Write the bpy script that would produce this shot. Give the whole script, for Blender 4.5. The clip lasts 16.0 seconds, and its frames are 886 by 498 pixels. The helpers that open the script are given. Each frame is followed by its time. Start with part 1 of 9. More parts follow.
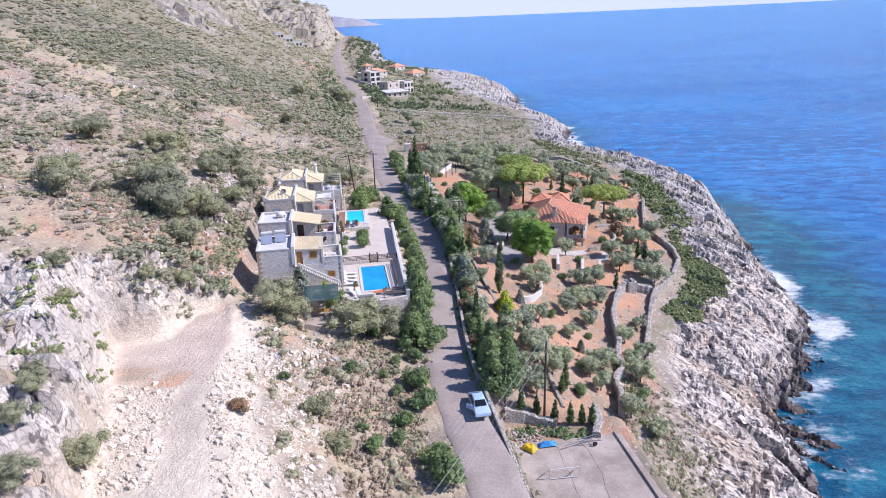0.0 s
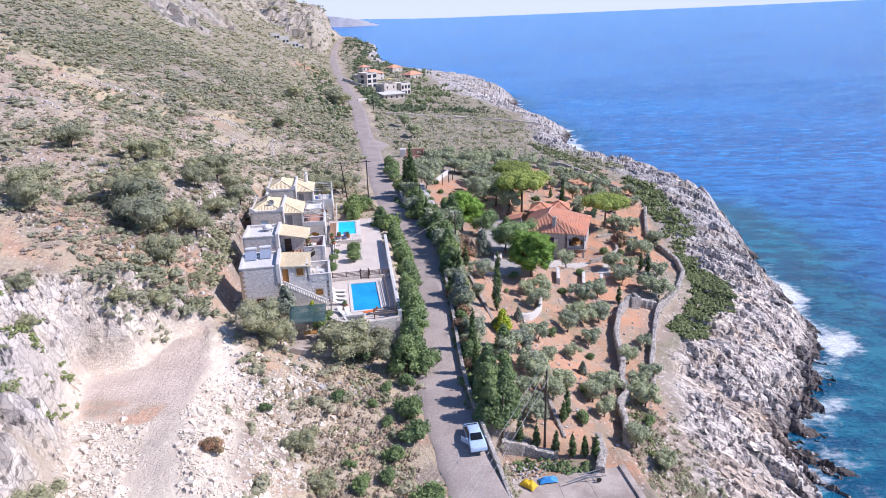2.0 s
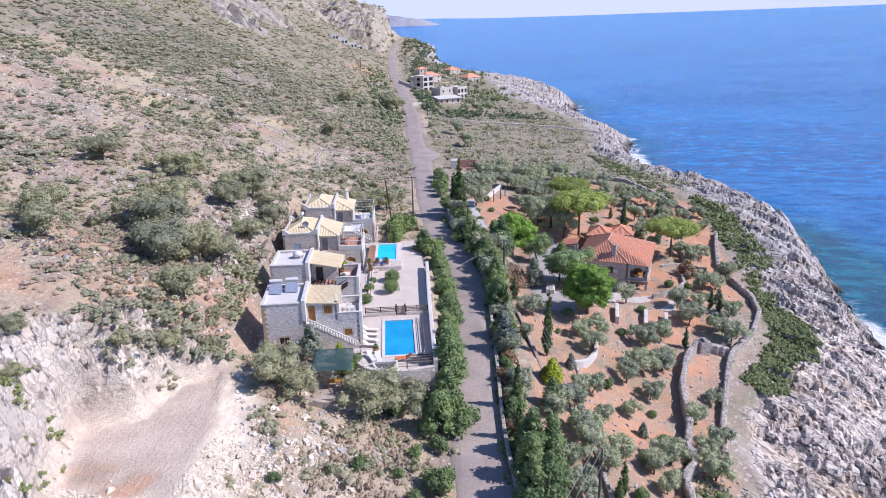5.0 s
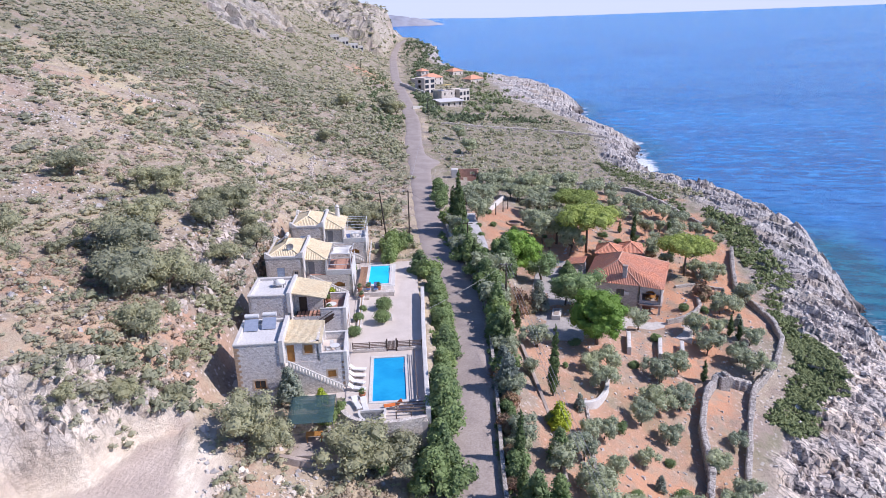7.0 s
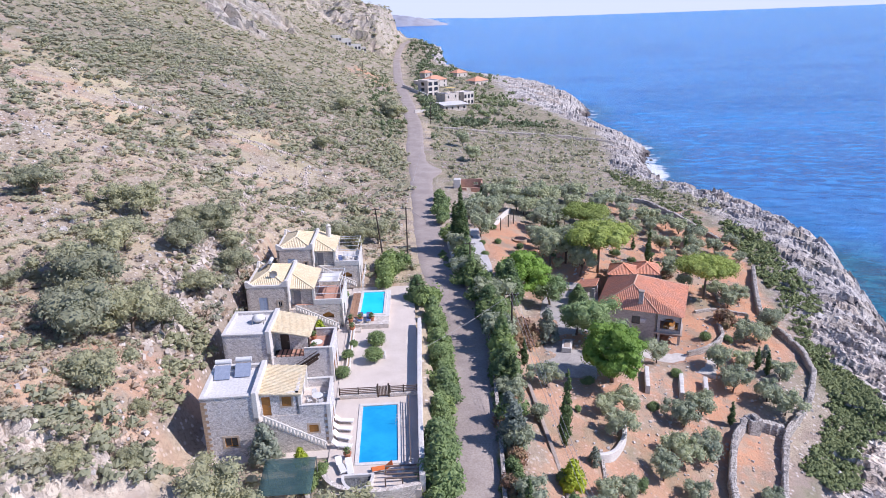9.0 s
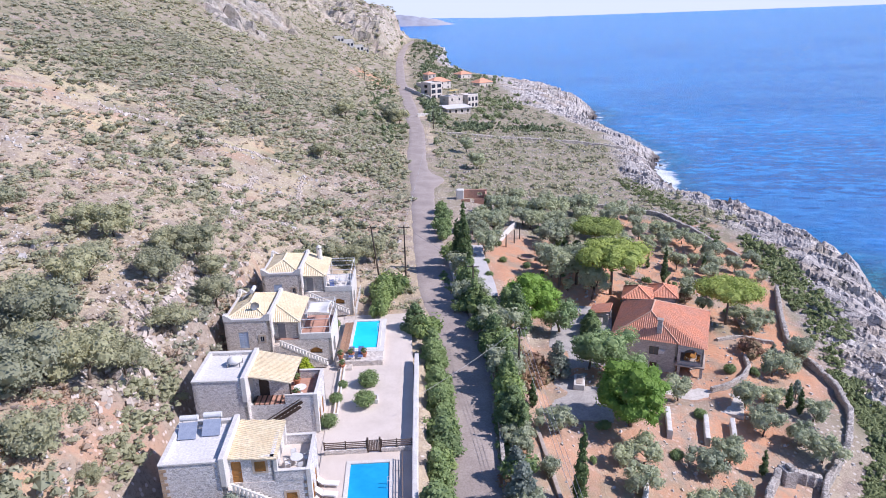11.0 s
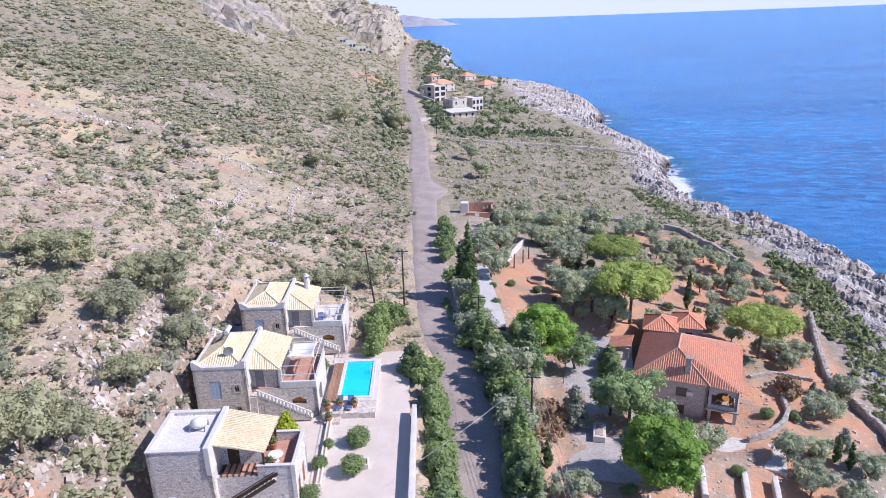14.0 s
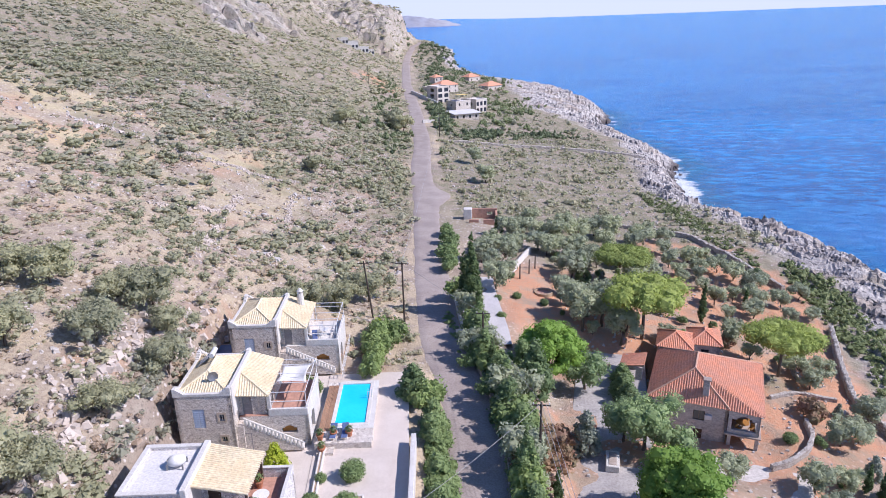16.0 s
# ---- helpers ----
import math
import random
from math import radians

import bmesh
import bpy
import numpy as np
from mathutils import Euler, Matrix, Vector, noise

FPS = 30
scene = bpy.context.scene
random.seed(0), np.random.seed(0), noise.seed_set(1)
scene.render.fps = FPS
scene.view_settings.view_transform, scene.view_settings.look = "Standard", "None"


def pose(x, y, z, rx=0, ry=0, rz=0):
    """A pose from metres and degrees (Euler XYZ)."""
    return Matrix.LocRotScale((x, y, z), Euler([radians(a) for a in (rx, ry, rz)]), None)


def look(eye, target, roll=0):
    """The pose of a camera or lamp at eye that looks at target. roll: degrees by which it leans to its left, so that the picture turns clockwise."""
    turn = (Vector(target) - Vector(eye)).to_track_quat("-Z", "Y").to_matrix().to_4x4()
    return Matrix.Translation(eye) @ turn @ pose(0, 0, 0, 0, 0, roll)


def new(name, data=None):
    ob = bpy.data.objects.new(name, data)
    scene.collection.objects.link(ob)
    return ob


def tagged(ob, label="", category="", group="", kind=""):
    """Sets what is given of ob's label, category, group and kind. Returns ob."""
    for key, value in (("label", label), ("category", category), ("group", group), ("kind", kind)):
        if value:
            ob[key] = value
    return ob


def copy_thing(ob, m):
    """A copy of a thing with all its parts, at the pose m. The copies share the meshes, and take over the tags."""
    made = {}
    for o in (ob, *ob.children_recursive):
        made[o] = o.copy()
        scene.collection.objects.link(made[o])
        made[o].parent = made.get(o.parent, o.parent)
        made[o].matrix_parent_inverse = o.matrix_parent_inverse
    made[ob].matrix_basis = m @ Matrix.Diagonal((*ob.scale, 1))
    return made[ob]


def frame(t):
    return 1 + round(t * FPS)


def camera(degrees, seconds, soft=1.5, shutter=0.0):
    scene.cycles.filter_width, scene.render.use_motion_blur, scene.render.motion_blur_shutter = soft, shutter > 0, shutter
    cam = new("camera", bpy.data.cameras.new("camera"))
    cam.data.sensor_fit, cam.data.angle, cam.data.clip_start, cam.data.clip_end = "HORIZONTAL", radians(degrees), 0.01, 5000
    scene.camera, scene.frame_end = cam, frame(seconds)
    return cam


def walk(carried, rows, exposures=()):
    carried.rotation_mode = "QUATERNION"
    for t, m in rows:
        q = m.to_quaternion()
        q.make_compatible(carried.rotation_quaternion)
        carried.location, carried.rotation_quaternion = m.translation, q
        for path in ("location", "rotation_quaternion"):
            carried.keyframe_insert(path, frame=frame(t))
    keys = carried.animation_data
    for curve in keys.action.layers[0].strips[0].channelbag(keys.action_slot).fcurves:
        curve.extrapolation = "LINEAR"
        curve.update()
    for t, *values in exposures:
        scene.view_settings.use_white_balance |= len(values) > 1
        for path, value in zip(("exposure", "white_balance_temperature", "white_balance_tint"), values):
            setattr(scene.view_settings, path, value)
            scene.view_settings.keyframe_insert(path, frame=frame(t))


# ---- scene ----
cam = camera(67, 16.0, 0.9)
PATH = [
    (0, (0.729, -2.787, 37.214), (0.481, 6.641, 33.889), -1.70),
    (0.5, (0.787, -1.580, 37.290), (0.549, 7.847, 33.962), -1.67),
    (1, (0.863, -0.229, 37.366), (0.638, 9.199, 34.039), -1.65),
    (1.5, (1.024, 1.212, 37.518), (0.798, 10.640, 34.192), -1.63),
    (2, (1.165, 2.777, 37.647), (0.944, 12.206, 34.324), -1.59),
    (2.5, (1.323, 4.437, 37.781), (1.107, 13.867, 34.460), -1.58),
    (3, (1.446, 6.093, 37.976), (1.006, 15.517, 34.660), -1.46),
    (3.5, (1.640, 7.785, 38.215), (0.864, 17.188, 34.902), -1.33),
    (4, (1.863, 9.644, 38.458), (0.940, 19.035, 35.146), -1.30),
    (6.5, (2.098, 20.674, 39.229), (1.036, 30.050, 35.918), -1.29),
    (7, (2.068, 23.025, 39.361), (0.992, 32.399, 36.048), -1.31),
    (7.5, (2.005, 25.431, 39.473), (0.915, 34.803, 36.162), -1.32),
    (8, (1.946, 27.854, 39.572), (0.836, 37.224, 36.260), -1.32),
    (8.5, (1.843, 30.279, 39.697), (0.715, 39.646, 36.383), -1.33),
    (9, (1.731, 32.719, 39.797), (0.586, 42.084, 36.483), -1.33),
    (11.5, (1.021, 43.926, 40.279), (-0.197, 53.282, 36.964), -1.33),
    (12, (0.860, 45.877, 40.327), (-0.370, 55.232, 37.014), -1.34),
    (12.5, (0.678, 47.720, 40.351), (-0.563, 57.074, 37.039), -1.35),
    (13, (0.503, 49.451, 40.342), (-0.747, 58.805, 37.033), -1.36),
    (13.5, (0.308, 51.081, 40.343), (-0.950, 60.434, 37.034), -1.37),
    (14, (0.155, 52.622, 40.297), (-1.113, 61.972, 36.987), -1.39),
    (14.5, (0.006, 54.037, 40.281), (-1.276, 63.386, 36.972), -1.38),
    (15, (-0.130, 55.391, 40.240), (-1.427, 64.739, 36.934), -1.39),
    (15.5, (-0.258, 56.672, 40.178), (-1.563, 66.020, 36.874), -1.40),
    (16, (-0.390, 57.910, 40.103), (-1.707, 67.257, 36.801), -1.42),
]
walk(cam, [(t, look(eye, target, roll)) for t, eye, target, roll in PATH], [(0, 0.44, 6050, 21), (3.2, 0.48, 6050, 21), (4, 0.40, 6050, 22), (6.5, 0.35, 6050, 22), (7.5, 0.34, 6050, 22), (8.2, 0.41, 6050, 22), (9.2, 0.43, 6050, 22), (11.3, 0.49, 6050, 22), (15, 0.49, 6050, 22), (16, 0.43, 6050, 22)])

# ---- world, sun, exposure ----
SUN = Vector((0.735, -0.02, 0.675)).normalized()
world = bpy.data.worlds.new("sky")
scene.world = world
world.use_nodes = True
_n = world.node_tree.nodes
_sky = _n.new("ShaderNodeTexSky")
_sky.sky_type = "NISHITA"
_sky.sun_disc = False
_sky.sun_elevation = math.asin(SUN.z)
_sky.sun_rotation = math.atan2(SUN.x, SUN.y)
_sky.altitude = 2500
_sky.air_density, _sky.dust_density, _sky.ozone_density = 0.8, 0.0, 5.0
_cap = _n.new("ShaderNodeMix")
_cap.data_type, _cap.blend_type = "RGBA", "DARKEN"
_cap.inputs[0].default_value = 1.0
_cap.inputs[7].default_value = (3.4, 3.85, 4.6, 1)
world.node_tree.links.new(_sky.outputs[0], _cap.inputs[6])
world.node_tree.links.new(_cap.outputs[2], _n["Background"].inputs[0])
_n["Background"].inputs[1].default_value = 0.16
sun_data = bpy.data.lights.new("sun", "SUN")
sun_data.energy, sun_data.angle, sun_data.color = 4.0, radians(0.53), (1.0, 0.95, 0.87)
sun_lamp = new("sun", sun_data)
sun_lamp.matrix_world = look((150, 60, 180), Vector((150, 60, 180)) - SUN)


# ---- materials ----
def _node(nt, kind, **kw):
    n = nt.nodes.new(kind)
    for k, v in kw.items():
        if k in n.inputs:
            n.inputs[k].default_value = v
    return n


def mixc(nt, fac, a, b, blend="MIX"):
    """Mix two colours; fac, a and b are sockets or values."""
    m = nt.nodes.new("ShaderNodeMix")
    m.data_type, m.blend_type = "RGBA", blend
    for sock, v in ((m.inputs[0], fac), (m.inputs[6], a), (m.inputs[7], b)):
        if isinstance(v, bpy.types.NodeSocket):
            nt.links.new(v, sock)
        elif isinstance(v, (tuple, list)):
            sock.default_value = (*v, 1) if len(v) == 3 else v
        else:
            sock.default_value = v
    return m.outputs[2]


def ramp(nt, src, lo, hi):
    m = nt.nodes.new("ShaderNodeMapRange")
    m.interpolation_type = "SMOOTHSTEP"
    nt.links.new(src, m.inputs[0])
    m.inputs[1].default_value, m.inputs[2].default_value = lo, hi
    return m.outputs[0]


def math_node(nt, op, a, b):
    m = nt.nodes.new("ShaderNodeMath")
    m.operation = op
    for i, v in enumerate((a, b)):
        if isinstance(v, bpy.types.NodeSocket):
            nt.links.new(v, m.inputs[i])
        else:
            m.inputs[i].default_value = v
    return m.outputs[0]


def start(name, rough=0.8, metal=0.0, spec=0.3):
    m = bpy.data.materials.new(name)
    m.use_nodes = True
    nt = m.node_tree
    p = nt.nodes["Principled BSDF"]
    p.inputs["Roughness"].default_value = rough
    p.inputs["Metallic"].default_value = metal
    p.inputs["Specular IOR Level"].default_value = spec
    return m, nt, p


def coords(nt, space="Object", scale=(1, 1, 1)):
    tc = nt.nodes.new("ShaderNodeTexCoord")
    mp = nt.nodes.new("ShaderNodeMapping")
    nt.links.new(tc.outputs[space], mp.inputs[0])
    mp.inputs["Scale"].default_value = scale
    return mp.outputs[0]


def along_beds(nt, scale):
    """Object coordinates turned along the dipping limestone beds."""
    tc = nt.nodes.new("ShaderNodeTexCoord")
    rot = nt.nodes.new("ShaderNodeVectorRotate")
    rot.rotation_type = "Z_AXIS"
    rot.inputs["Angle"].default_value = radians(37)
    nt.links.new(tc.outputs["Object"], rot.inputs["Vector"])
    mul = nt.nodes.new("ShaderNodeVectorMath")
    mul.operation = "MULTIPLY"
    mul.inputs[1].default_value = scale
    nt.links.new(rot.outputs[0], mul.inputs[0])
    return mul.outputs[0]


def noise_tex(nt, vec, scale, detail=4.0, rough=0.6):
    n = _node(nt, "ShaderNodeTexNoise", Scale=scale, Detail=detail, Roughness=rough)
    nt.links.new(vec, n.inputs["Vector"])
    return n.outputs[0]


def bump(nt, p, src, strength, dist):
    b = _node(nt, "ShaderNodeBump", Strength=strength, Distance=dist)
    nt.links.new(src, b.inputs["Height"])
    nt.links.new(b.outputs[0], p.inputs["Normal"])


def plain(name, c1, c2, scale=3.0, rough=0.8, metal=0.0, bumps=0.2, spec=0.3, fine=22.0, jitter=0.0):
    """A surface with stains at one scale and grain at another."""
    m, nt, p = start(name, rough, metal, spec)
    v = coords(nt)
    a, b = noise_tex(nt, v, scale, 5, 0.65), noise_tex(nt, v, fine, 3, 0.6)
    col = mixc(nt, ramp(nt, a, 0.3, 0.7), c1, c2)
    col = mixc(nt, ramp(nt, b, 0.25, 0.8), col, mixc(nt, 1.0, col, (0.72, 0.70, 0.68), "MULTIPLY"))
    if jitter:
        oi = nt.nodes.new("ShaderNodeObjectInfo")
        val = math_node(nt, "MULTIPLY_ADD", oi.outputs["Random"], jitter)
        nt.nodes[-1].inputs[2].default_value = 1 - jitter / 2
        g = nt.nodes.new("ShaderNodeCombineColor")
        for i in range(3):
            nt.links.new(val, g.inputs[i])
        col = mixc(nt, 1.0, col, g.outputs[0], "MULTIPLY")
    nt.links.new(col, p.inputs["Base Color"])
    if bumps:
        bump(nt, p, b, bumps, 0.02)
    return m


def masonry(name, tones, mortar, scale=3.2, gap=0.06, squash=1.5):
    """Rubble stone walling: cells with their own tone and recessed joints."""
    m, nt, p = start(name, 0.85)
    v = coords(nt, "Object", (1, 1, squash))
    w = noise_tex(nt, v, 2.0, 2)
    vo = _node(nt, "ShaderNodeTexVoronoi", Scale=scale, Randomness=0.9)
    ed = _node(nt, "ShaderNodeTexVoronoi", Scale=scale, Randomness=0.9)
    ed.feature = "DISTANCE_TO_EDGE"
    for k in (vo, ed):
        nt.links.new(v, k.inputs["Vector"])
    sep = nt.nodes.new("ShaderNodeSeparateColor")
    nt.links.new(vo.outputs["Color"], sep.inputs[0])
    cr = nt.nodes.new("ShaderNodeValToRGB")
    cr.color_ramp.elements[0].color, cr.color_ramp.elements[1].color = (*tones[0], 1), (*tones[-1], 1)
    for i, c in enumerate(tones[1:-1]):
        e = cr.color_ramp.elements.new((i + 1) / (len(tones) - 1))
        e.color = (*c, 1)
    nt.links.new(sep.outputs[0], cr.inputs[0])
    g = noise_tex(nt, v, 14, 4)
    col = mixc(nt, ramp(nt, g, 0.3, 0.75), cr.outputs[0], mixc(nt, 1.0, cr.outputs[0], (0.7, 0.68, 0.66), "MULTIPLY"))
    joint = ramp(nt, ed.outputs["Distance"], gap * 0.3, gap)
    col = mixc(nt, joint, mortar, col)
    col = mixc(nt, ramp(nt, w, 0.35, 0.7), col, mixc(nt, 1.0, col, (0.82, 0.8, 0.78), "MULTIPLY"))
    nt.links.new(col, p.inputs["Base Color"])
    bump(nt, p, math_node(nt, "MULTIPLY_ADD", joint, g), 0.7, 0.05)
    return m


def leafy(name, c1, c2, c3=None, thin=0.3, scale=0.5):
    """Foliage: tone varies from plant to plant, from clump to clump and from leaf to leaf."""
    m, nt, p = start(name, 0.65, 0, 0.25)
    geo = nt.nodes.new("ShaderNodeNewGeometry")
    oi = nt.nodes.new("ShaderNodeObjectInfo")
    n = noise_tex(nt, coords(nt, "Object"), scale, 3)
    clump = noise_tex(nt, coords(nt, "Object"), 0.75, 2)
    tone = math_node(nt, "MULTIPLY_ADD", geo.outputs["Random Per Island"], 0.4)
    nt.links.new(math_node(nt, "MULTIPLY", ramp(nt, clump, 0.3, 0.7), 0.6), nt.nodes[tone.node.name].inputs[2])
    col = mixc(nt, tone, c1, c2)
    col = mixc(nt, ramp(nt, n, 0.35, 0.7), col, c3 or c2)
    col = mixc(nt, oi.outputs["Random"], mixc(nt, 1.0, col, (0.78, 0.8, 0.8), "MULTIPLY"), mixc(nt, 1.0, col, (1.15, 1.12, 1.0), "MULTIPLY"))
    nt.links.new(col, p.inputs["Base Color"])
    tr = nt.nodes.new("ShaderNodeBsdfTranslucent")
    nt.links.new(col, tr.inputs[0])
    mx = nt.nodes.new("ShaderNodeMixShader")
    mx.inputs[0].default_value = thin
    out = nt.nodes["Material Output"]
    nt.links.new(p.outputs[0], mx.inputs[1])
    nt.links.new(tr.outputs[0], mx.inputs[2])
    nt.links.new(mx.outputs[0], out.inputs[0])
    return m


def attr(nt, name):
    a = nt.nodes.new("ShaderNodeAttribute")
    a.attribute_name = name
    return a.outputs["Fac"]


def ground_material():
    m, nt, p = start("hillside_ground", 0.95, 0, 0.1)
    v = coords(nt)
    big, mid, fine = noise_tex(nt, v, 0.035, 5), noise_tex(nt, v, 0.3, 6, 0.65), noise_tex(nt, v, 2.6, 6, 0.7)
    soil = mixc(nt, ramp(nt, big, 0.38, 0.62), (0.345, 0.275, 0.235), (0.36, 0.305, 0.25))
    soil = mixc(nt, ramp(nt, mid, 0.45, 0.62), soil, (0.39, 0.335, 0.275))
    soil = mixc(nt, ramp(nt, fine, 0.48, 0.64), soil, (0.25, 0.205, 0.17))
    stones = _node(nt, "ShaderNodeTexVoronoi", Scale=1.3)
    nt.links.new(v, stones.inputs["Vector"])
    sp = ramp(nt, math_node(nt, "ADD", stones.outputs["Distance"], math_node(nt, "MULTIPLY", mid, -0.35)), 0.13, 0.02)
    soil = mixc(nt, sp, soil, (0.62, 0.57, 0.55))
    grass = mixc(nt, ramp(nt, fine, 0.4, 0.65), (0.54, 0.445, 0.315), (0.43, 0.345, 0.25))
    soil = mixc(nt, math_node(nt, "MULTIPLY", attr(nt, "grass"), ramp(nt, mid, 0.3, 0.6)), soil, grass)
    straw = mixc(nt, ramp(nt, fine, 0.4, 0.65), (0.54, 0.46, 0.30), (0.44, 0.375, 0.245))
    soil = mixc(nt, math_node(nt, "MULTIPLY", attr(nt, "straw"), ramp(nt, mid, 0.3, 0.55)), soil, straw)
    green = mixc(nt, ramp(nt, fine, 0.4, 0.62), (0.19, 0.185, 0.115), (0.30, 0.27, 0.185))
    soil = mixc(nt, math_node(nt, "MULTIPLY", attr(nt, "green"), ramp(nt, mid, 0.38, 0.56)), soil, green)
    red = mixc(nt, ramp(nt, fine, 0.35, 0.7), (0.61, 0.305, 0.18), (0.55, 0.335, 0.22))
    red = mixc(nt, ramp(nt, mid, 0.48, 0.66), red, (0.47, 0.325, 0.235))
    red = mixc(nt, ramp(nt, noise_tex(nt, v, 0.16, 5, 0.65), 0.5, 0.62), red, (0.40, 0.30, 0.225))
    soil = mixc(nt, attr(nt, "red"), soil, red)
    # limestone: grey weathered slabs with pale and ochre faces, cracks with their shade painted dark
    vr = coords(nt, "Object", (1.0, 0.45, 1.6))
    rb, rf = noise_tex(nt, vr, 0.16, 5, 0.6), noise_tex(nt, vr, 1.7, 6, 0.7)
    rock = mixc(nt, ramp(nt, rb, 0.4, 0.6), (0.80, 0.725, 0.655), (0.93, 0.85, 0.75))
    rock = mixc(nt, ramp(nt, rf, 0.49, 0.72), rock, (0.55, 0.505, 0.475))
    blk = _node(nt, "ShaderNodeTexVoronoi", Scale=0.55)
    crk = _node(nt, "ShaderNodeTexVoronoi", Scale=0.55)
    crk.feature = "DISTANCE_TO_EDGE"
    vb = along_beds(nt, (0.42, 1.25, 0.8))
    warp = nt.nodes.new("ShaderNodeVectorMath")
    warp.operation = "MULTIPLY_ADD"
    wn = _node(nt, "ShaderNodeTexNoise", Scale=0.6, Detail=4.0)
    nt.links.new(vb, wn.inputs["Vector"])
    nt.links.new(wn.outputs["Color"], warp.inputs[0])
    warp.inputs[1].default_value = (2.2, 2.2, 2.2)
    nt.links.new(vb, warp.inputs[2])
    for k in (blk, crk):
        nt.links.new(warp.outputs[0], k.inputs["Vector"])
    sep = nt.nodes.new("ShaderNodeSeparateColor")
    nt.links.new(blk.outputs["Color"], sep.inputs[0])
    rock = mixc(nt, sep.outputs[0], mixc(nt, 1.0, rock, (0.78, 0.77, 0.78), "MULTIPLY"), mixc(nt, 1.0, rock, (1.12, 1.09, 1.06), "MULTIPLY"))
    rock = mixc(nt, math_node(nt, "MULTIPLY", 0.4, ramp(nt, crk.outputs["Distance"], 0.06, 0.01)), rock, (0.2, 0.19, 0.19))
    fin = _node(nt, "ShaderNodeTexVoronoi", Scale=1.0)
    fin.feature = "DISTANCE_TO_EDGE"
    nt.links.new(warp.outputs[0], fin.inputs["Vector"])
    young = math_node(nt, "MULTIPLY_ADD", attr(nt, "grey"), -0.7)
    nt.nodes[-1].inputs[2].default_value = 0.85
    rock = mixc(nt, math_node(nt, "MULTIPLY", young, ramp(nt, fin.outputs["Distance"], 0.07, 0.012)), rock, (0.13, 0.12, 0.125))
    # near-black bands along the beds paint the shade inside crevices
    crevice_shade = noise_tex(nt, along_beds(nt, (0.35, 1.7, 1.0)), 0.9, 5, 0.6)
    rock = mixc(nt, ramp(nt, crevice_shade, 0.56, 0.63), rock, (0.10, 0.098, 0.105))
    brown = noise_tex(nt, coords(nt, "Object", (0.6, 1.0, 1.0)), 0.11, 4, 0.6)
    rock = mixc(nt, ramp(nt, brown, 0.48, 0.62), rock, mixc(nt, 1.0, rock, (0.88, 0.82, 0.75), "MULTIPLY"))
    rock = mixc(nt, attr(nt, "grey"), rock, mixc(nt, 1.0, rock, (0.70, 0.735, 0.79), "MULTIPLY"))
    wet = attr(nt, "wet")
    rock = mixc(nt, wet, rock, mixc(nt, 1.0, rock, (0.26, 0.25, 0.26), "MULTIPLY"))
    col = mixc(nt, attr(nt, "rock"), soil, rock)
    white = mixc(nt, ramp(nt, rf, 0.35, 0.62), (0.78, 0.69, 0.57), (0.65, 0.555, 0.45))
    white = mixc(nt, ramp(nt, rb, 0.5, 0.66), white, (0.58, 0.49, 0.41))
    col = mixc(nt, attr(nt, "white"), col, white)
    cracks = math_node(nt, "MULTIPLY", ramp(nt, crk.outputs["Distance"], 0.05, 0.01), math_node(nt, "MULTIPLY", 0.2, attr(nt, "rock")))
    col = mixc(nt, cracks, col, (0.26, 0.235, 0.22))
    col = mixc(nt, math_node(nt, "MULTIPLY", sep.outputs[1], attr(nt, "rock")), col, mixc(nt, 1.0, col, (0.82, 0.80, 0.79), "MULTIPLY"))
    dust = mixc(nt, ramp(nt, mid, 0.4, 0.65), (0.58, 0.475, 0.40), (0.67, 0.56, 0.475))
    col = mixc(nt, math_node(nt, "MULTIPLY", attr(nt, "dust"), math_node(nt, "SUBTRACT", 1.0, attr(nt, "red"))), col, dust)
    nt.links.new(col, p.inputs["Base Color"])
    h = math_node(nt, "MULTIPLY_ADD", rf, 0.7)
    nt.links.new(fine, nt.nodes[-1].inputs[2])
    bump(nt, p, h, 0.75, 0.28)
    return m


def water_material():
    m, nt, p = start("sea_water", 0.12, 0, 0.5)
    p.inputs["IOR"].default_value = 1.33
    p.inputs["Specular IOR Level"].default_value = 0.38
    v = coords(nt, "Object", (0.55, 1.0, 1.0))
    big, rip, lit = noise_tex(nt, v, 0.012, 5, 0.6), noise_tex(nt, v, 0.22, 7, 0.72), noise_tex(nt, v, 0.9, 4, 0.6)
    col = mixc(nt, ramp(nt, big, 0.35, 0.65), (0.006, 0.15, 0.47), (0.011, 0.215, 0.62))
    col = mixc(nt, ramp(nt, rip, 0.44, 0.70), col, (0.03, 0.31, 0.78))
    shal = mixc(nt, ramp(nt, rip, 0.4, 0.65), (0.005, 0.105, 0.22), (0.018, 0.23, 0.35))
    col = mixc(nt, attr(nt, "shallow"), col, shal)
    fo = math_node(nt, "ADD", attr(nt, "foam"), math_node(nt, "MULTIPLY", lit, 0.55))
    fo = math_node(nt, "ADD", fo, math_node(nt, "MULTIPLY", rip, 0.7))
    fo = ramp(nt, fo, 1.02, 1.42)
    col = mixc(nt, fo, col, (0.86, 0.9, 0.92))
    nt.links.new(col, p.inputs["Base Color"])
    nt.links.new(math_node(nt, "MAXIMUM", 0.15, math_node(nt, "MULTIPLY", fo, 0.8)), p.inputs["Roughness"])
    h = math_node(nt, "MULTIPLY_ADD", rip, 3.0)
    nt.links.new(lit, nt.nodes[-1].inputs[2])
    bump(nt, p, h, 0.9, 1.0)
    return m


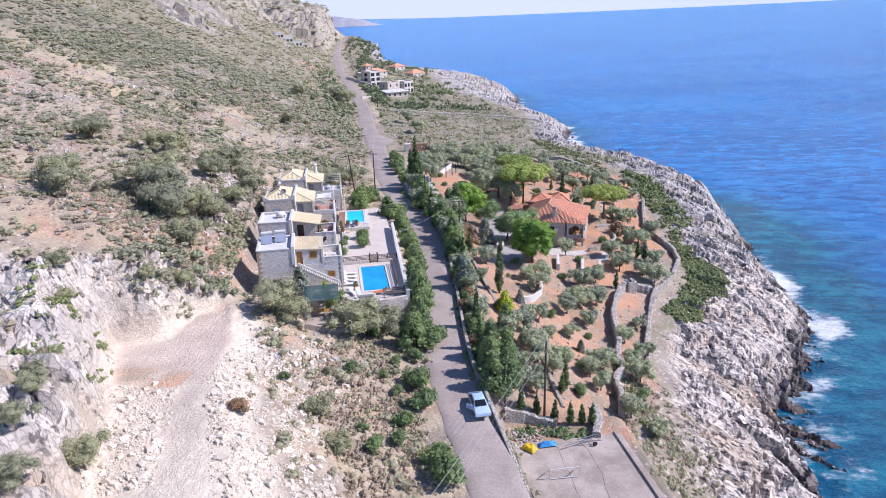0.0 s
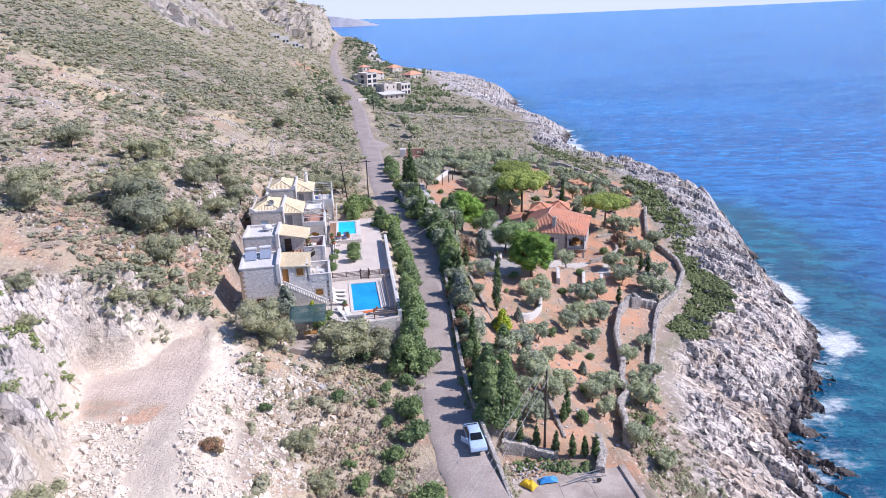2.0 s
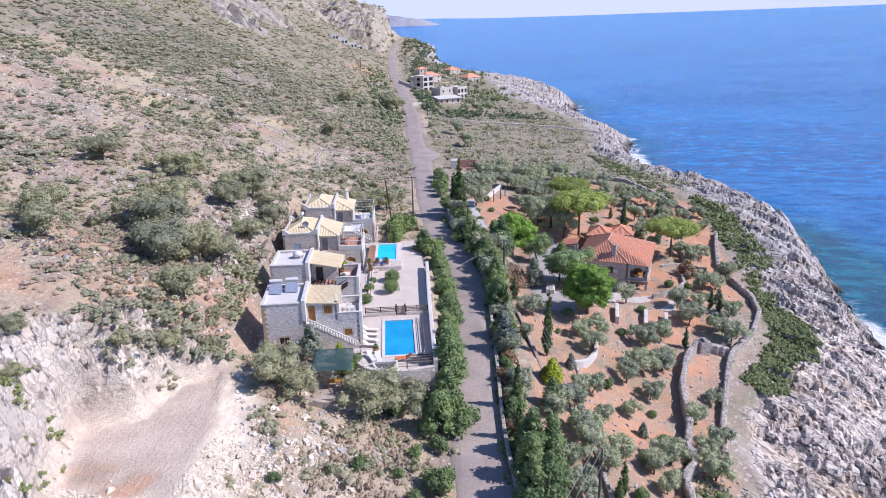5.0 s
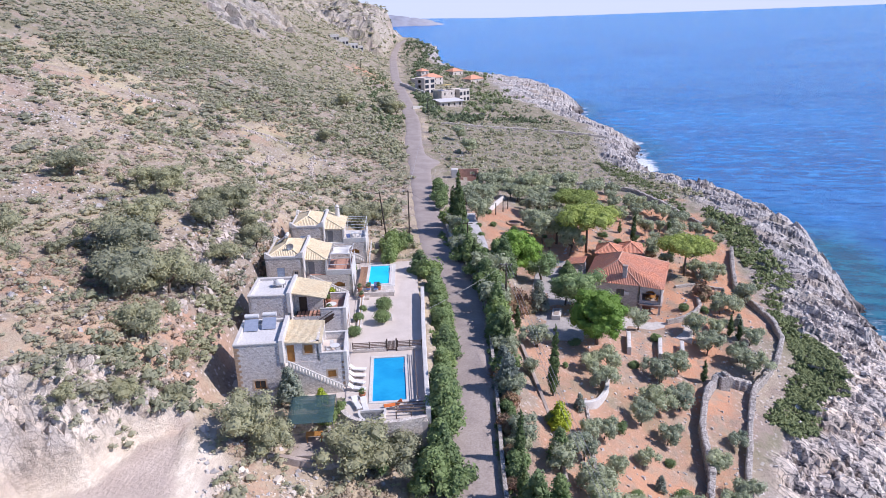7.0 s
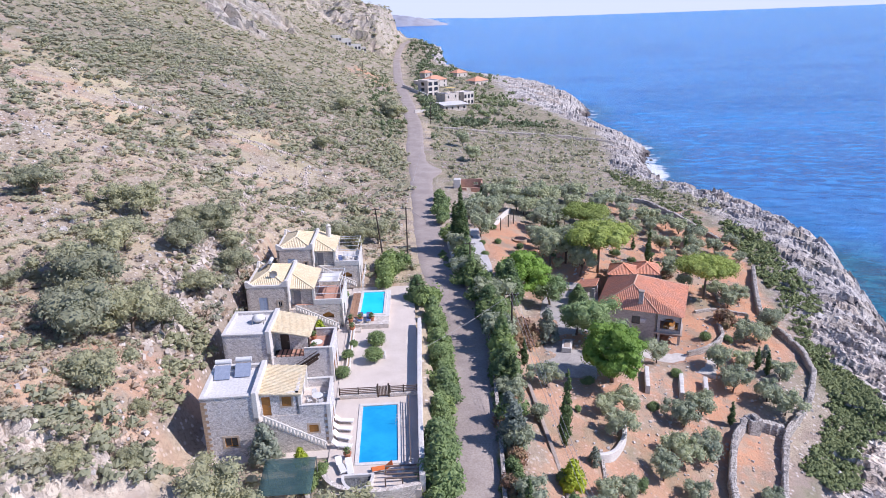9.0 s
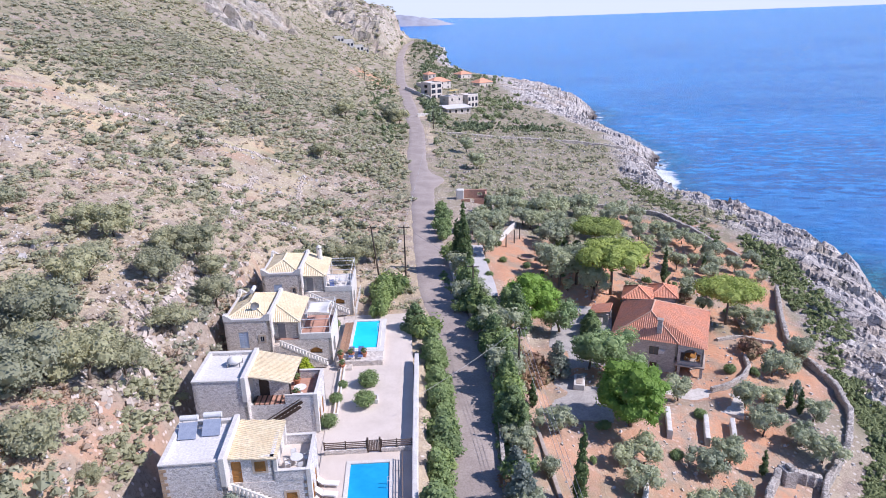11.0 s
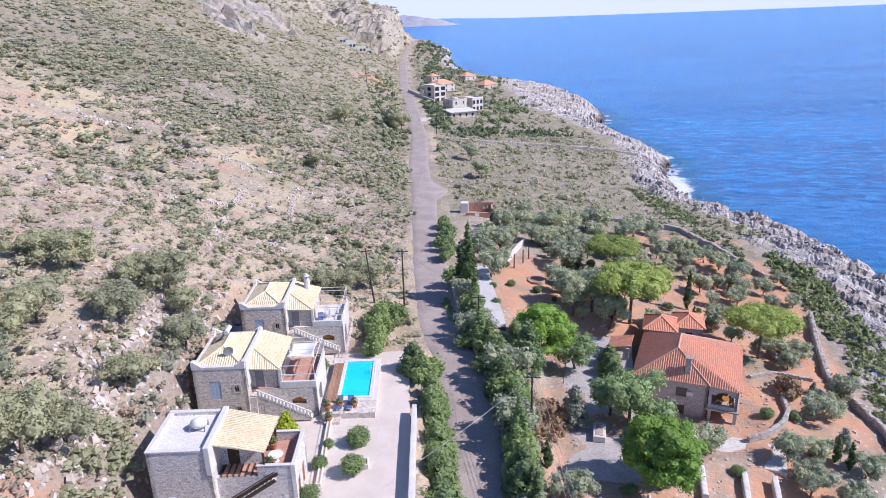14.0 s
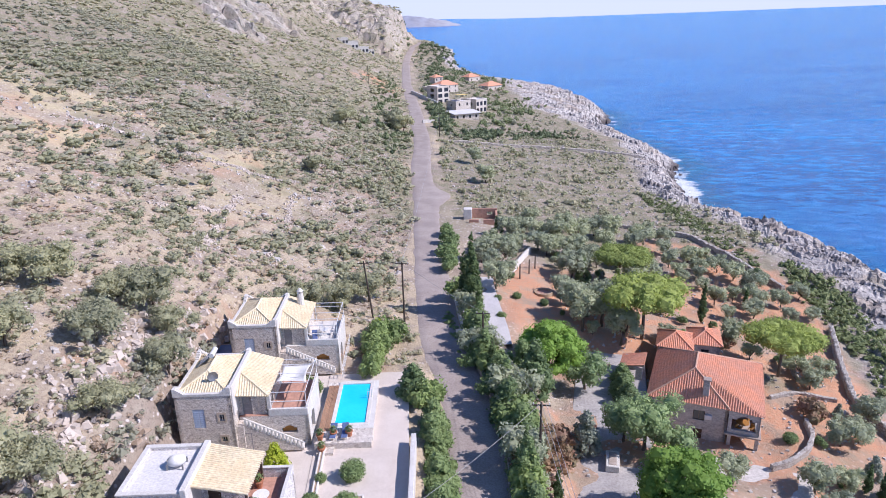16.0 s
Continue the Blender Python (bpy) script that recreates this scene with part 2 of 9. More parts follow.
M_GROUND, M_SEA = ground_material(), water_material()
M_ASPHALT = plain("asphalt", (0.36, 0.305, 0.28), (0.46, 0.395, 0.36), 0.25, 0.9, fine=5, bumps=0.15)
M_WHITE = plain("whitewash", (0.76, 0.74, 0.71), (0.66, 0.63, 0.595), 0.8, 0.8, fine=9)
M_CONCRETE = plain("concrete", (0.36, 0.295, 0.255), (0.56, 0.48, 0.425), 0.35, 0.9, fine=6)
M_ROOFWHITE = plain("roof_screed", (0.70, 0.69, 0.69), (0.78, 0.76, 0.75), 0.5, 0.8, fine=5)
M_PAVING = plain("pale_paving", (0.655, 0.575, 0.51), (0.745, 0.665, 0.60), 0.35, 0.85, fine=16)
M_STONE_GREY = masonry("grey_stonework", [(0.50, 0.48, 0.49), (0.78, 0.75, 0.74), (0.64, 0.61, 0.60), (0.88, 0.85, 0.82)], (0.90, 0.87, 0.85), 3.9, 0.09, 1.9)
M_STONE_WARM = masonry("warm_stonework", [(0.48, 0.425, 0.38), (0.76, 0.685, 0.62), (0.62, 0.55, 0.50), (0.85, 0.77, 0.70)], (0.88, 0.82, 0.75), 3.9, 0.09, 1.9)
M_STONE_DRY = masonry("dry_stone", [(0.48, 0.445, 0.41), (0.64, 0.595, 0.55), (0.56, 0.515, 0.475), (0.74, 0.69, 0.64)], (0.2, 0.175, 0.155), 2.8, 0.09)
M_QUOIN = plain("tan_quoin", (0.45, 0.31, 0.20), (0.54, 0.42, 0.31), 1.2, 0.85)
M_TILE_YELLOW = plain("straw_tile", (0.85, 0.75, 0.54), (0.80, 0.66, 0.44), 0.7, 0.8, fine=4)
M_TILE_RED = plain("terracotta_tile", (0.84, 0.39, 0.24), (0.72, 0.38, 0.27), 0.5, 0.8, fine=3.5)
M_TERRACOTTA = plain("terracotta_paving", (0.58, 0.33, 0.25), (0.50, 0.29, 0.22), 0.7, 0.8, fine=3)
M_WOOD = plain("orange_timber", (0.48, 0.23, 0.06), (0.40, 0.19, 0.06), 1.5, 0.6)
M_DARKWOOD = plain("dark_timber", (0.075, 0.05, 0.04), (0.11, 0.075, 0.055), 1.5, 0.7)
M_DECK = plain("deck_timber", (0.42, 0.25, 0.16), (0.34, 0.20, 0.13), 1.0, 0.75, jitter=0.3)
M_POLE = plain("creosoted_pole", (0.07, 0.055, 0.045), (0.12, 0.095, 0.08), 1.5, 0.85)
M_METAL = plain("white_metal", (0.78, 0.78, 0.78), (0.70, 0.70, 0.70), 2, 0.4, bumps=0)
M_GREYMETAL = plain("grey_metal", (0.38, 0.39, 0.41), (0.3, 0.31, 0.33), 2, 0.4, 0.6, bumps=0)
M_DARK = plain("dark_opening", (0.035, 0.035, 0.04), (0.05, 0.05, 0.055), 2, 0.3, bumps=0)
M_BARK = plain("bark", (0.16, 0.12, 0.09), (0.22, 0.175, 0.14), 2.0, 0.9)
M_OLIVE = leafy("olive_foliage", (0.35, 0.395, 0.26), (0.56, 0.59, 0.43), (0.45, 0.485, 0.34), 0.4)
M_SCRUB = leafy("scrub_foliage", (0.39, 0.40, 0.285), (0.62, 0.585, 0.455), (0.51, 0.495, 0.375), 0.46, 0.03)
M_WILD = leafy("wild_olive_foliage", (0.315, 0.33, 0.215), (0.54, 0.53, 0.37), (0.42, 0.425, 0.285), 0.38, 0.4)
M_SCRUB_DRY = leafy("dry_scrub", (0.46, 0.37, 0.285), (0.68, 0.56, 0.40), (0.55, 0.43, 0.35), 0.38, 0.03)
M_MAUVE = leafy("mauve_brush", (0.36, 0.30, 0.27), (0.54, 0.46, 0.42), (0.44, 0.37, 0.34), 0.38, 0.06)
M_CYPRESS = leafy("cypress_foliage", (0.074, 0.116, 0.046), (0.157, 0.210, 0.084), (0.105, 0.157, 0.063), 0.15)
M_PINE = leafy("pine_foliage", (0.13, 0.25, 0.045), (0.29, 0.45, 0.095), (0.21, 0.34, 0.07), 0.3)
M_ALEPPO = leafy("aleppo_foliage", (0.25, 0.32, 0.09), (0.45, 0.53, 0.17), (0.35, 0.42, 0.13), 0.36)
M_HEDGE = leafy("hedge_foliage", (0.145, 0.215, 0.095), (0.31, 0.40, 0.185), (0.22, 0.30, 0.135), 0.3)
M_LEMON = leafy("golden_foliage", (0.300, 0.390, 0.030), (0.510, 0.570, 0.060), (0.390, 0.450, 0.045), 0.25)
M_PURPLE = leafy("russet_foliage", (0.315, 0.179, 0.126), (0.462, 0.273, 0.189), (0.273, 0.231, 0.126), 0.2)


# ---- the lie of the land ----
SEA_Z = -24.0
ROAD_Y = [-80, 40, 50.7, 61, 70.7, 77.4, 90.5, 108, 116, 125, 137, 147, 157, 170, 188, 211, 241, 284, 349, 462, 600, 650, 700, 740, 780, 1000]
ROAD_X = [38, 7, 4.0, 1.2, -1.1, -1.9, -2.9, -4.6, -5.6, -7.8, -12.0, -14.3, -16.2, -18.7, -21.8, -26, -32, -38.5, -52, -77, -103, -110, -114, -111, -120, -220]
ROAD_ZY = [-80, 40, 55, 64, 77, 97, 119, 140, 185, 250, 300, 450, 590, 650, 700, 740]
ROAD_Z = [-20, -8, -6.2, -4.8, -3.8, -2.4, -1.3, -0.4, -1, -1, -0.5, 1, 3, 8, 12.5, 16]
SHORE_Y = [-80, 40, 73, 89, 97, 105, 111, 123, 131, 139, 152, 168, 185, 205, 220, 232, 245, 260, 280, 305, 327, 354, 390, 414, 431, 442, 460, 490, 515, 560, 580, 600, 650, 700, 760, 1000]
SHORE_X = [72, 51, 54.5, 56, 60.5, 66, 67.5, 75, 71.5, 75, 75, 79, 81, 78, 72, 64, 55, 52, 53, 55, 57, 65, 56, 50, 43, 35, 42, 48, 47, 27, 5, -30, -66, -72, -118, -240]
_fy = np.arange(-120, 1100, 0.5)


def _smooth(ys, vs, width):
    v = np.interp(_fy, ys, vs)
    k = np.hanning(int(width / 0.5) | 1)
    k /= k.sum()
    return np.convolve(np.pad(v, len(k) // 2, mode="edge"), k, mode="valid")


_road_x, _road_z, _shore_x = _smooth(ROAD_Y, ROAD_X, 16), _smooth(ROAD_ZY, ROAD_Z, 20), _smooth(SHORE_Y, SHORE_X, 5)


def road_x(y):
    return np.interp(y, _fy, _road_x)


def road_z(y):
    return np.interp(y, _fy, _road_z)


def shore_x(y):
    return np.interp(y, _fy, _shore_x)


def _hash(ix, iy, seed):
    h = (ix.astype(np.int64) * 374761393 + iy.astype(np.int64) * 668265263 + seed * 974634777) & 0x7FFFFFFF
    h = ((h ^ (h >> 13)) * 1274126177) & 0x7FFFFFFF
    return ((h ^ (h >> 16)) & 0xFFFF) / 65535.0


def vnoise(x, y, seed=0):
    x, y = np.asarray(x, float), np.asarray(y, float)
    ix, iy = np.floor(x), np.floor(y)
    u, v = x - ix, y - iy
    u, v = u * u * (3 - 2 * u), v * v * (3 - 2 * v)
    a, b, c, d = _hash(ix, iy, seed), _hash(ix + 1, iy, seed), _hash(ix, iy + 1, seed), _hash(ix + 1, iy + 1, seed)
    return (a * (1 - u) + b * u) * (1 - v) + (c * (1 - u) + d * u) * v


def fbm(x, y, seed=0, octaves=4, gain=0.5):
    s, amp, tot = 0.0, 1.0, 0.0
    for i in range(octaves):
        s = s + amp * vnoise(x * 2**i + 17.3 * i, y * 2**i - 9.1 * i, seed + i)
        tot += amp
        amp *= gain
    return s / tot * 2 - 1


def ridged(x, y, seed=0, octaves=4):
    s, amp, tot = 0.0, 1.0, 0.0
    for i in range(octaves):
        s = s + amp * (1 - np.abs(vnoise(x * 2**i + 5.7 * i, y * 2**i + 3.3 * i, seed + i) * 2 - 1))
        tot += amp
        amp *= 0.55
    return s / tot


def plates(a, b, seed):
    """Tilted blocks with sharp steps between them."""
    ia, ib = np.floor(a), np.floor(b)
    best = np.full(np.shape(a), 9.0)
    out = np.zeros(np.shape(a))
    for i in (-1, 0, 1):
        for j in (-1, 0, 1):
            ca, cb = ia + i, ib + j
            pa, pb = ca + _hash(ca, cb, seed), cb + _hash(ca, cb, seed + 1)
            da, db = a - pa, b - pb
            d = da * da + db * db
            v = (_hash(ca, cb, seed + 2) - 0.5) + (_hash(ca, cb, seed + 3) - 0.35) * da * 1.3 + (_hash(ca, cb, seed + 4) - 0.5) * db * 1.3
            near = d < best
            best = np.where(near, d, best)
            out = np.where(near, v, out)
    return out


def step(a, b, x):
    t = np.clip((x - a) / (b - a), 0, 1)
    return t * t * (3 - 2 * t)


def box_mask(x, y, cx, cy, hx, hy, deg, soft):
    c, s = math.cos(radians(deg)), math.sin(radians(deg))
    u, v = (x - cx) * c + (y - cy) * s, -(x - cx) * s + (y - cy) * c
    return (1 - step(hx, hx + soft, np.abs(u))) * (1 - step(hy, hy + soft, np.abs(v)))


HILL_D = [0, 2, 6, 12, 22, 32, 40, 60, 90, 120, 200, 600]
HILL_NEAR = [0, 0.2, 1.2, 3.4, 7.2, 12.5, 15.5, 20.5, 31, 42, 78, 260]
HILL_FAR = [0, 0.2, 1.2, 2.8, 6.2, 10.0, 13.5, 21, 33, 45, 80, 260]
SEA_T = [-0.2, 0, 0.06, 0.35, 0.6, 0.78, 0.9]
SEA_DROP = [0, 0, -0.9, -6.0, -9.5, -12.2, -15.5]


def lie(x, y):
    """Height of the land without its roughness, and how rocky, shore-near and so on it is."""
    x, y = np.asarray(x, float), np.asarray(y, float)
    xr, zr, xs = road_x(y), road_z(y), shore_x(y)
    wob = fbm(x / 26, y / 26, 3)
    d = np.maximum(xr - 2.9 - x, 0)
    far = step(128, 152, y)
    g = np.interp(d, HILL_D, HILL_NEAR) * (1 - far) + np.interp(d, HILL_D, HILL_FAR) * far
    steep = np.interp(y, [0, 330, 450, 600, 660, 700, 800], [1, 1, 1.25, 1.6, 1.8, 2.0, 2.0])
    g = np.where(g * steep > 90, 90 + (g * steep - 90) * 0.4, g * steep)
    bluff = step(590, 625, y) * (1 - step(712, 750, y))
    g = np.maximum(g, bluff * (29 * step(3.5, 15, d) + 0.25 * np.maximum(d - 15, 0)))
    gully = fbm(x / 60, y / 34, 11) * np.clip(d / 25, 0, 1) * 3.0
    g = g + 3.2 * step(26, 34, d) * (1 - step(80, 96, y))
    up = zr + g + gully + wob * np.clip(d / 15, 0, 1) * 1.0
    # seaward
    width = np.maximum(xs - xr - 2.9, 10)
    t = (x - xr - 2.9) / width
    k = np.interp(y, [0, 60, 90, 110, 140, 190, 270, 310, 345, 450, 620, 700], [1.3, 1.35, 1.28, 1.18, 0.98, 0.58, 0.66, 0.85, 1.12, 1.12, 0.75, 0.2])
    down = zr + np.interp(t, SEA_T, SEA_DROP) * k + wob * np.clip(t * 6, 0, 1) * (1 - step(0.8, 1, t)) * 0.7
    down = down + step(640, 700, y) * (1 - step(700, 790, y)) * 2 * np.exp(-(((t - 0.4) / 0.3) ** 2))
    edge = step(0.86, 1.02, t)
    down = down * (1 - edge) + (SEA_Z - 1.2) * edge
    down = np.where(t > 1.0, SEA_Z - 1.2 - np.minimum((t - 1.0) * width * 0.6, 12), down)
    z = np.where(x < xr, up, down)
    near_road = 1 - step(2.9, 3.8, np.abs(x - xr))
    z = z * (1 - near_road) + (zr - 0.12) * near_road
    return z, d, t, xr, xs


QUARRY = [(-37.2, 63.0), (-32.7, 65.6), (-31.9, 71.3), (-28.8, 73.7), (-25.5, 65.0), (-25.1, 58.6), (-20.3, 47.5), (-16.5, 36.0), (-27.0, 36.0), (-31.1, 49.5), (-33.8, 54.4), (-35.6, 58.5)]
QUARRY_PAD = [(-37.0, 63.0), (-32.7, 65.6), (-31.9, 71.3), (-28.8, 73.7), (-25.5, 65.0), (-25.3, 57.0), (-28.6, 54.6), (-34.3, 55.8)]


def outside(x, y, poly):
    """Distance to a polygon, negative inside."""
    best = np.full(np.shape(x), 1e9)
    inside = np.zeros(np.shape(x), bool)
    for (ax, ay), (bx, by) in zip(poly, poly[1:] + poly[:1]):
        ux, uy = bx - ax, by - ay
        t = np.clip(((x - ax) * ux + (y - ay) * uy) / (ux * ux + uy * uy), 0, 1)
        best = np.minimum(best, (x - ax - t * ux) ** 2 + (y - ay - t * uy) ** 2)
        cross = ((ay > y) != (by > y)) & (x < (bx - ax) * (y - ay) / (by - ay + 1e-12) + ax)
        inside = inside ^ cross
    d = np.sqrt(best)
    return np.where(inside, -d, d)


def pads(x, y, z):
    """Levelled and cut ground."""
    # the villas' terraces
    m = box_mask(x, y, -17.5, 103, 8.6, 24, 9.5, 0.6)
    z = z * (1 - m) + np.maximum(0.62, z * 0) * m
    m = box_mask(x, y, -27.0, 107, 5.5, 27, 9.5, 2.5) * (1 - m)
    z = z * (1 - m) + (0.7 + (y - 85) * 0.03) * m
    # quarry floor, cut back into the hill and spilling down towards the road
    dq = outside(x, y, QUARRY)
    base = 3.0 + 0.02 * np.minimum(y - 56, 0)
    z = np.where(dq < 8, np.minimum(z, base + np.interp(dq, [0, 0.4, 2.2, 8], [0, 0.3, 5.2, 13])), z)
    z = np.where(dq < 9, np.maximum(z, base - np.maximum(dq, 0) * 0.55), z)
    # concrete yard by the road
    m = box_mask(x, y, 14.0, 57.0, 7.0, 9.0, 10, 2.0)
    z = z * (1 - m) - 9.3 * m
    # terrace of the tiled house
    m = box_mask(x, y, 19, 133, 11, 10.5, 14, 5.0)
    z = z * (1 - m) - 8.9 * m
    # front yard of the house: paved court
    m = box_mask(x, y, 8, 128, 4.5, 17, 6, 4.0)
    z = z * (1 - m) - 5.6 * m
    return z


def rockiness(x, y, t):
    lim = np.interp(y, [0, 60, 80, 95, 118, 140, 165, 190, 230, 280, 320, 420, 500, 640, 720], [0.5, 0.5, 0.55, 0.58, 0.66, 0.68, 0.70, 0.70, 0.70, 0.76, 0.80, 0.66, 0.5, 0.62, 0.5])
    r = step(-0.05, 0.05, t - lim + 0.05 * fbm(x / 6, y / 6, 21)) * (t > 0.2)
    return r


def crag(x, y):
    """Fluted bare cliffs high on the mountain side."""
    ragged = 5 * fbm(x / 9, y / 9, 33)
    m = np.maximum(box_mask(x, y, -166, 420, 9, 38, 36, 7), box_mask(x, y, -174, 484, 11, 30, 40, 7))
    return step(0.35, 0.6, m + 0.05 * ragged) * step(0.05, 0.35, m)


def cliff(x, y, d, z):
    """Bare rock on the landward side."""
    a = step(0.25, 0.5, fbm(x / 45, y / 60, 31) + step(45, 95, d) * 0.55 * step(260, 420, y) - 0.25)
    b = step(585, 615, y) * step(2, 6, d)
    b = np.maximum(b, crag(x, y))
    dq = outside(x, y, QUARRY)
    face = (1 - step(5, 7, dq)) * step(0.2, 1.2, dq) * step(3.4, 4.2, z)
    c = np.maximum(box_mask(x, y, -45, 48, 7.5, 14, 6, 2.5) * step(0.2, 1.0, dq), np.maximum(face * 0.75, box_mask(x, y, -40, 49, 7.0, 12, 8, 1.2) * step(0.2, 1.0, dq)))
    return np.clip(np.maximum(a * step(300, 380, y) * step(2, 9, d), b), 0, 1), np.clip(c, 0, 1)


def height(x, y, detail=True):
    z, d, t, xr, xs = lie(x, y)
    z = pads(x, y, z)
    if not detail:
        return z
    rock = rockiness(x, y, t)
    far_cliff, cut = cliff(x, y, d, z)
    # tilted beds: long blocks that step down to the sea
    warp = fbm(x / 11, y / 11, 41) * 2.2
    a = x * 0.6 + y * 0.8 + warp
    b = x * 0.8 - y * 0.6 + warp
    rough = plates(a / 3.0, b / 7.5, 51) * 1.3 + plates(a / 1.4, b / 4.2, 57) * 0.62 * (1 - 0.2 * step(135, 185, y)) + plates(a / 0.85, b / 2.0, 59) * 0.34 * (1 - step(135, 170, y)) + fbm(x / 1.6, y / 1.6, 61, 3) * 0.12
    rough = rough * np.interp(t, [0.5, 0.75, 0.97, 1.05], [0.65, 1.0, 1.3, 1.4]) * (1 + 0.2 * step(150, 190, y))
    clefts = np.maximum(1 - step(0.0, 0.085, np.abs(fbm(a / 2.6, b / 7.0, 63, 3))), 0.7 * (1 - step(0.0, 0.07, np.abs(fbm(a / 5.0, b / 2.4, 65, 3)))))
    z = z + rock * (rough - 1.1 * clefts * (1 - 0.5 * step(150, 190, y)))
    cr = ridged((x + 0.5 * z) / 9, (y - 0.6 * x) / 16, 71, 5) - 0.5
    z = z + far_cliff * (cr * 5 + plates(x / 18, y / 5.5, 73) * 5 + plates(x / 7, y / 2.8, 77) * 2.2)
    z = z + cut * (plates((x + 0.6 * y) / 7.0, (y - 0.6 * x) / 3.4, 74) * 1.9 + plates((x + 0.5 * y) / 3.2, (y - 0.7 * x) / 1.5, 76) * 0.95 + fbm(x / 1.2, y / 1.2, 75, 3) * 0.14 - 0.9 * (1 - step(0.0, 0.06, np.abs(fbm((x + 0.5 * y) / 2.6, (y - 0.5 * x) / 6.0, 79, 3)))))
    quiet = np.clip(np.abs(x - xr) - 3.5, 0, 3) / 3 * (1 - 0.9 * box_mask(x, y, -30, 61, 6, 9, 8, 1))
    flat = box_mask(x, y, -18, 103, 12, 25, 9.5, 1) + box_mask(x, y, 14, 57, 7, 9, 10, 1)
    z = z + (fbm(x / 3.0, y / 3.0, 81, 4) * 0.38 + fbm(x / 11, y / 11, 82, 3) * 0.5) * quiet * (1 - np.clip(flat, 0, 1)) * (1 - rock)
    return z


# ---- mesh helpers ----
def mesh_object(name, verts, faces, mat, parent=None, label="", smooth=False, kind="", category=""):
    """verts: n x 3 array; faces: list of tuples, or an m x 4 array."""
    me = bpy.data.meshes.new(name)
    verts = np.asarray(verts, np.float32)
    if isinstance(faces, np.ndarray):
        n = faces.shape[1]
        me.vertices.add(len(verts))
        me.vertices.foreach_set("co", verts.ravel())
        me.loops.add(faces.size)
        me.loops.foreach_set("vertex_index", faces.astype(np.int32).ravel())
        me.polygons.add(len(faces))
        me.polygons.foreach_set("loop_start", np.arange(0, faces.size, n, dtype=np.int32))
        me.update(calc_edges=True)
    else:
        me.from_pydata([tuple(map(float, v)) for v in verts], [], faces)
    me.polygons.foreach_set("use_smooth", [smooth] * len(me.polygons))
    me.materials.append(mat)
    ob = new(name, me)
    ob.parent = parent
    return tagged(ob, label, category, "", kind)


def part(name, bm, mat, parent=None, label="", smooth=False):
    """Links a bmesh as one mesh object under a thing or a part."""
    me = bpy.data.meshes.new(name)
    if "wall" in name:
        bmesh.ops.remove_doubles(bm, verts=bm.verts[:], dist=1e-4)
    bm.to_mesh(me)
    bm.free()
    me.materials.append(mat)
    if smooth:
        me.polygons.foreach_set("use_smooth", [True] * len(me.polygons))
    ob = new(name, me)
    ob.parent = parent
    return tagged(ob, label)


def thing(name, label, category, m=None, group="", kind=""):
    """An empty at the base of a thing, for its parts."""
    ob = new(name)
    ob.empty_display_size = 0.3
    if m is not None:
        ob.matrix_world = m
    return tagged(ob, label, category, group, kind)


def add_box(bm, x0, x1, y0, y1, z0, z1, bevel=0.0, m=None):
    vs = [bm.verts.new((x, y, z)) for z in (z0, z1) for y in (y0, y1) for x in (x0, x1)]
    fs = [bm.faces.new([vs[i] for i in q]) for q in ((0, 2, 3, 1), (4, 5, 7, 6), (0, 1, 5, 4), (2, 6, 7, 3), (0, 4, 6, 2), (1, 3, 7, 5))]
    if m is not None:
        bmesh.ops.transform(bm, matrix=m, verts=vs)
    if bevel:
        es = {e for f in fs for e in f.edges}
        bmesh.ops.bevel(bm, geom=list(es), offset=bevel, segments=1, affect="EDGES", profile=0.5)
    return bm


def box(x0, x1, y0, y1, z0, z1, bevel=0.0, m=None):
    return add_box(bmesh.new(), x0, x1, y0, y1, z0, z1, bevel, m)


def add_tube(bm, pts, radius, sides=6, radius_end=None, cap=True):
    """A tube along points, tapering to radius_end."""
    pts = [Vector(p) for p in pts]
    rings = []
    for i, p in enumerate(pts):
        t = (pts[min(i + 1, len(pts) - 1)] - pts[max(i - 1, 0)]).normalized()
        a = t.orthogonal().normalized() if abs(t.z) > 0.9 else t.cross(Vector((0, 0, 1))).normalized()
        b = t.cross(a)
        r = radius + ((radius_end if radius_end is not None else radius) - radius) * i / max(1, len(pts) - 1)
        rings.append([bm.verts.new(p + r * (math.cos(k * math.tau / sides) * a + math.sin(k * math.tau / sides) * b)) for k in range(sides)])
    for r0, r1 in zip(rings, rings[1:]):
        for k in range(sides):
            bm.faces.new((r0[k], r0[(k + 1) % sides], r1[(k + 1) % sides], r1[k]))
    if cap:
        bm.faces.new(rings[0][::-1])
        bm.faces.new(rings[-1])
    return bm


def tube(pts, radius, sides=6, radius_end=None):
    return add_tube(bmesh.new(), pts, radius, sides, radius_end)


def ground_at(x, y):
    return float(height(np.array([x]), np.array([y]))[0])


# ---- ground ----
def spaced(*runs):
    out = []
    for a, b, s in runs:
        out.append(np.arange(a, b - 1e-6, s))
    return np.concatenate(out + [[runs[-1][1]]])


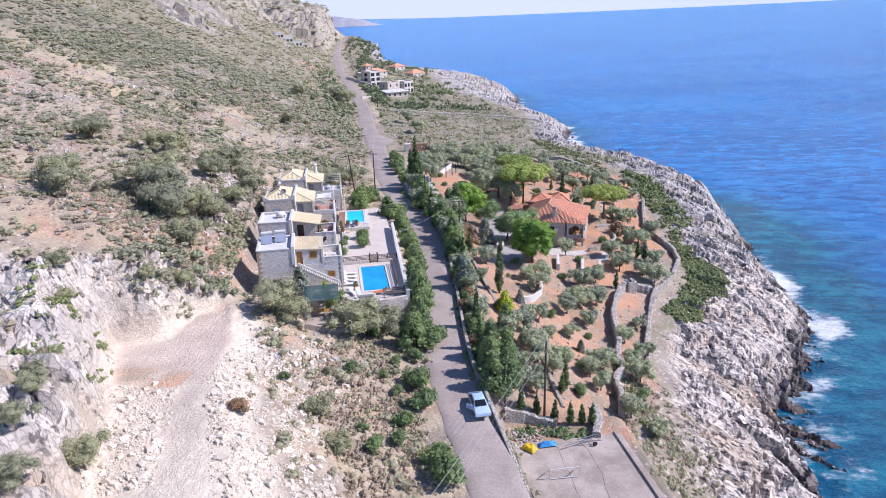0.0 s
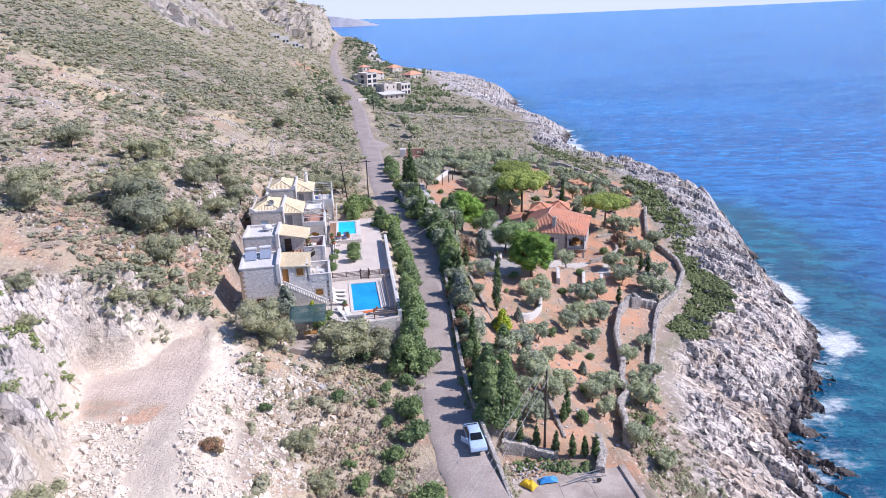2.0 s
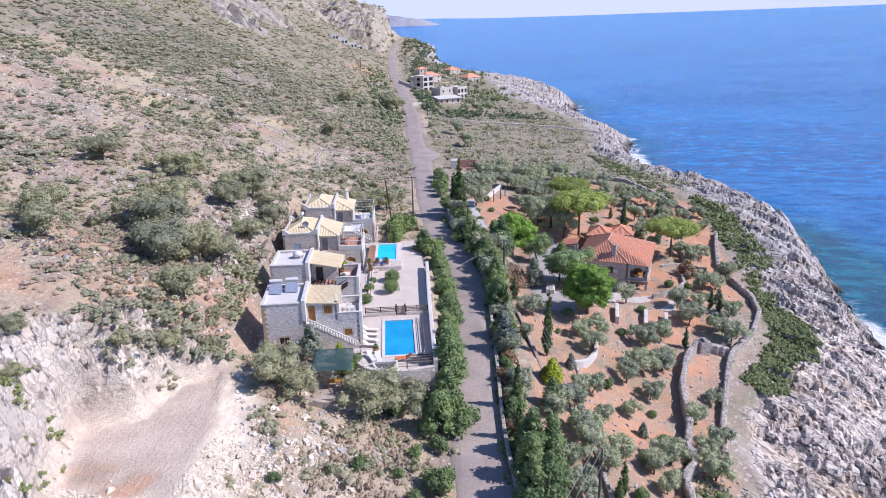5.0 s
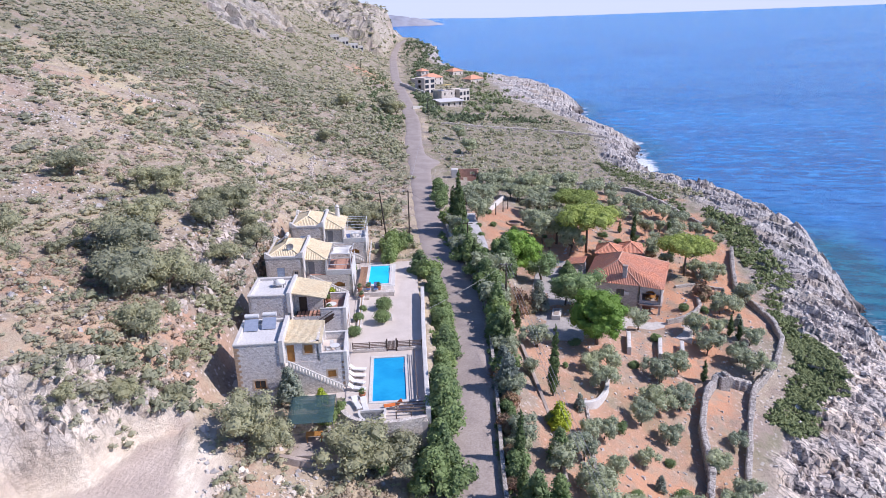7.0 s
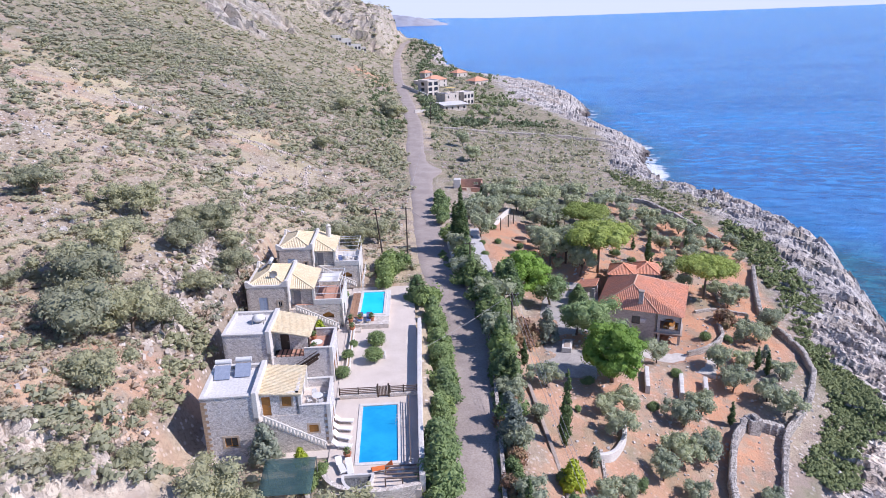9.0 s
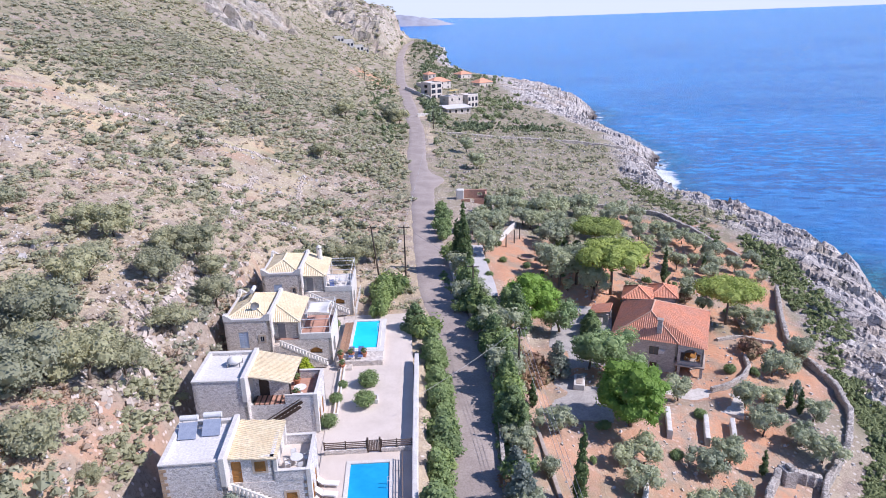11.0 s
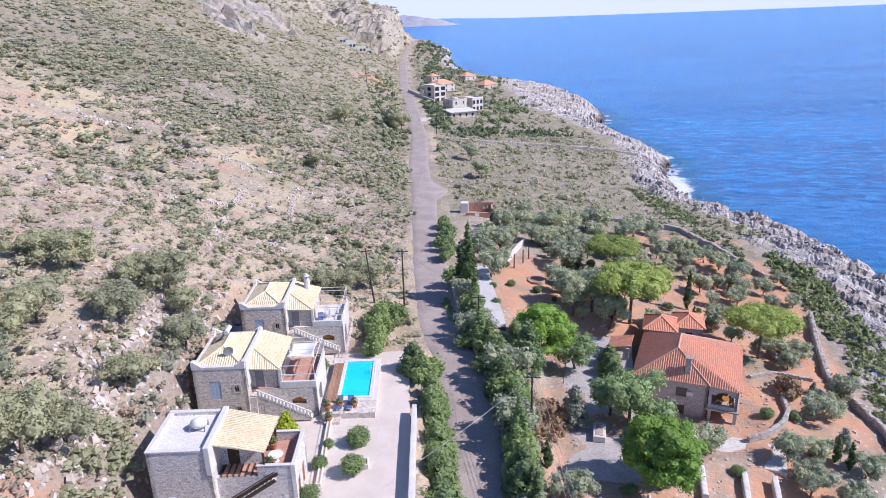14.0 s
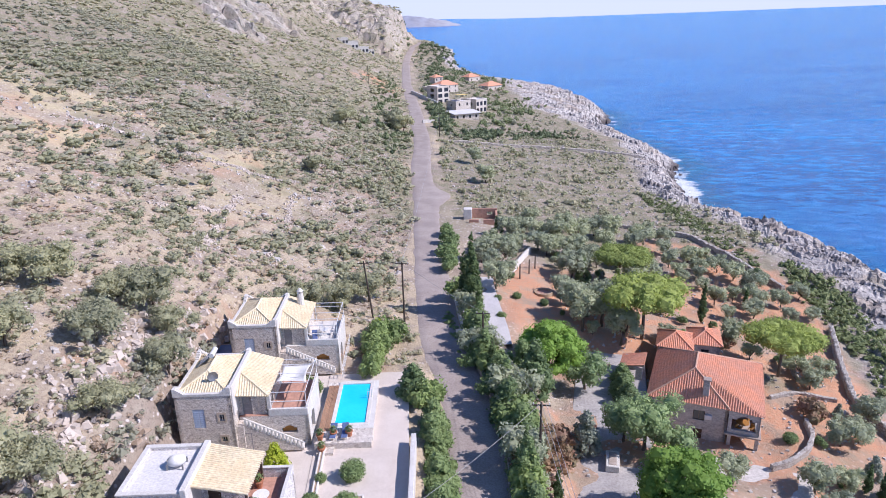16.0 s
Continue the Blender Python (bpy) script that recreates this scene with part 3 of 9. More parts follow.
gy = spaced((-90, 34, 4), (34, 60, 0.7), (60, 150, 0.42), (150, 200, 0.6), (200, 330, 1.2), (330, 520, 2.2), (520, 760, 3.6), (760, 900, 10))
gx = spaced((-430, -200, 10), (-200, -100, 2.2), (-100, -60, 1.5), (-60, -50, 1.0), (-50, -20, 0.55), (-20, 20, 0.95), (20, 84, 0.42), (84, 100, 2))
GX, GY = np.meshgrid(gx, gy)
GZ = height(GX, GY)
_, GD, GT, GXR, _ = lie(GX, GY)
nr, nc = GX.shape
idx = np.arange(nr * nc).reshape(nr, nc)
quads = np.stack([idx[:-1, :-1], idx[:-1, 1:], idx[1:, 1:], idx[1:, :-1]], -1).reshape(-1, 4)
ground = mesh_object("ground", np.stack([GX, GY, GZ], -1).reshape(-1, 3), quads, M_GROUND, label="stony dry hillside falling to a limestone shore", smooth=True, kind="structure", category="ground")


def put_attr(ob, name, values):
    a = ob.data.attributes.new(name, "FLOAT", "POINT")
    a.data.foreach_set("value", np.clip(values, 0, 1).astype(np.float32).ravel())


rock_m = rockiness(GX, GY, GT)
far_m, cut_m = cliff(GX, GY, GD, GZ)
fleck = fbm(GX / 5, GY / 5, 91)
put_attr(ground, "rock", np.maximum(rock_m * (1 - 0.5 * step(0.25, 0.6, fleck) * (1 - step(0.8, 0.9, GT))), np.maximum(np.maximum(far_m * 0.3, 0.55 * np.maximum(crag(GX, GY), step(588, 615, GY) * step(2, 6, GD) * step(-0.55, -0.1, fbm(GX / 12, GY / 9, 34)))), cut_m * step(-0.6, -0.2, fleck))))
put_attr(ground, "wet", (1 - step(SEA_Z + 0.8, SEA_Z + 3.8, GZ + fleck * 2.0)) * (GT > 0.5))
put_attr(ground, "grey", step(118, 165, GY + fleck * 14) * (GT > 0.3) + 0.5 * cut_m + 0.9 * crag(GX, GY))
dist_q = outside(GX, GY, QUARRY)
floor_m = 1 - step(-0.6, 0.5, outside(GX, GY, QUARRY_PAD) + fbm(GX / 2, GY / 2, 92) * 1.2)
quarry = (1 - step(0.0, 1.5, dist_q)) + 0.4 * (1 - step(2.0, 4.5, dist_q + fleck * 2)) * step(3.4, 4.4, GZ) * step(50, 56, GY) + (1 - step(2.5, 4.5, dist_q + fleck * 1.5)) * (GX > -27)
spill = box_mask(GX, GY, -17, 60, 6, 12, 25, 4) * step(0.0, 0.4, fbm(GX / 4, GY / 4, 95))
put_attr(ground, "white", np.clip(quarry * (1 - 0.55 * step(0.6, 1.4, dist_q) * (GX < -26)) * step(-0.8, -0.35, fleck + 0.1), 0, 1) * (1 - 0.72 * floor_m) + spill * 0.4 + 0.2 * cut_m * step(-0.1, 0.25, fbm(GX / 5, GY / 5, 93)))
put_attr(ground, "dust", floor_m)
faces_rock = (np.maximum(rock_m, np.maximum(far_m, cut_m))[:-1, :-1] > 0.4).ravel()
ground.data.polygons.foreach_set("use_smooth", ~faces_rock)
redm = box_mask(GX, GY, 22, 118, 19, 52, 8, 6) * step(0.0, 0.45, 0.62 + fbm(GX / 9, GY / 9, 97)) * (1 - rock_m) * (GX > GXR + 3.4)
redm = np.maximum(redm, box_mask(GX, GY, 38, 150, 7, 28, -4, 3) * step(-0.1, 0.3, 0.45 + fbm(GX / 8, GY / 8, 99)) * (1 - rock_m))
redm = redm * (1 - step(0.47, 0.55, GT) * (1 - step(122, 135, GY))) * 0.95 * (1 - step(20, 24, GX) * (1 - step(74, 84, GY)))
redm = np.maximum(redm, box_mask(GX, GY, -31.2, 56.4, 3.6, 1.7, -10, 1.0) * 1.0 * step(-0.7, -0.2, fbm(GX / 2, GY / 2, 94)))
redm = np.maximum(redm, box_mask(GX, GY, -12, 66, 10, 13, 20, 4) * step(0.0, 0.4, fbm(GX / 5, GY / 5, 98)) * 0.4)
redm = np.maximum(redm, box_mask(GX, GY, -86, 425, 9, 18, 0, 8) * 0.9 * step(-0.2, 0.2, fleck))
redm = np.maximum(redm, 0.5 * box_mask(GX, GY, -40, 80, 9, 8, 10, 4) * step(-0.3, 0.2, fbm(GX / 5, GY / 5, 110)))
redm = np.maximum(redm, 0.32 * step(0.1, 0.45, fbm(GX / 13, GY / 9, 108)) * (GX < GXR - 7) * step(76, 86, GY) * (1 - step(210, 260, GY)))
redm = np.maximum(redm, box_mask(GX, GY, 33, 172, 10, 20, 0, 5) * step(-0.3, 0.2, fbm(GX / 7, GY / 7, 123)) * (1 - rock_m) * (GX > GXR + 6))
grove = (GX > GXR + 3) * (GY > 64) * (GY < 205)
redm = redm * np.where(grove, np.clip(0.78 + 0.7 * fbm(GX / 7, GY / 7, 121) + 0.5 * step(122, 145, GY) + 0.3 * box_mask(GX, GY, 38, 118, 6, 8, 10, 3), 0.12, 1), 1)
put_attr(ground, "red", redm)
verge = (np.abs(GX - GXR) < 9) * step(-0.3, 0.3, fbm(GX / 6, GY / 6, 101)) * (1 - np.clip(quarry, 0, 1))
upper = box_mask(GX, GY, -88, 185, 30, 16, 20, 12) * step(-0.2, 0.25, fbm(GX / 10, GY / 10, 103))
put_attr(ground, "straw", np.maximum(upper, 0.4 * box_mask(GX, GY, -75, 165, 22, 8, 20, 8) * step(-0.2, 0.3, fbm(GX / 8, GY / 8, 104))))
bank = box_mask(GX, GY, -10, 60, 6, 22, 12, 3) * step(-0.35, 0.2, fbm(GX / 4, GY / 4, 109))
put_attr(ground, "grass", (1 - 0.55 * grove) * np.clip(np.maximum(np.maximum(verge * 0.8, bank), upper) + (0.35 + 0.5 * (1 - step(150, 190, GY))) * step(-0.5, 0.1, fbm(GX / 18, GY / 18, 105)), 0, 1))
put_attr(ground, "green", 0.9 * step(0.0, 0.5, fbm(GX / 14, GY / 14, 107) + 0.4 * (GX > GXR + 20) * (GY > 140) + 0.8 * (GX > GXR + 6) * (GY > 198) + 0.12 * (GX < GXR) - 0.6 * (GX < GXR) * (1 - step(150, 190, GY)) + 0.7 * step(55, 100, GD) * step(185, 225, GY) + 0.45 * step(200, 300, GY) * (GX < GXR)))

# ---- sea ----
sy = spaced((-400, 30, 20), (30, 200, 1.0), (200, 560, 2.5), (560, 1000, 10), (1000, 5000, 100))
sxl = np.concatenate([np.arange(-14, 22, 1.0), np.arange(22, 60, 3), np.arange(60, 300, 12), np.arange(300, 3900, 90)])
base = np.where(sy < 760, shore_x(np.clip(sy, -80, 760)), -118 - (sy - 760) * 1.0)
SX = base[:, None] + sxl[None, :]
SY = np.repeat(sy[:, None], len(sxl), 1)
dist = np.hypot(SX, SY)
SZ = SEA_Z + fbm(SX / 9, SY / 6, 111) * 0.25 * (dist < 900) + 42.0 * step(1200, 6400, dist)
lateral = np.maximum(SX + 0.09 * SY - 120, 0)
SZ = SZ + 0.034 * lateral * lateral / (lateral + 250)
idx = np.arange(SX.size).reshape(SX.shape)
quads = np.stack([idx[:-1, :-1], idx[:-1, 1:], idx[1:, 1:], idx[1:, :-1]], -1).reshape(-1, 4)
sea = mesh_object("water", np.stack([SX, SY, SZ], -1).reshape(-1, 3), quads, M_SEA, label="deep blue sea with white surf along the rocks", smooth=True, kind="structure", category="sea")
off = SX - np.repeat(base[:, None], len(sxl), 1)
lap = fbm(SX / 13, SY / 13, 113) * 0.5 + fbm(SX / 4, SY / 4, 114) * 0.35
surf = 1.2 * np.interp(SY, [0, 66, 80, 92, 100, 112, 122, 140, 158, 170, 240, 262, 285, 310, 330, 500, 520], [0.4, 0.38, 0.55, 0.6, 0.6, 0.65, 0.9, 0.8, 0.45, 0.3, 0.35, 0.45, 0.65, 1.0, 0.7, 0.5, 0.35])
put_attr(sea, "foam", np.clip(surf * (1 - step(0, 9 * surf + 3 + lap * 6, off)) * (0.75 + lap), 0, 1) * (off > -14))
put_attr(sea, "shallow", (1 - step(4, 46, off + lap * 12)) * (1 - step(170, 330, SY)) + 0.55 * (1 - step(2, 22, off)))

# ---- road ----
ry = np.concatenate([np.arange(-60, 240, 1.0), np.arange(240, 735, 3.0)])
dx = np.gradient(road_x(ry), ry)
nx_, ny_ = 1 / np.sqrt(1 + dx**2), -dx / np.sqrt(1 + dx**2)
half = np.interp(ry, [0, 115, 140, 200, 240, 300, 700], [2.45, 2.5, 2.7, 2.5, 2.6, 2.6, 2.9])
cols = []
for f in (-1.14, -1, -0.6, 0, 0.6, 1, 1.14):
    edge_wob = (np.abs(f) >= 1) * (vnoise(ry / 2.5, ry * 0 + f, 7) - 0.5) * 0.5
    lay = np.where(f > 0.9, 3.2 * np.exp(-(((ry - 212) / 7) ** 2)), 0)
    w = half * f + edge_wob + lay
    cols.append(np.stack([road_x(ry) + nx_ * w, ry + ny_ * w, road_z(ry) + 0.03 - 0.05 * abs(f) - 0.14 * (abs(f) > 1.05)], -1))
V = np.stack(cols, 1)
idx = np.arange(len(ry) * 7).reshape(len(ry), 7)
quads = np.stack([idx[:-1, :-1], idx[:-1, 1:], idx[1:, 1:], idx[1:, :-1]], -1).reshape(-1, 4)
mesh_object("road", V.reshape(-1, 3), quads, M_ASPHALT, label="narrow pale grey asphalt coast road", smooth=True, kind="structure", category="road")


# ---- plants ----
def leaf_cloud(rng, centres, radii, count, size, flat=1.0, shell=0.55, wild=0.55):
    """Leaf quads strewn through clumps: n x 4 x 3."""
    which = rng.choice(len(centres), count, p=np.asarray(radii) ** 2 / np.sum(np.asarray(radii) ** 2))
    d = rng.normal(size=(count, 3))
    d /= np.linalg.norm(d, axis=1)[:, None]
    r = np.asarray(radii)[which] * (shell + (1 - shell) * rng.random(count) ** 0.5) * rng.uniform(0.8, 1.12, count)
    c = np.asarray(centres)[which] + d * r[:, None] * np.array([1, 1, flat])
    n = d * 0.8 + rng.normal(size=(count, 3)) * wild + np.array([0, 0, 0.35])
    n /= np.linalg.norm(n, axis=1)[:, None]
    a = np.cross(n, rng.normal(size=(count, 3)))
    a /= np.linalg.norm(a, axis=1)[:, None]
    b = np.cross(n, a)
    s = size * rng.uniform(0.6, 1.35, count)[:, None]
    a, b = a * s, b * s * rng.uniform(0.45, 0.8, count)[:, None]
    return np.stack([c - a, c - b * 0.9, c + a, c + b], 1)


_g = (1 + 5**0.5) / 2
ICO_V = np.array([(-1, _g, 0), (1, _g, 0), (-1, -_g, 0), (1, -_g, 0), (0, -1, _g), (0, 1, _g), (0, -1, -_g), (0, 1, -_g), (_g, 0, -1), (_g, 0, 1), (-_g, 0, -1), (-_g, 0, 1)]) / math.hypot(1, _g)
ICO_F = np.array([(0, 11, 5), (0, 5, 1), (0, 1, 7), (0, 7, 10), (0, 10, 11), (1, 5, 9), (5, 11, 4), (11, 10, 2), (10, 7, 6), (7, 1, 8), (3, 9, 4), (3, 4, 2), (3, 2, 6), (3, 6, 8), (3, 8, 9), (4, 9, 5), (2, 4, 11), (6, 2, 10), (8, 6, 7), (9, 8, 1)])


OCT_V = np.array([(1, 0, 0), (-1, 0, 0), (0, 1, 0), (0, -1, 0), (0, 0, 1), (0, 0, -1)], float)
OCT_F = np.array([(0, 2, 4), (2, 1, 4), (1, 3, 4), (3, 0, 4), (2, 0, 5), (1, 2, 5), (3, 1, 5), (0, 3, 5)])


def hearts(rng, centres, radii, fill=0.8, flat=1.0, coarse=False):
    """Knobbly solid lumps that close a crown behind its leaves: n x 3 x 3."""
    out = []
    for c, r in zip(centres, radii):
        V, F = (OCT_V, OCT_F) if coarse else (ICO_V, ICO_F)
        v = V * rng.uniform(0.75, 1.15, (len(V), 1)) * r * fill * np.array([1, 1, flat]) + np.asarray(c)
        out.append(v[F])
    return np.concatenate(out)


def leaf_tris(q, grow=0.95):
    mid = (q[:, 0] + q[:, 2]) / 2
    return np.stack([q[:, 0], q[:, 2], q[:, 3] + (q[:, 3] - mid) * grow], 1)


def cloud_object(name, q, mat, parent=None, heart=None, **kw):
    tri = leaf_tris(q)
    if heart is not None:
        tri = np.concatenate([heart, tri])
    return mesh_object(name, tri.reshape(-1, 3), np.arange(len(tri) * 3).reshape(-1, 3), mat, parent, **kw)


def limbs(rng, height_, spread, radius, n, base_h, lean=0.15, sides=6):
    """A trunk that forks into limbs; returns the bmesh and the limb ends."""
    bm = bmesh.new()
    top = Vector((rng.normal() * lean, rng.normal() * lean, base_h))
    mid = Vector((top.x * 0.3 + rng.normal() * 0.06, top.y * 0.3, base_h * 0.5))
    add_tube(bm, [(0, 0, -0.3), mid, top], radius, sides, radius * 0.7)
    ends = []
    for i in range(n):
        a = math.tau * (i + rng.random() * 0.6) / n
        e = Vector((math.cos(a) * spread * rng.uniform(0.5, 1), math.sin(a) * spread * rng.uniform(0.5, 1), height_ * rng.uniform(0.72, 0.95)))
        m2 = top.lerp(e, 0.5) + Vector((0, 0, -0.12 * height_ * rng.random()))
        add_tube(bm, [top - Vector((0, 0, 0.1)), m2, e], radius * 0.5, 5, radius * 0.14)
        ends.append(e)
    return bm, ends


def make_olive(seed, label, tall=4.0, wide=2.0, leaves=620, mat=None, leaf=0.2, name="olive_tree", category="olive tree"):
    rng = np.random.default_rng(seed)
    t = thing(name, label, category)
    bm, ends = limbs(rng, tall, wide * 0.8, 0.16 * tall / 4, 6, tall * 0.3, 0.3)
    part("trunk", bm, M_BARK, t, smooth=True)
    cs = [np.array(e) for e in ends] + [np.array([rng.normal() * wide * 0.45, rng.normal() * wide * 0.45, tall * rng.uniform(0.42, 0.92)]) for _ in range(12)]
    rs = [wide * rng.uniform(0.34, 0.55) for _ in cs]
    cloud_object("crown", leaf_cloud(rng, cs, rs, int(leaves * 1.7), leaf, 0.85, 0.7), mat or M_OLIVE, t, hearts(rng, cs, rs, 0.72, 0.8))
    return t


def make_cypress(seed, label, tall=7.0, wide=0.72, leaves=1700, mat=None):
    rng = np.random.default_rng(seed)
    t = thing("cypress", label, "cypress")
    part("trunk", tube([(0, 0, -0.3), (0, 0, tall * 0.5), (0.05, 0, tall * 0.9)], 0.13, 6, 0.03), M_BARK, t)
    cs, rs = [], []
    for i in range(34):
        f = (i + rng.random()) / 34
        r = wide * (0.35 + 0.65 * min(1, f * 5)) * (1 - f) ** 0.6 + 0.06
        a = rng.random() * math.tau
        cs.append(np.array([math.cos(a) * r * 0.45, math.sin(a) * r * 0.45, 0.35 + f * (tall - 0.4)]))
        rs.append(r * 0.72)
    cloud_object("crown", leaf_cloud(rng, cs, rs, leaves, 0.105, 1.5, 0.6), mat or M_CYPRESS, t, hearts(rng, cs, rs, 0.75, 1.4))
    return t


def make_pine(seed, label, tall=8.0, wide=3.6, leaves=2600, mat=None, flat=0.6, base=0.45, leaf=0.2, name="pine_tree", n=46, trunk=0.22):
    rng = np.random.default_rng(seed)
    t = thing(name, label, "pine tree")
    bm, ends = limbs(rng, tall * 0.92, wide * 0.7, trunk, 8, tall * base, 0.35)
    part("trunk", bm, M_BARK, t, smooth=True)
    cs, rs = [], []
    for i in range(n):
        d = rng.normal(size=3)
        d /= np.linalg.norm(d)
        d[2] = abs(d[2]) * 1.0 if rng.random() < 0.75 else -abs(d[2]) * 0.5
        r = rng.uniform(0.7, 1.0)
        cs.append(np.array([d[0] * wide * 0.82 * r, d[1] * wide * 0.82 * r, tall * (base + 0.22) + d[2] * tall * (0.72 - base) * r * flat / 0.6]))
        rs.append(wide * rng.uniform(0.17, 0.30))
    cloud_object("crown", leaf_cloud(rng, cs, rs, leaves, leaf, 0.75, 0.72), mat or M_PINE, t, hearts(rng, cs, rs, 0.78, 0.75))
    return t


def make_cone(seed, label, tall=6.0, wide=1.9, leaves=1500, mat=None, name="conifer", category="conifer", leaf=0.2):
    """A bushy conifer, broad below and pointed above."""
    rng = np.random.default_rng(seed)
    t = thing(name, label, category)
    part("trunk", tube([(0, 0, -0.3), (0, 0, tall * 0.6)], 0.15, 6, 0.06), M_BARK, t)
    cs, rs = [], []
    for i in range(52):
        f = rng.random() ** 1.15
        r = wide * (1 - f) ** 0.75
        a = rng.random() * math.tau
        cs.append(np.array([math.cos(a) * r * 0.8, math.sin(a) * r * 0.8, 0.5 + f * (tall - 0.8)]))
        rs.append(0.3 + wide * 0.28 * (1 - f * 0.6))
    cloud_object("crown", leaf_cloud(rng, cs, rs, leaves, leaf, 1.1, 0.7), mat or M_HEDGE, t, hearts(rng, cs, rs, 0.7, 1.0))
    return t


def make_bush(seed, label, r=0.9, tall=0.8, leaves=420, mat=None, name="shrub", category="shrub", leaf=0.12, lumps=12, shell=0.6):
    rng = np.random.default_rng(seed)
    t = thing(name, label, category)
    part("stem", tube([(0, 0, -0.2), (0.03, 0, tall * 0.6)], 0.06, 5, 0.03), M_BARK, t)
    spread = 0.38 if lumps > 6 else 0.1
    cs = [np.array([rng.normal() * r * spread, rng.normal() * r * spread, tall * (rng.uniform(0.35, 0.72) if lumps > 6 else 0.5)]) for _ in range(lumps)]
    cloud_object("crown", leaf_cloud(rng, cs, [r * (rng.uniform(0.4, 0.62) if lumps > 6 else 0.9) for _ in cs], leaves, leaf, tall / (2 * r) * 1.3, shell), mat or M_HEDGE, t, hearts(rng, cs, [r * (0.5 if lumps > 6 else 0.85) for _ in cs], 0.8, tall / (2 * r) * 1.2))
    return t


def plant(src, x, y, s=1.0, rot=None, sz=None, z=None, used=set()):
    """Sets a copy of a plant on the ground; the first one is the built plant itself."""
    rot = random.uniform(0, 360) if rot is None else rot
    m = pose(x, y, (ground_at(x, y) if z is None else z), 0, 0, rot) @ Matrix.Diagonal((s, s, sz or s, 1))
    if src.name not in used:
        used.add(src.name)
        src.matrix_basis = m
        return src
    base_scale = src.scale.copy()
    src_scale = Matrix.Diagonal((1 / base_scale.x, 1 / base_scale.y, 1 / base_scale.z, 1))
    return copy_thing(src, m @ src_scale)


def scrub(name, xs, ys, sizes, mat, leaves, leaf, label, seed, flat=0.62, lumps=6, fill=0.64):
    """Many bushes in one mesh: lumpy hearts with leaves round them."""
    rng = np.random.default_rng(seed)
    temps = []
    for k in range(10):
        n = max(1, lumps + int(rng.integers(-1, 2)))
        wide = 0.42 if n > 2 else 0.2
        cs = [rng.normal(size=3) * np.array([wide, wide, 0.12]) + np.array([0, 0, 0.4]) for _ in range(n)]
        rs = [rng.uniform(0.3, 0.56) if n > 2 else rng.uniform(0.5, 0.75) for _ in cs]
        temps.append(np.concatenate([hearts(rng, cs, rs, fill if lumps > 4 else 0.85, 0.8, lumps < 5), leaf_tris(leaf_cloud(rng, cs, rs, leaves, leaf, 0.85, 0.6, 0.45), 0.9)]))
    zs = height(xs, ys)
    out = []
    for i in range(len(xs)):
        q = temps[rng.integers(10)]
        a = rng.random() * math.tau
        c, s = math.cos(a), math.sin(a)
        w, h = sizes[i], sizes[i] * flat * rng.uniform(0.75, 1.25) * 1.3
        v = sizes[i] * rng.uniform(0.75, 1.2)
        R = np.array([[c * w, -s * v, 0], [s * w, c * v, 0], [0, 0, h]])
        out.append(q @ R.T + np.array([xs[i], ys[i], zs[i] - 0.1 * w]))
    tri = np.concatenate(out)
    return mesh_object(name, tri.reshape(-1, 3), np.arange(len(tri) * 3).reshape(-1, 3), mat, label=label, kind="stuff", category="scrub")


rng = np.random.default_rng(5)


def strewn(n, x0, x1, y0, y1, keep):
    x, y = rng.uniform(x0, x1, n), rng.uniform(y0, y1, n)
    m = keep(x, y)
    return x[m], y[m]


def hill_keep(x, y):
    d = road_x(y) - x
    dens = 0.52 + 0.12 * (y > 150) + 0.16 * (y > 300) + 0.4 * step(55, 100, d) * (y > 205) + 0.8 * fbm(x / 24, y / 24, 131) + 0.6 * fbm(x / 8, y / 8, 133)
    dens = dens - 0.32 * box_mask(x, y, -88, 185, 28, 14, 20, 10)
    ok = (d > 4.0) & (box_mask(x, y, -21, 103, 14, 24, 9.5, 0.5) < 0.5) & (outside(x, y, QUARRY) > 3.0) & ((box_mask(x, y, -45, 54, 7, 20, 6, 2) < 0.5) | (rng.random(len(x)) < 0.25))
    return ok & (rng.random(len(x)) < dens)


def heavy(n, lo, hi, p=3.0):
    """Sizes with many small ones and few large ones."""
    return lo + (hi - lo) * rng.random(n) ** p


x, y = strewn(3600, -75, 0, 44, 150, hill_keep)
scrub("scrub", x, y, heavy(len(x), 0.35, 2.0), M_SCRUB, 74, 0.135, "grey-green thorny bushes on the dry slope", 11, 0.5, 5)
x, y = strewn(6200, -130, -15, 150, 300, hill_keep)
scrub("scrub", x, y, heavy(len(x), 0.5, 2.7, 3), M_SCRUB, 28, 0.145, "grey-green bushes scattered up the hillside", 12, 0.48, 4)
x, y = strewn(11000, -240, -40, 300, 720, lambda a, b: hill_keep(a, b) & (crag(a, b) < 0.4))
scrub("scrub", x, y, heavy(len(x), 0.9, 3.8, 2.4), M_SCRUB, 12, 0.26, "dark distant bushes on the mountain side", 13, 0.45, 2)
x, y = strewn(8200, -170, -70, 80, 320, hill_keep)
scrub("scrub", x, y, heavy(len(x), 0.55, 2.5, 2.6), M_SCRUB, 15, 0.19, "grey-green bushes on the upper slope", 15, 0.45, 3)
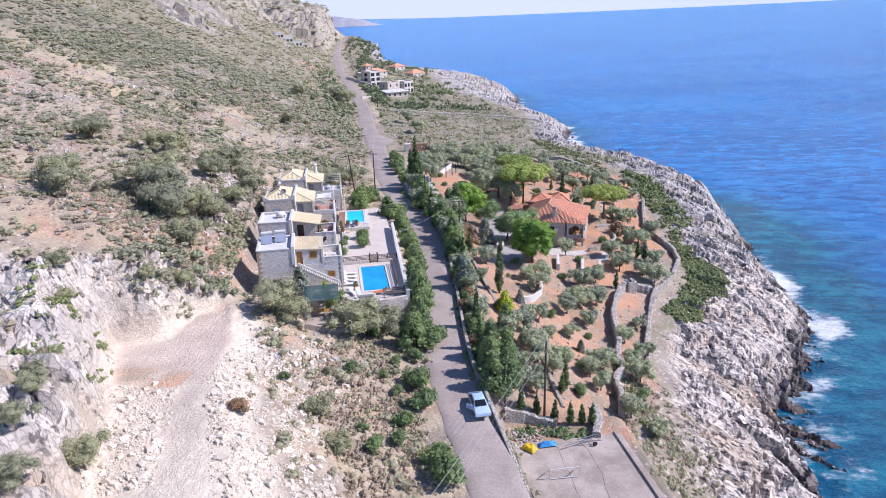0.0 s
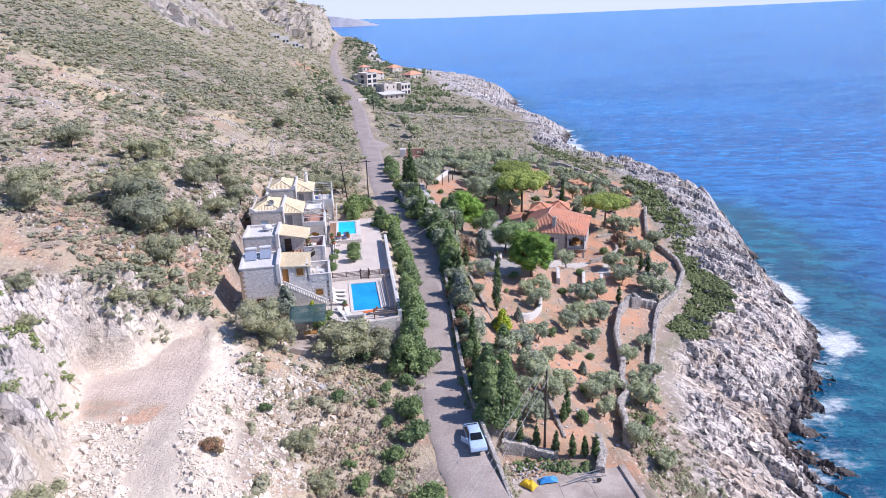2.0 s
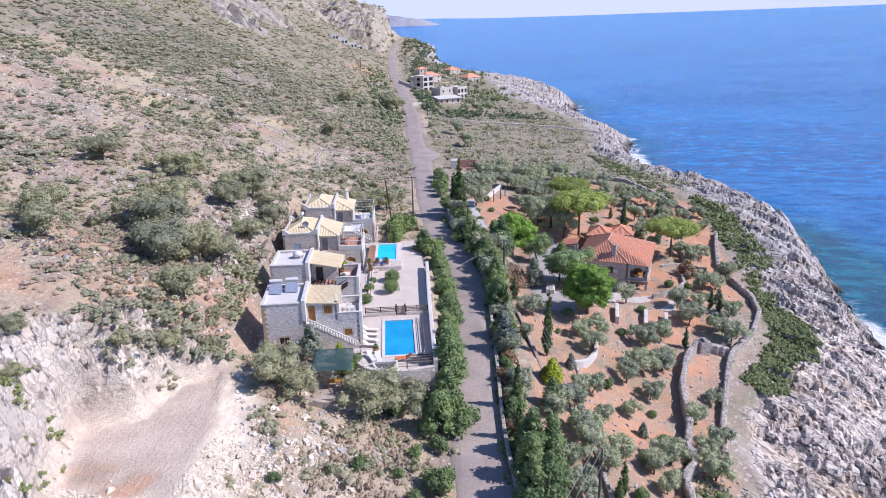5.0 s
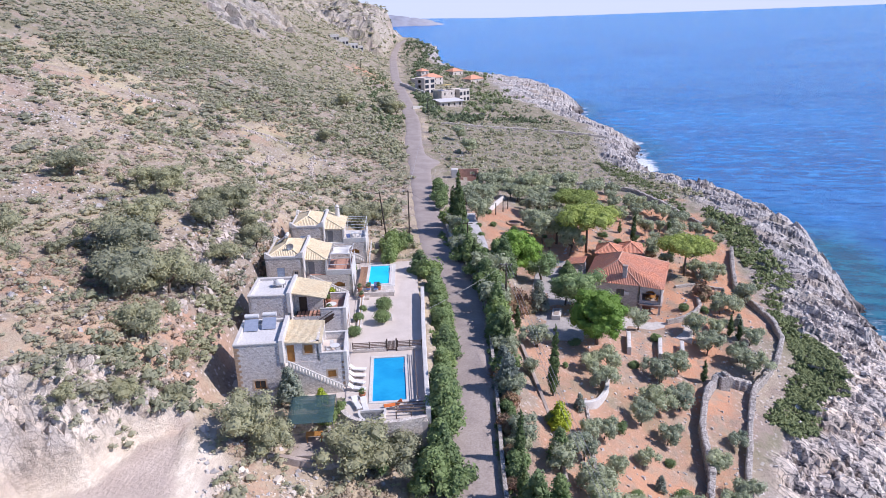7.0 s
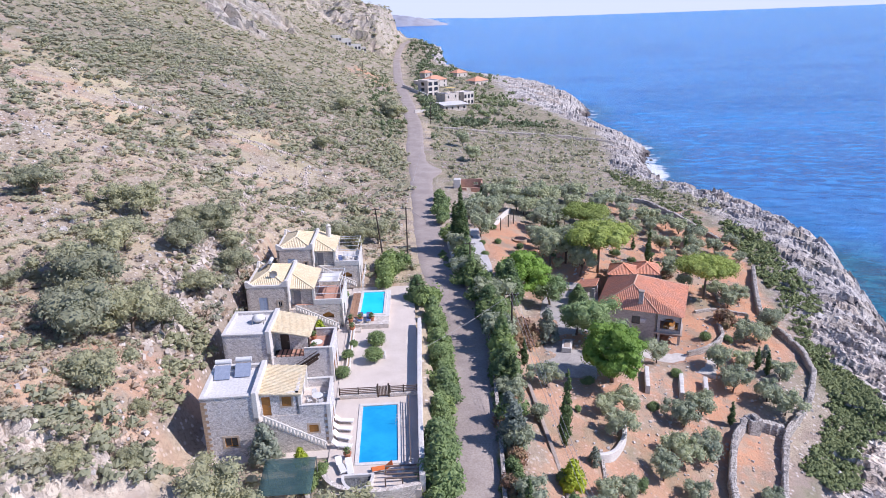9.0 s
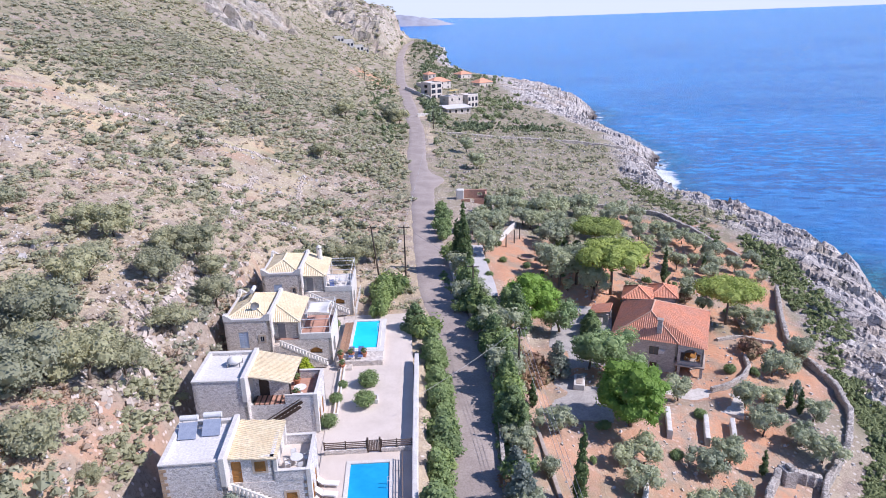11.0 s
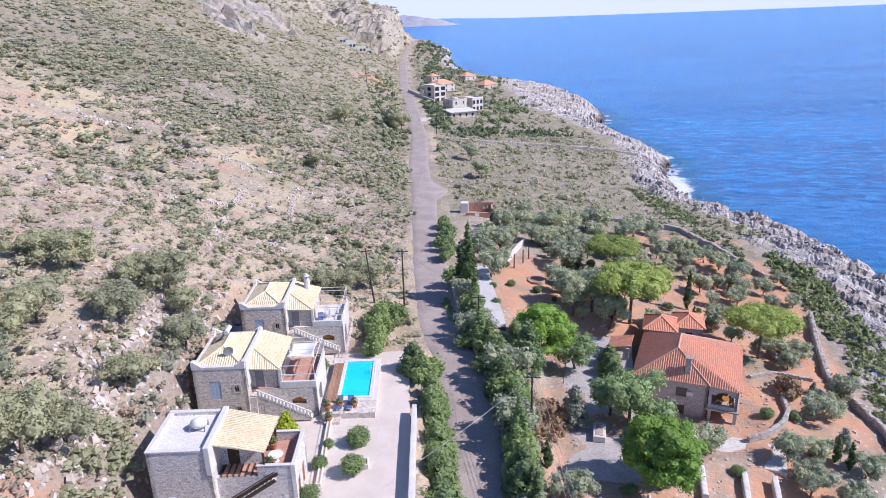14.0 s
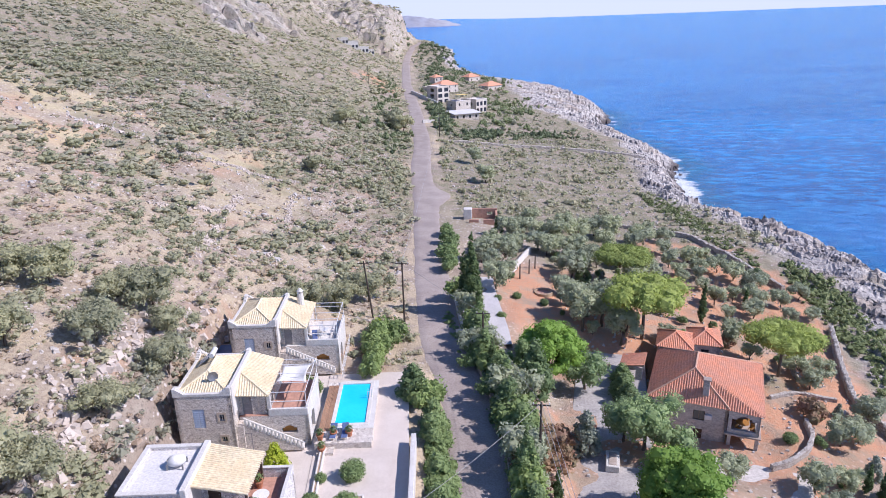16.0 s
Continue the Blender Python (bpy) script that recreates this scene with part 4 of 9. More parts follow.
x, y = strewn(10500, -110, 0, 44, 260, lambda a, b: hill_keep(a, b) | ((rng.random(len(a)) < 0.28) & (road_x(b) - a > 5) & (outside(a, b, QUARRY) > 3) & (box_mask(a, b, -21, 103, 14, 24, 9.5, 0.5) < 0.5)))
scrub("dry_scrub", x, y, heavy(len(x), 0.25, 1.1, 2.2), M_SCRUB_DRY, 12, 0.2, "withered brown brush among the stones", 14, 0.5, 1)

x, y = strewn(7600, -100, -8, 62, 235, lambda a, b: (rng.random(len(a)) < 0.5 + 0.9 * fbm(a / 12, b / 12, 137)) & (road_x(b) - a > 6) & (outside(a, b, QUARRY) > 3.5) & (box_mask(a, b, -21, 103, 14, 24, 9.5, 0.5) < 0.5))
scrub("dry_scrub", x, y, heavy(len(x), 0.3, 1.2, 2.0), M_MAUVE, 10, 0.22, "mauve-grey leafless brush covering the slope", 18, 0.42, 1)


def flat_keep(x, y):
    """Scrub between the road and the shore."""
    t = (x - road_x(y)) / (shore_x(y) - road_x(y))
    lim = np.interp(y, [140, 190, 300, 420, 500, 640, 700], [0.74, 0.74, 0.76, 0.62, 0.48, 0.7, 0.75])
    dens = 0.7 + 0.8 * fbm(x / 16, y / 16, 141)
    return (t > 0.07) & (t < lim) & (rng.random(len(x)) < dens)


x, y = strewn(7600, -60, 80, 196, 330, flat_keep)
scrub("scrub", x, y, heavy(len(x), 0.35, 1.7, 2.5), M_SCRUB, 20, 0.18, "low grey-green bushes on the stony flat", 16, lumps=2)
x, y = strewn(4600, -125, 50, 330, 760, flat_keep)
scrub("scrub", x, y, heavy(len(x), 0.8, 3.0, 2), M_SCRUB, 14, 0.28, "dark bushes on the cape", 17, lumps=2)

# ---- garden and roadside trees ----
cyp = [make_cypress(100 + i, lab) for i, lab in enumerate(("slender dark green cypress standing in dry soil", "narrow dark green cypress beside a stone wall"))]
CYPRESS = [(6.9, 95.3, 9.8), (1.3, 102.2, 5.6), (0.9, 103.4, 4.8), (28.7, 109.2, 3.6), (36.0, 122.9, 4.0), (37.2, 122.1, 4.1), (13.3, 71.6, 3.1), (13.9, 72.6, 4.6), (7.6, 66.1, 3.4), (9.5, 66.3, 3.1), (11.6, 65.8, 3.4), (13.4, 65.5, 3.3), (14.8, 65.6, 2.8), (16.0, 65.4, 3.0), (-8.8, 145.2, 13.0), (-7.5, 142.1, 7.5), (-7.6, 186.1, 4.2), (-6.6, 186.5, 3.7), (26.3, 158.2, 7.3), (35.3, 166.5, 4.3), (25.4, 149.6, 5.0), (24.5, 164.7, 2.8), (2.8, 80.5, 6.8), (2.5, 110.2, 4.1)]
for i, (x, y, h) in enumerate(CYPRESS):
    plant(cyp[i % 2], x, y, (0.55 + 0.06 * h) * (1.5 if h > 11 else 1), sz=h / 7.0)
plant(cyp[0], -9.9, 146.6, 1.7, sz=9.5 / 7)
plant(cyp[1], -8.2, 147.4, 1.5, sz=8.0 / 7)

olives = [make_olive(200 + i, "grey-green olive tree on bare reddish earth", 3.3, 1.75, 860, leaf=0.15) for i in range(4)]
OLIVES_A = [(12.3, 104.0), (14.6, 105.2), (25.2, 110.1), (22.4, 106.8), (19.5, 100.6), (21.2, 100.0), (23.7, 101.1), (25.3, 104.8), (17.8, 95.9), (12.6, 90.1), (10.7, 88.8), (13.3, 84.4), (9.8, 85.0), (30.2, 97.3), (31.9, 119.1), (35.9, 116.5), (26.2, 91.3), (10.3, 80.9), (11.0, 77.6), (12.7, 75.7), (14.6, 78.3), (9.7, 71.5), (9.9, 69.7), (18.4, 78.8), (19.3, 76.1), (24.8, 109.9), (22.1, 107.0)]
OLIVES_B = [(31.1, 116.8), (35.4, 116.1), (37.1, 113.9), (30.1, 121.3), (21.5, 121.0), (37.1, 132.0), (39.9, 133.6), (42.7, 137.7), (25.1, 180.2), (26.4, 194.3), (32.1, 185.0), (29.7, 175.8), (26.3, 173.6), (34.2, 181.1), (36.1, 177.4), (33.9, 168.9), (31.3, 161.5), (38.5, 174.6), (35.8, 163.5), (37.6, 167.4), (41.7, 168.6), (45.9, 172.4), (45.6, 165.2), (29.4, 152.8)]
OLIVES_C = [(-7.4, 164.6), (-5.6, 171.0), (-3.2, 178.1), (2.3, 177.9), (0.8, 180.1), (5.4, 179.3), (7.8, 179.5), (10.0, 177.1), (13.8, 185.1), (-6.0, 157.3), (6.5, 168.1), (4.0, 187.1), (0.8, 188.9), (8.8, 189.2), (-2.2, 187.8), (-9.2, 169.2), (-5.0, 184.9), (-7.8, 175.1), (12.3, 193.4), (15.6, 192.6), (19.5, 186), (22, 191), (6, 195), (-1, 195), (16, 178), (20, 172), (-12.9, 232.3), (-18.1, 256.6)]
for lst, lo, hi in ((OLIVES_A, 0.6, 0.98), (OLIVES_B, 0.7, 1.1), (OLIVES_C, 1.05, 1.5)):
    for i, (x, y) in enumerate(lst):
        plant(olives[i % 4], x, y, random.uniform(lo, hi))
wild = [make_olive(220 + i, "dense wild olive on the rocky slope", 3.6, 2.2, 2200, M_WILD, 0.12, "wild_olive") for i in range(2)]
WILD = [(-38.2, 91.5, 1.4), (-39.5, 86, 1.5), (-36.6, 94.5, 1.0), (-41.5, 89, 1.1), (-53.5, 85.5, 1.2), (-50, 80, 1.0), (-30.8, 76.6, 0.42), (-35, 80.5, 1.1), (-32.6, 82.2, 0.38), (-22.6, 74.8, 1.15), (-20.2, 74.0, 0.85), (-14.2, 57.6, 0.62), (-11.6, 53.0, 0.55), (-29.3, 41.0, 0.75), (-12.7, 76.0, 1.3), (-9.2, 77.2, 1.0), (-35.6, 112, 1.0), (-38.5, 118, 0.9), (-36.3, 103, 0.9), (-43, 112.5, 0.8), (-47, 106, 1.1), (-45.5, 120.5, 0.9), (-33, 134, 1.2), (-30, 137, 1.1), (-26.5, 142, 1.0), (-24, 146, 1.2), (-44.3, 94.6, 1.5), (-47.2, 96.4, 1.2), (-42.0, 111.4, 1.1), (-54.8, 117.5, 1.0), (-63.7, 114.3, 1.1), (-51.2, 91.5, 0.5), (-42.6, 122.2, 1.3), (-46.5, 102.6, 1.1), (-51.5, 118.3, 1.2), (-53.4, 304.9, 1.7), (-47.5, 297.0, 1.7), (-50.5, 301.0, 1.5), (-62.6, 274.7, 1.6), (-52.1, 209.3, 1.1)]
for i, (x, y, s) in enumerate(WILD):
    plant(wild[i % 2], x, y, s * 0.95)

stone_pine = [make_pine(300 + i, "umbrella pine with a dense bright green crown", 7.0, 4.1, 15000, leaf=0.11, base=0.3, flat=0.74, n=105) for i in range(2)]
for i, (x, y, s) in enumerate(((13.9, 111.0, 1.12), (2.2, 135.5, 1.15))):
    plant(stone_pine[i % 2], x, y, s)
aleppo = [make_pine(310 + i, "spreading yellow-green pine with a bent trunk", 7.6, 5.2, 9000, M_ALEPPO, 0.42, 0.56, 0.15, n=80) for i in range(2)]
for i, (x, y, s) in enumerate(((15.8, 149.0, 1.25), (33.9, 145.2, 1.05), (15.2, 168.0, 1.0))):
    plant(aleppo[i % 2], x, y, s)
gum = make_olive(320, "tall pale grey-green feathery tree", 6.5, 2.6, 1500, None, 0.2, "feathery_tree", "tree")
for x, y, s in ((7.1, 148.1, 1.0), (10.2, 150.8, 1.1), (16.8, 164.0, 0.9), (6.0, 151, 0.9), (12.5, 146.5, 0.9)):
    plant(gum, x, y, s)
willow_m = leafy("pepper_foliage", (0.24, 0.34, 0.15), (0.42, 0.53, 0.27), (0.32, 0.42, 0.20))
pepper = make_olive(330, "pepper tree with drooping light green foliage", 6.0, 2.9, 1900, willow_m, 0.17, "pepper_tree", "tree")
for x, y, s in ((12.2, 122.2, 1.0), (14.2, 121.0, 0.8), (6.8, 134.5, 0.85), (10.2, 123.6, 0.8)):
    plant(pepper, x, y, s)
silver_m = leafy("silver_foliage", (0.20, 0.24, 0.2), (0.36, 0.40, 0.35), (0.27, 0.31, 0.26))
cedar = make_cone(340, "blue-grey cedar with drooping branches", 5.5, 1.9, 1500, silver_m, "cedar", "cedar")
for x, y, s in ((5.8, 121.2, 0.95), (1.4, 92.6, 0.95), (0.8, 96.0, 0.75), (-21.4, 82.6, 0.8)):
    plant(cedar, x, y, s)
conifer = [make_cone(350 + i, "bushy dark green conifer planted as a road hedge", 5.6, 1.7, 2200, leaf=0.16) for i in range(3)]
laurel = make_bush(382, "light green laurel bush in the road hedge", 1.4, 2.6, 1100, leafy("laurel_foliage", (0.20, 0.28, 0.10), (0.36, 0.44, 0.19), (0.27, 0.36, 0.14), 0.3), "laurel_bush", leaf=0.15)
HEDGE_L = [(-12.6, 121.0), (-10.8, 118.3), (-9.9, 114.2), (-8.8, 110.8), (-8.4, 108.0), (-8.1, 105.6), (-7.6, 103.0), (-7.3, 100.4), (-7.0, 97.6), (-6.7, 95.0), (-6.4, 92.2), (-6.0, 89.0), (-5.6, 85.6), (-5.0, 82.0), (-5.4, 75.2)]
HEDGE_L += [((a[0] + b[0]) / 2 + 0.2, (a[1] + b[1]) / 2) for a, b in zip(HEDGE_L, HEDGE_L[1:])]
for i, (x, y) in enumerate(HEDGE_L):
    if i % 4 == 3 and y > 84:
        plant(laurel, x + random.uniform(-0.4, 0.4), y, random.uniform(1.0, 1.5))
    else:
        plant(conifer[i % 3], x + random.uniform(-0.35, 0.35), y, random.uniform(0.85, 1.35), sz=random.uniform(0.45, 0.85) if y > 84 else random.uniform(0.85, 1.1))
for i, (x, y, s) in enumerate(((4.4, 66.4, 1.0), (5.9, 67.1, 1.05), (4.2, 69.2, 1.1), (4.4, 72.6, 1.15), (6.4, 70.6, 1.05), (6.6, 75.5, 0.9), (7.0, 83.5, 0.75), (0.2, 126.3, 1.3), (-1.2, 129.5, 1.0), (8.4, 166.9, 0.8), (7.5, 156, 0.7))):
    plant(conifer[i % 3], x, y, s)
golden = make_cone(360, "rounded golden-green garden conifer", 3.4, 1.35, 900, M_LEMON, "golden_conifer", leaf=0.15)
for x, y, s in ((7.3, 89.0, 1.0), (-17.9, 82.2, 0.55), (-29.0, 106.2, 0.6), (-23.2, 106.6, 0.85), (-20.3, 136.0, 0.8)):
    plant(golden, x, y, s, z=1.0 if y in (82.2, 106.2, 106.6) else None)
for x, y, s in ((-18.6, 124.8, 1.25), (-18.9, 127.6, 1.3), (-19.3, 130.6, 1.35), (-20.1, 133.5, 1.5), (-18.3, 135.6, 1.4)):
    plant(laurel, x, y, s)
for x, y, s in ((-15.9, 81.5, 0.62), (-16.4, 79.4, 0.7)):
    plant(laurel, x, y, s, z=0.3)
for x, y, s in ((11.4, 136.0, 0.95), (11.3, 133.6, 1.0), (11.7, 131.4, 0.9)):
    plant(conifer[1], x, y, s, z=-5.6, sz=0.55)
russet = make_bush(370, "half-withered russet bush by the garden wall", 1.5, 2.4, 700, M_PURPLE, leaf=0.17)
for x, y, s in ((-0.9, 118.3, 1.3), (1.1, 116.8, 1.3), (3.0, 117.6, 1.0), (1.9, 114.4, 1.0), (-1.4, 119.9, 1.0), (2.9, 121.4, 1.1), (0.8, 110.7, 0.9), (-0.6, 115.8, 1.0), (34.9, 136.4, 1.3), (28.6, 152.0, 0.9)):
    plant(russet, x, y, s)
bushy = make_bush(380, "leafy green shrub growing beside the road", 1.4, 2.2, 900, M_HEDGE, leaf=0.16)
for x, y, s in ((-14.2, 162.9, 1.3), (-14.8, 167.5, 1.35), (-15.3, 171.8, 1.4), (-16.2, 177, 1.3), (-17.0, 182, 1.2), (-2.6, 117.2, 1.0), (-4.6, 124.9, 1.1), (-3.4, 121.8, 1.0), (-7.6, 130.4, 0.9), (-3.0, 75.6, 1.3), (-0.9, 51.9, 1.4), (-3.6, 62.8, 1.1), (-1.9, 54.5, 1.1), (-4.6, 66.4, 1.1), (-26.8, 120.2, 0.7), (-24.3, 120.6, 0.85)):
    plant(bushy, x, y, s)
ball = make_bush(390, "clipped round evergreen bush", 0.8, 1.35, 1900, M_HEDGE, "round_bush", "bush", 0.075, 5, 0.85)
BALLS = [(20.6, 84.8, 1.25, None), (17.8, 80.2, 1.15, None), (18.6, 108.1, 0.8, None), (20.2, 90.2, 0.8, None), (15.1, 82.1, 0.9, None), (19.0, 108.6, 0.9, None), (30.6, 130.3, 1.1, None), (23.4, 117.3, 1.0, None), (-3.8, 163.3, 0.9, None), (-2.6, 155.5, 0.9, None), (1.7, 154.3, 0.9, None), (-5.4, 153.4, 0.8, None), (-4.6, 146.5, 0.9, None), (33.8, 123.1, 0.8, None), (-15.9, 106.3, 1.5, 1.0), (-15.2, 101.9, 1.4, 1.35), (-18.6, 102.6, 0.95, 1.0), (-18.2, 98.2, 1.1, 1.0), (-18.7, 105.6, 0.7, 1.0), (-17.2, 80.3, 0.75, 1.0)]
for x, y, s, z in BALLS:
    plant(ball, x, y, s, z=z, sz=s * 0.74)

# dense macchia above the shore and along the terrace walls
def patch(n, cx, cy, hx, hy, deg, lo, hi, seed, mat=None, label="dark green macchia thicket above the rocks", leaves=55):
    r = np.random.default_rng(seed)
    u, v = r.uniform(-hx, hx, n), r.uniform(-hy, hy, n)
    k = (u / hx) ** 2 + (v / hy) ** 2 < 1
    u, v = u[k], v[k]
    c, s = math.cos(radians(deg)), math.sin(radians(deg))
    return scrub("macchia", cx + u * c - v * s, cy + u * s + v * c, r.uniform(lo, hi, len(u)), mat or M_HEDGE2, leaves, 0.14, label, seed + 1, lumps=4)


M_HEDGE2 = leafy("macchia_foliage", (0.15, 0.19, 0.085), (0.28, 0.325, 0.15), (0.215, 0.255, 0.115), 0.2, 0.15)
CARPET = [(46.5, 137), (50, 135), (52.5, 129), (52, 121), (51.5, 115), (46.5, 112), (44, 109), (42.5, 104), (39, 101), (36.5, 104.5), (43, 114.5), (45.5, 121), (47, 130)]
r = np.random.default_rng(401)
x, y = r.uniform(36, 53, 2600), r.uniform(100, 138, 2600)
inside = outside(x, y, CARPET) + 0.8 * fbm(x / 3, y / 3, 402) < 0.1
x, y = x[inside], y[inside]
scrub("macchia", x, y, r.uniform(0.6, 1.15, len(x)), M_HEDGE2, 30, 0.16, "dark green macchia carpet between the wall and the rocks", 403, 0.6, 4)
patch(40, 49.0, 144, 1.8, 7, -6, 0.6, 1.3, 405)
patch(330, 51.6, 168, 4.4, 21, 6, 0.7, 1.9, 407)
patch(60, 28.5, 72, 4.0, 10, 12, 0.4, 0.9, 409, M_SCRUB, "grey-green weeds at the foot of the wall")
patch(50, 22.0, 62, 3.0, 8, 15, 0.4, 0.9, 411, M_SCRUB, "grey-green weeds beside the concrete yard")
patch(55, -9, 54, 6, 9, 10, 0.4, 0.9, 415, M_SCRUB_DRY, "withered weeds on the stony bank")
patch(260, 36, 215, 4, 30, 12, 0.6, 1.2, 417)
patch(60, 1.6, 80, 0.8, 14, 5, 0.5, 1.0, 419, M_HEDGE, "ivy and bushes behind the roadside wall")
patch(70, -0.6, 106, 0.9, 15, 6, 0.5, 1.1, 421, M_HEDGE, "bushes crowding the roadside wall")
patch(60, -9.0, 137, 1.0, 8, 25, 0.5, 1.0, 423, M_HEDGE, "shrubs along the bend of the road")


# trees and thickets round the far hamlet and along its road
M_FARTREE = leafy("far_tree_foliage", (0.17, 0.22, 0.115), (0.31, 0.36, 0.205), (0.24, 0.285, 0.16), 0.3, 0.1)


def far_row(label, n, pts, width, lo, hi, seed):
    r_ = np.random.default_rng(seed)
    p = np.array(pts, float)
    f = r_.random(n) * (len(p) - 1)
    i = np.minimum(f.astype(int), len(p) - 2)
    q = p[i] + (p[i + 1] - p[i]) * (f - i)[:, None] + r_.normal(size=(n, 2)) * width
    q = q[np.abs(q[:, 0] - road_x(q[:, 1])) > 5.5]
    return scrub("far_trees", q[:, 0], q[:, 1], r_.uniform(lo, hi, len(q)), M_FARTREE, 44, 0.2, label, seed + 1, 0.85, 4)


far_row("leafy trees along the road of the hamlet", 130, [(-34, 312), (-46, 364), (-62, 455), (-90, 645)], 1.8, 1.5, 3.2, 601)
far_row("dark green trees among the far houses", 120, [(-20, 330), (-14, 400), (-20, 450), (-30, 570)], 9, 1.4, 3.0, 603)
far_row("green trees behind the white houses", 70, [(-50, 470), (-60, 560), (-78, 610)], 6, 1.6, 3.2, 605)
far_row("thicket on the coastal flat before the hamlet", 90, [(-28, 300), (-16, 318), (0, 335), (14, 350)], 4, 1.2, 2.6, 607)
far_row("green bushes on the landward verge", 130, [(-36, 250), (-54, 300), (-70, 380), (-92, 480)], 5, 1.2, 2.6, 609)
far_row("bushes on the rocky cape", 120, [(-60, 620), (-85, 680), (-120, 720)], 12, 1.5, 3.5, 611)

# more small trees and shrubs of the garden
r = np.random.default_rng(91)
taken = [(a, b) for a, b in OLIVES_A + OLIVES_B] + [(13.9, 111.0), (2.2, 135.5), (15.8, 149.0), (33.9, 145.2), (15.2, 168.0), (12.2, 122.2)]
grown = 0
for _ in range(900):
    x, y = r.uniform(4, 44), r.uniform(68, 186)
    tt = (x - road_x(y) - 2.9) / (shore_x(y) - road_x(y) - 2.9)
    if tt < 0.03 or tt > 0.62 or (10 < x < 33 and 120 < y < 148) or (3 < x < 13 and 110 < y < 147) or (x > 27 + (y - 80) * 0.16 and y < 120) or (x < 22 and y < 66) or (14 < x < 38 and 94 < y < 120):
        continue
    if min(math.hypot(x - a, y - b) for a, b in taken) < 3.1:
        continue
    taken.append((x, y))
    grown += 1
    k = r.random()
    if k < 0.55:
        plant(olives[grown % 4], x, y, r.uniform(0.6, 1.05))
    elif k < 0.75:
        plant(bushy, x, y, r.uniform(0.35, 0.75))
    elif k < 0.88:
        plant(ball, x, y, r.uniform(0.5, 0.95))
    else:
        plant(cedar, x, y, r.uniform(0.35, 0.6))
    if grown >= 85:
        break


# mixed planting behind the roadside wall
r = np.random.default_rng(17)
for i, y in enumerate(np.arange(75.0, 131.0, 1.5)):
    x = float(road_x(y)) + r.uniform(3.7, 4.8)
    k = i % 6
    if k == 0 and i % 4 == 0:
        plant(cyp[i % 2], x, y, r.uniform(0.85, 1.1), sz=r.uniform(4.0, 7.0) / 7)
    elif k in (0, 5):
        plant(olives[i % 4], x + 0.8, y, r.uniform(0.6, 0.95))
    elif k == 1:
        plant(russet, x, y, r.uniform(0.6, 1.0))
    elif k == 4 and i % 3:
        plant(russet, x + 0.6, y, r.uniform(0.65, 1.0))
    else:
        plant(bushy, x + 0.3, y, r.uniform(0.6, 1.35))
for x, y, s in ((-12.7, 77.6, 1.15), (-9.9, 79.0, 1.2), (-14.6, 77.0, 0.9), (-11.2, 76.4, 1.0)):
    plant(bushy, x, y, s)
for i, y in enumerate(np.arange(104.0, 152.0, 2.1)):
    x = float(road_x(y)) + r.uniform(4.0, 5.2)
    if i % 5 == 2:
        plant(laurel, x, y, r.uniform(1.3, 1.7))
    elif i % 5 == 4:
        plant(olives[i % 4], x, y, r.uniform(1.1, 1.4))
    elif y < 140:
        plant(conifer[i % 3], x, y, r.uniform(0.9, 1.25), sz=r.uniform(0.75, 1.1))
leyland = make_cone(356, "large bright green conifer at the corner of the pool wall", 6.2, 2.5, 3200, M_HEDGE, leaf=0.17)
plant(leyland, -5.2, 78.9, 0.9)
for x, y, s in ((-4.2, 66.6, 0.8), (-5.6, 59.6, 0.8), (-12.3, 66.2, 0.6), (-18.8, 61.4, 0.45), (-8.3, 54.4, 0.75), (-6.8, 64.6, 0.55), (-5.2, 72.2, 0.75), (-7.4, 70.4, 0.6), (-8.6, 67.0, 0.45), (-6.0, 56.4, 0.7), (-9.8, 57.0, 0.45)):
    plant(bushy, x, y, s, sz=s * (1.5 if x > -5 else 1.0))
plant(russet, -20.4, 51.4, 0.62)
patch(720, -9.6, 61, 6.0, 15, 12, 0.28, 0.75, 461, M_SCRUB_DRY, "straw-coloured dry grass on the bank above the road", 20)
patch(120, -8.0, 63, 4.5, 13, 12, 0.3, 0.8, 463, M_WILD, "green weeds in the dry grass of the bank", 30)
patch(110, 24.2, 76, 1.9, 9, 4, 0.35, 0.85, 465, M_HEDGE2, "fresh green weeds at the foot of the grove wall", 30)
patch(120, 25.5, 78, 2.6, 10, 4, 0.3, 0.7, 467, M_SCRUB_DRY, "straw-coloured grass at the edge of the rocks", 20)
patch(70, -37.5, 53, 3.2, 9, 12, 0.4, 1.0, 471, M_HEDGE2, "green tufts in the cracks of the quarry cliff", 40)
patch(90, -36.5, 70.5, 4.2, 3.6, 20, 0.5, 1.2, 469, M_SCRUB, "grey-green brush on the brow of the quarry", 50)
patch(40, 6.4, 58, 0.7, 8, 12, 0.4, 0.8, 443, M_SCRUB, "dry weeds between the road wall and the yard")
patch(30, 11.5, 63.8, 4.2, 0.8, -2, 0.5, 1.0, 445, M_HEDGE, "ivy and brush along the foot of the yard wall")
patch(160, 25.5, 66, 3.6, 14, 15, 0.35, 0.9, 447, M_SCRUB, "green and grey weeds on the bank by the yard")
patch(90, 25.5, 70, 4.5, 14, 15, 0.3, 0.8, 449, M_SCRUB_DRY, "dry grass on the bank by the yard")


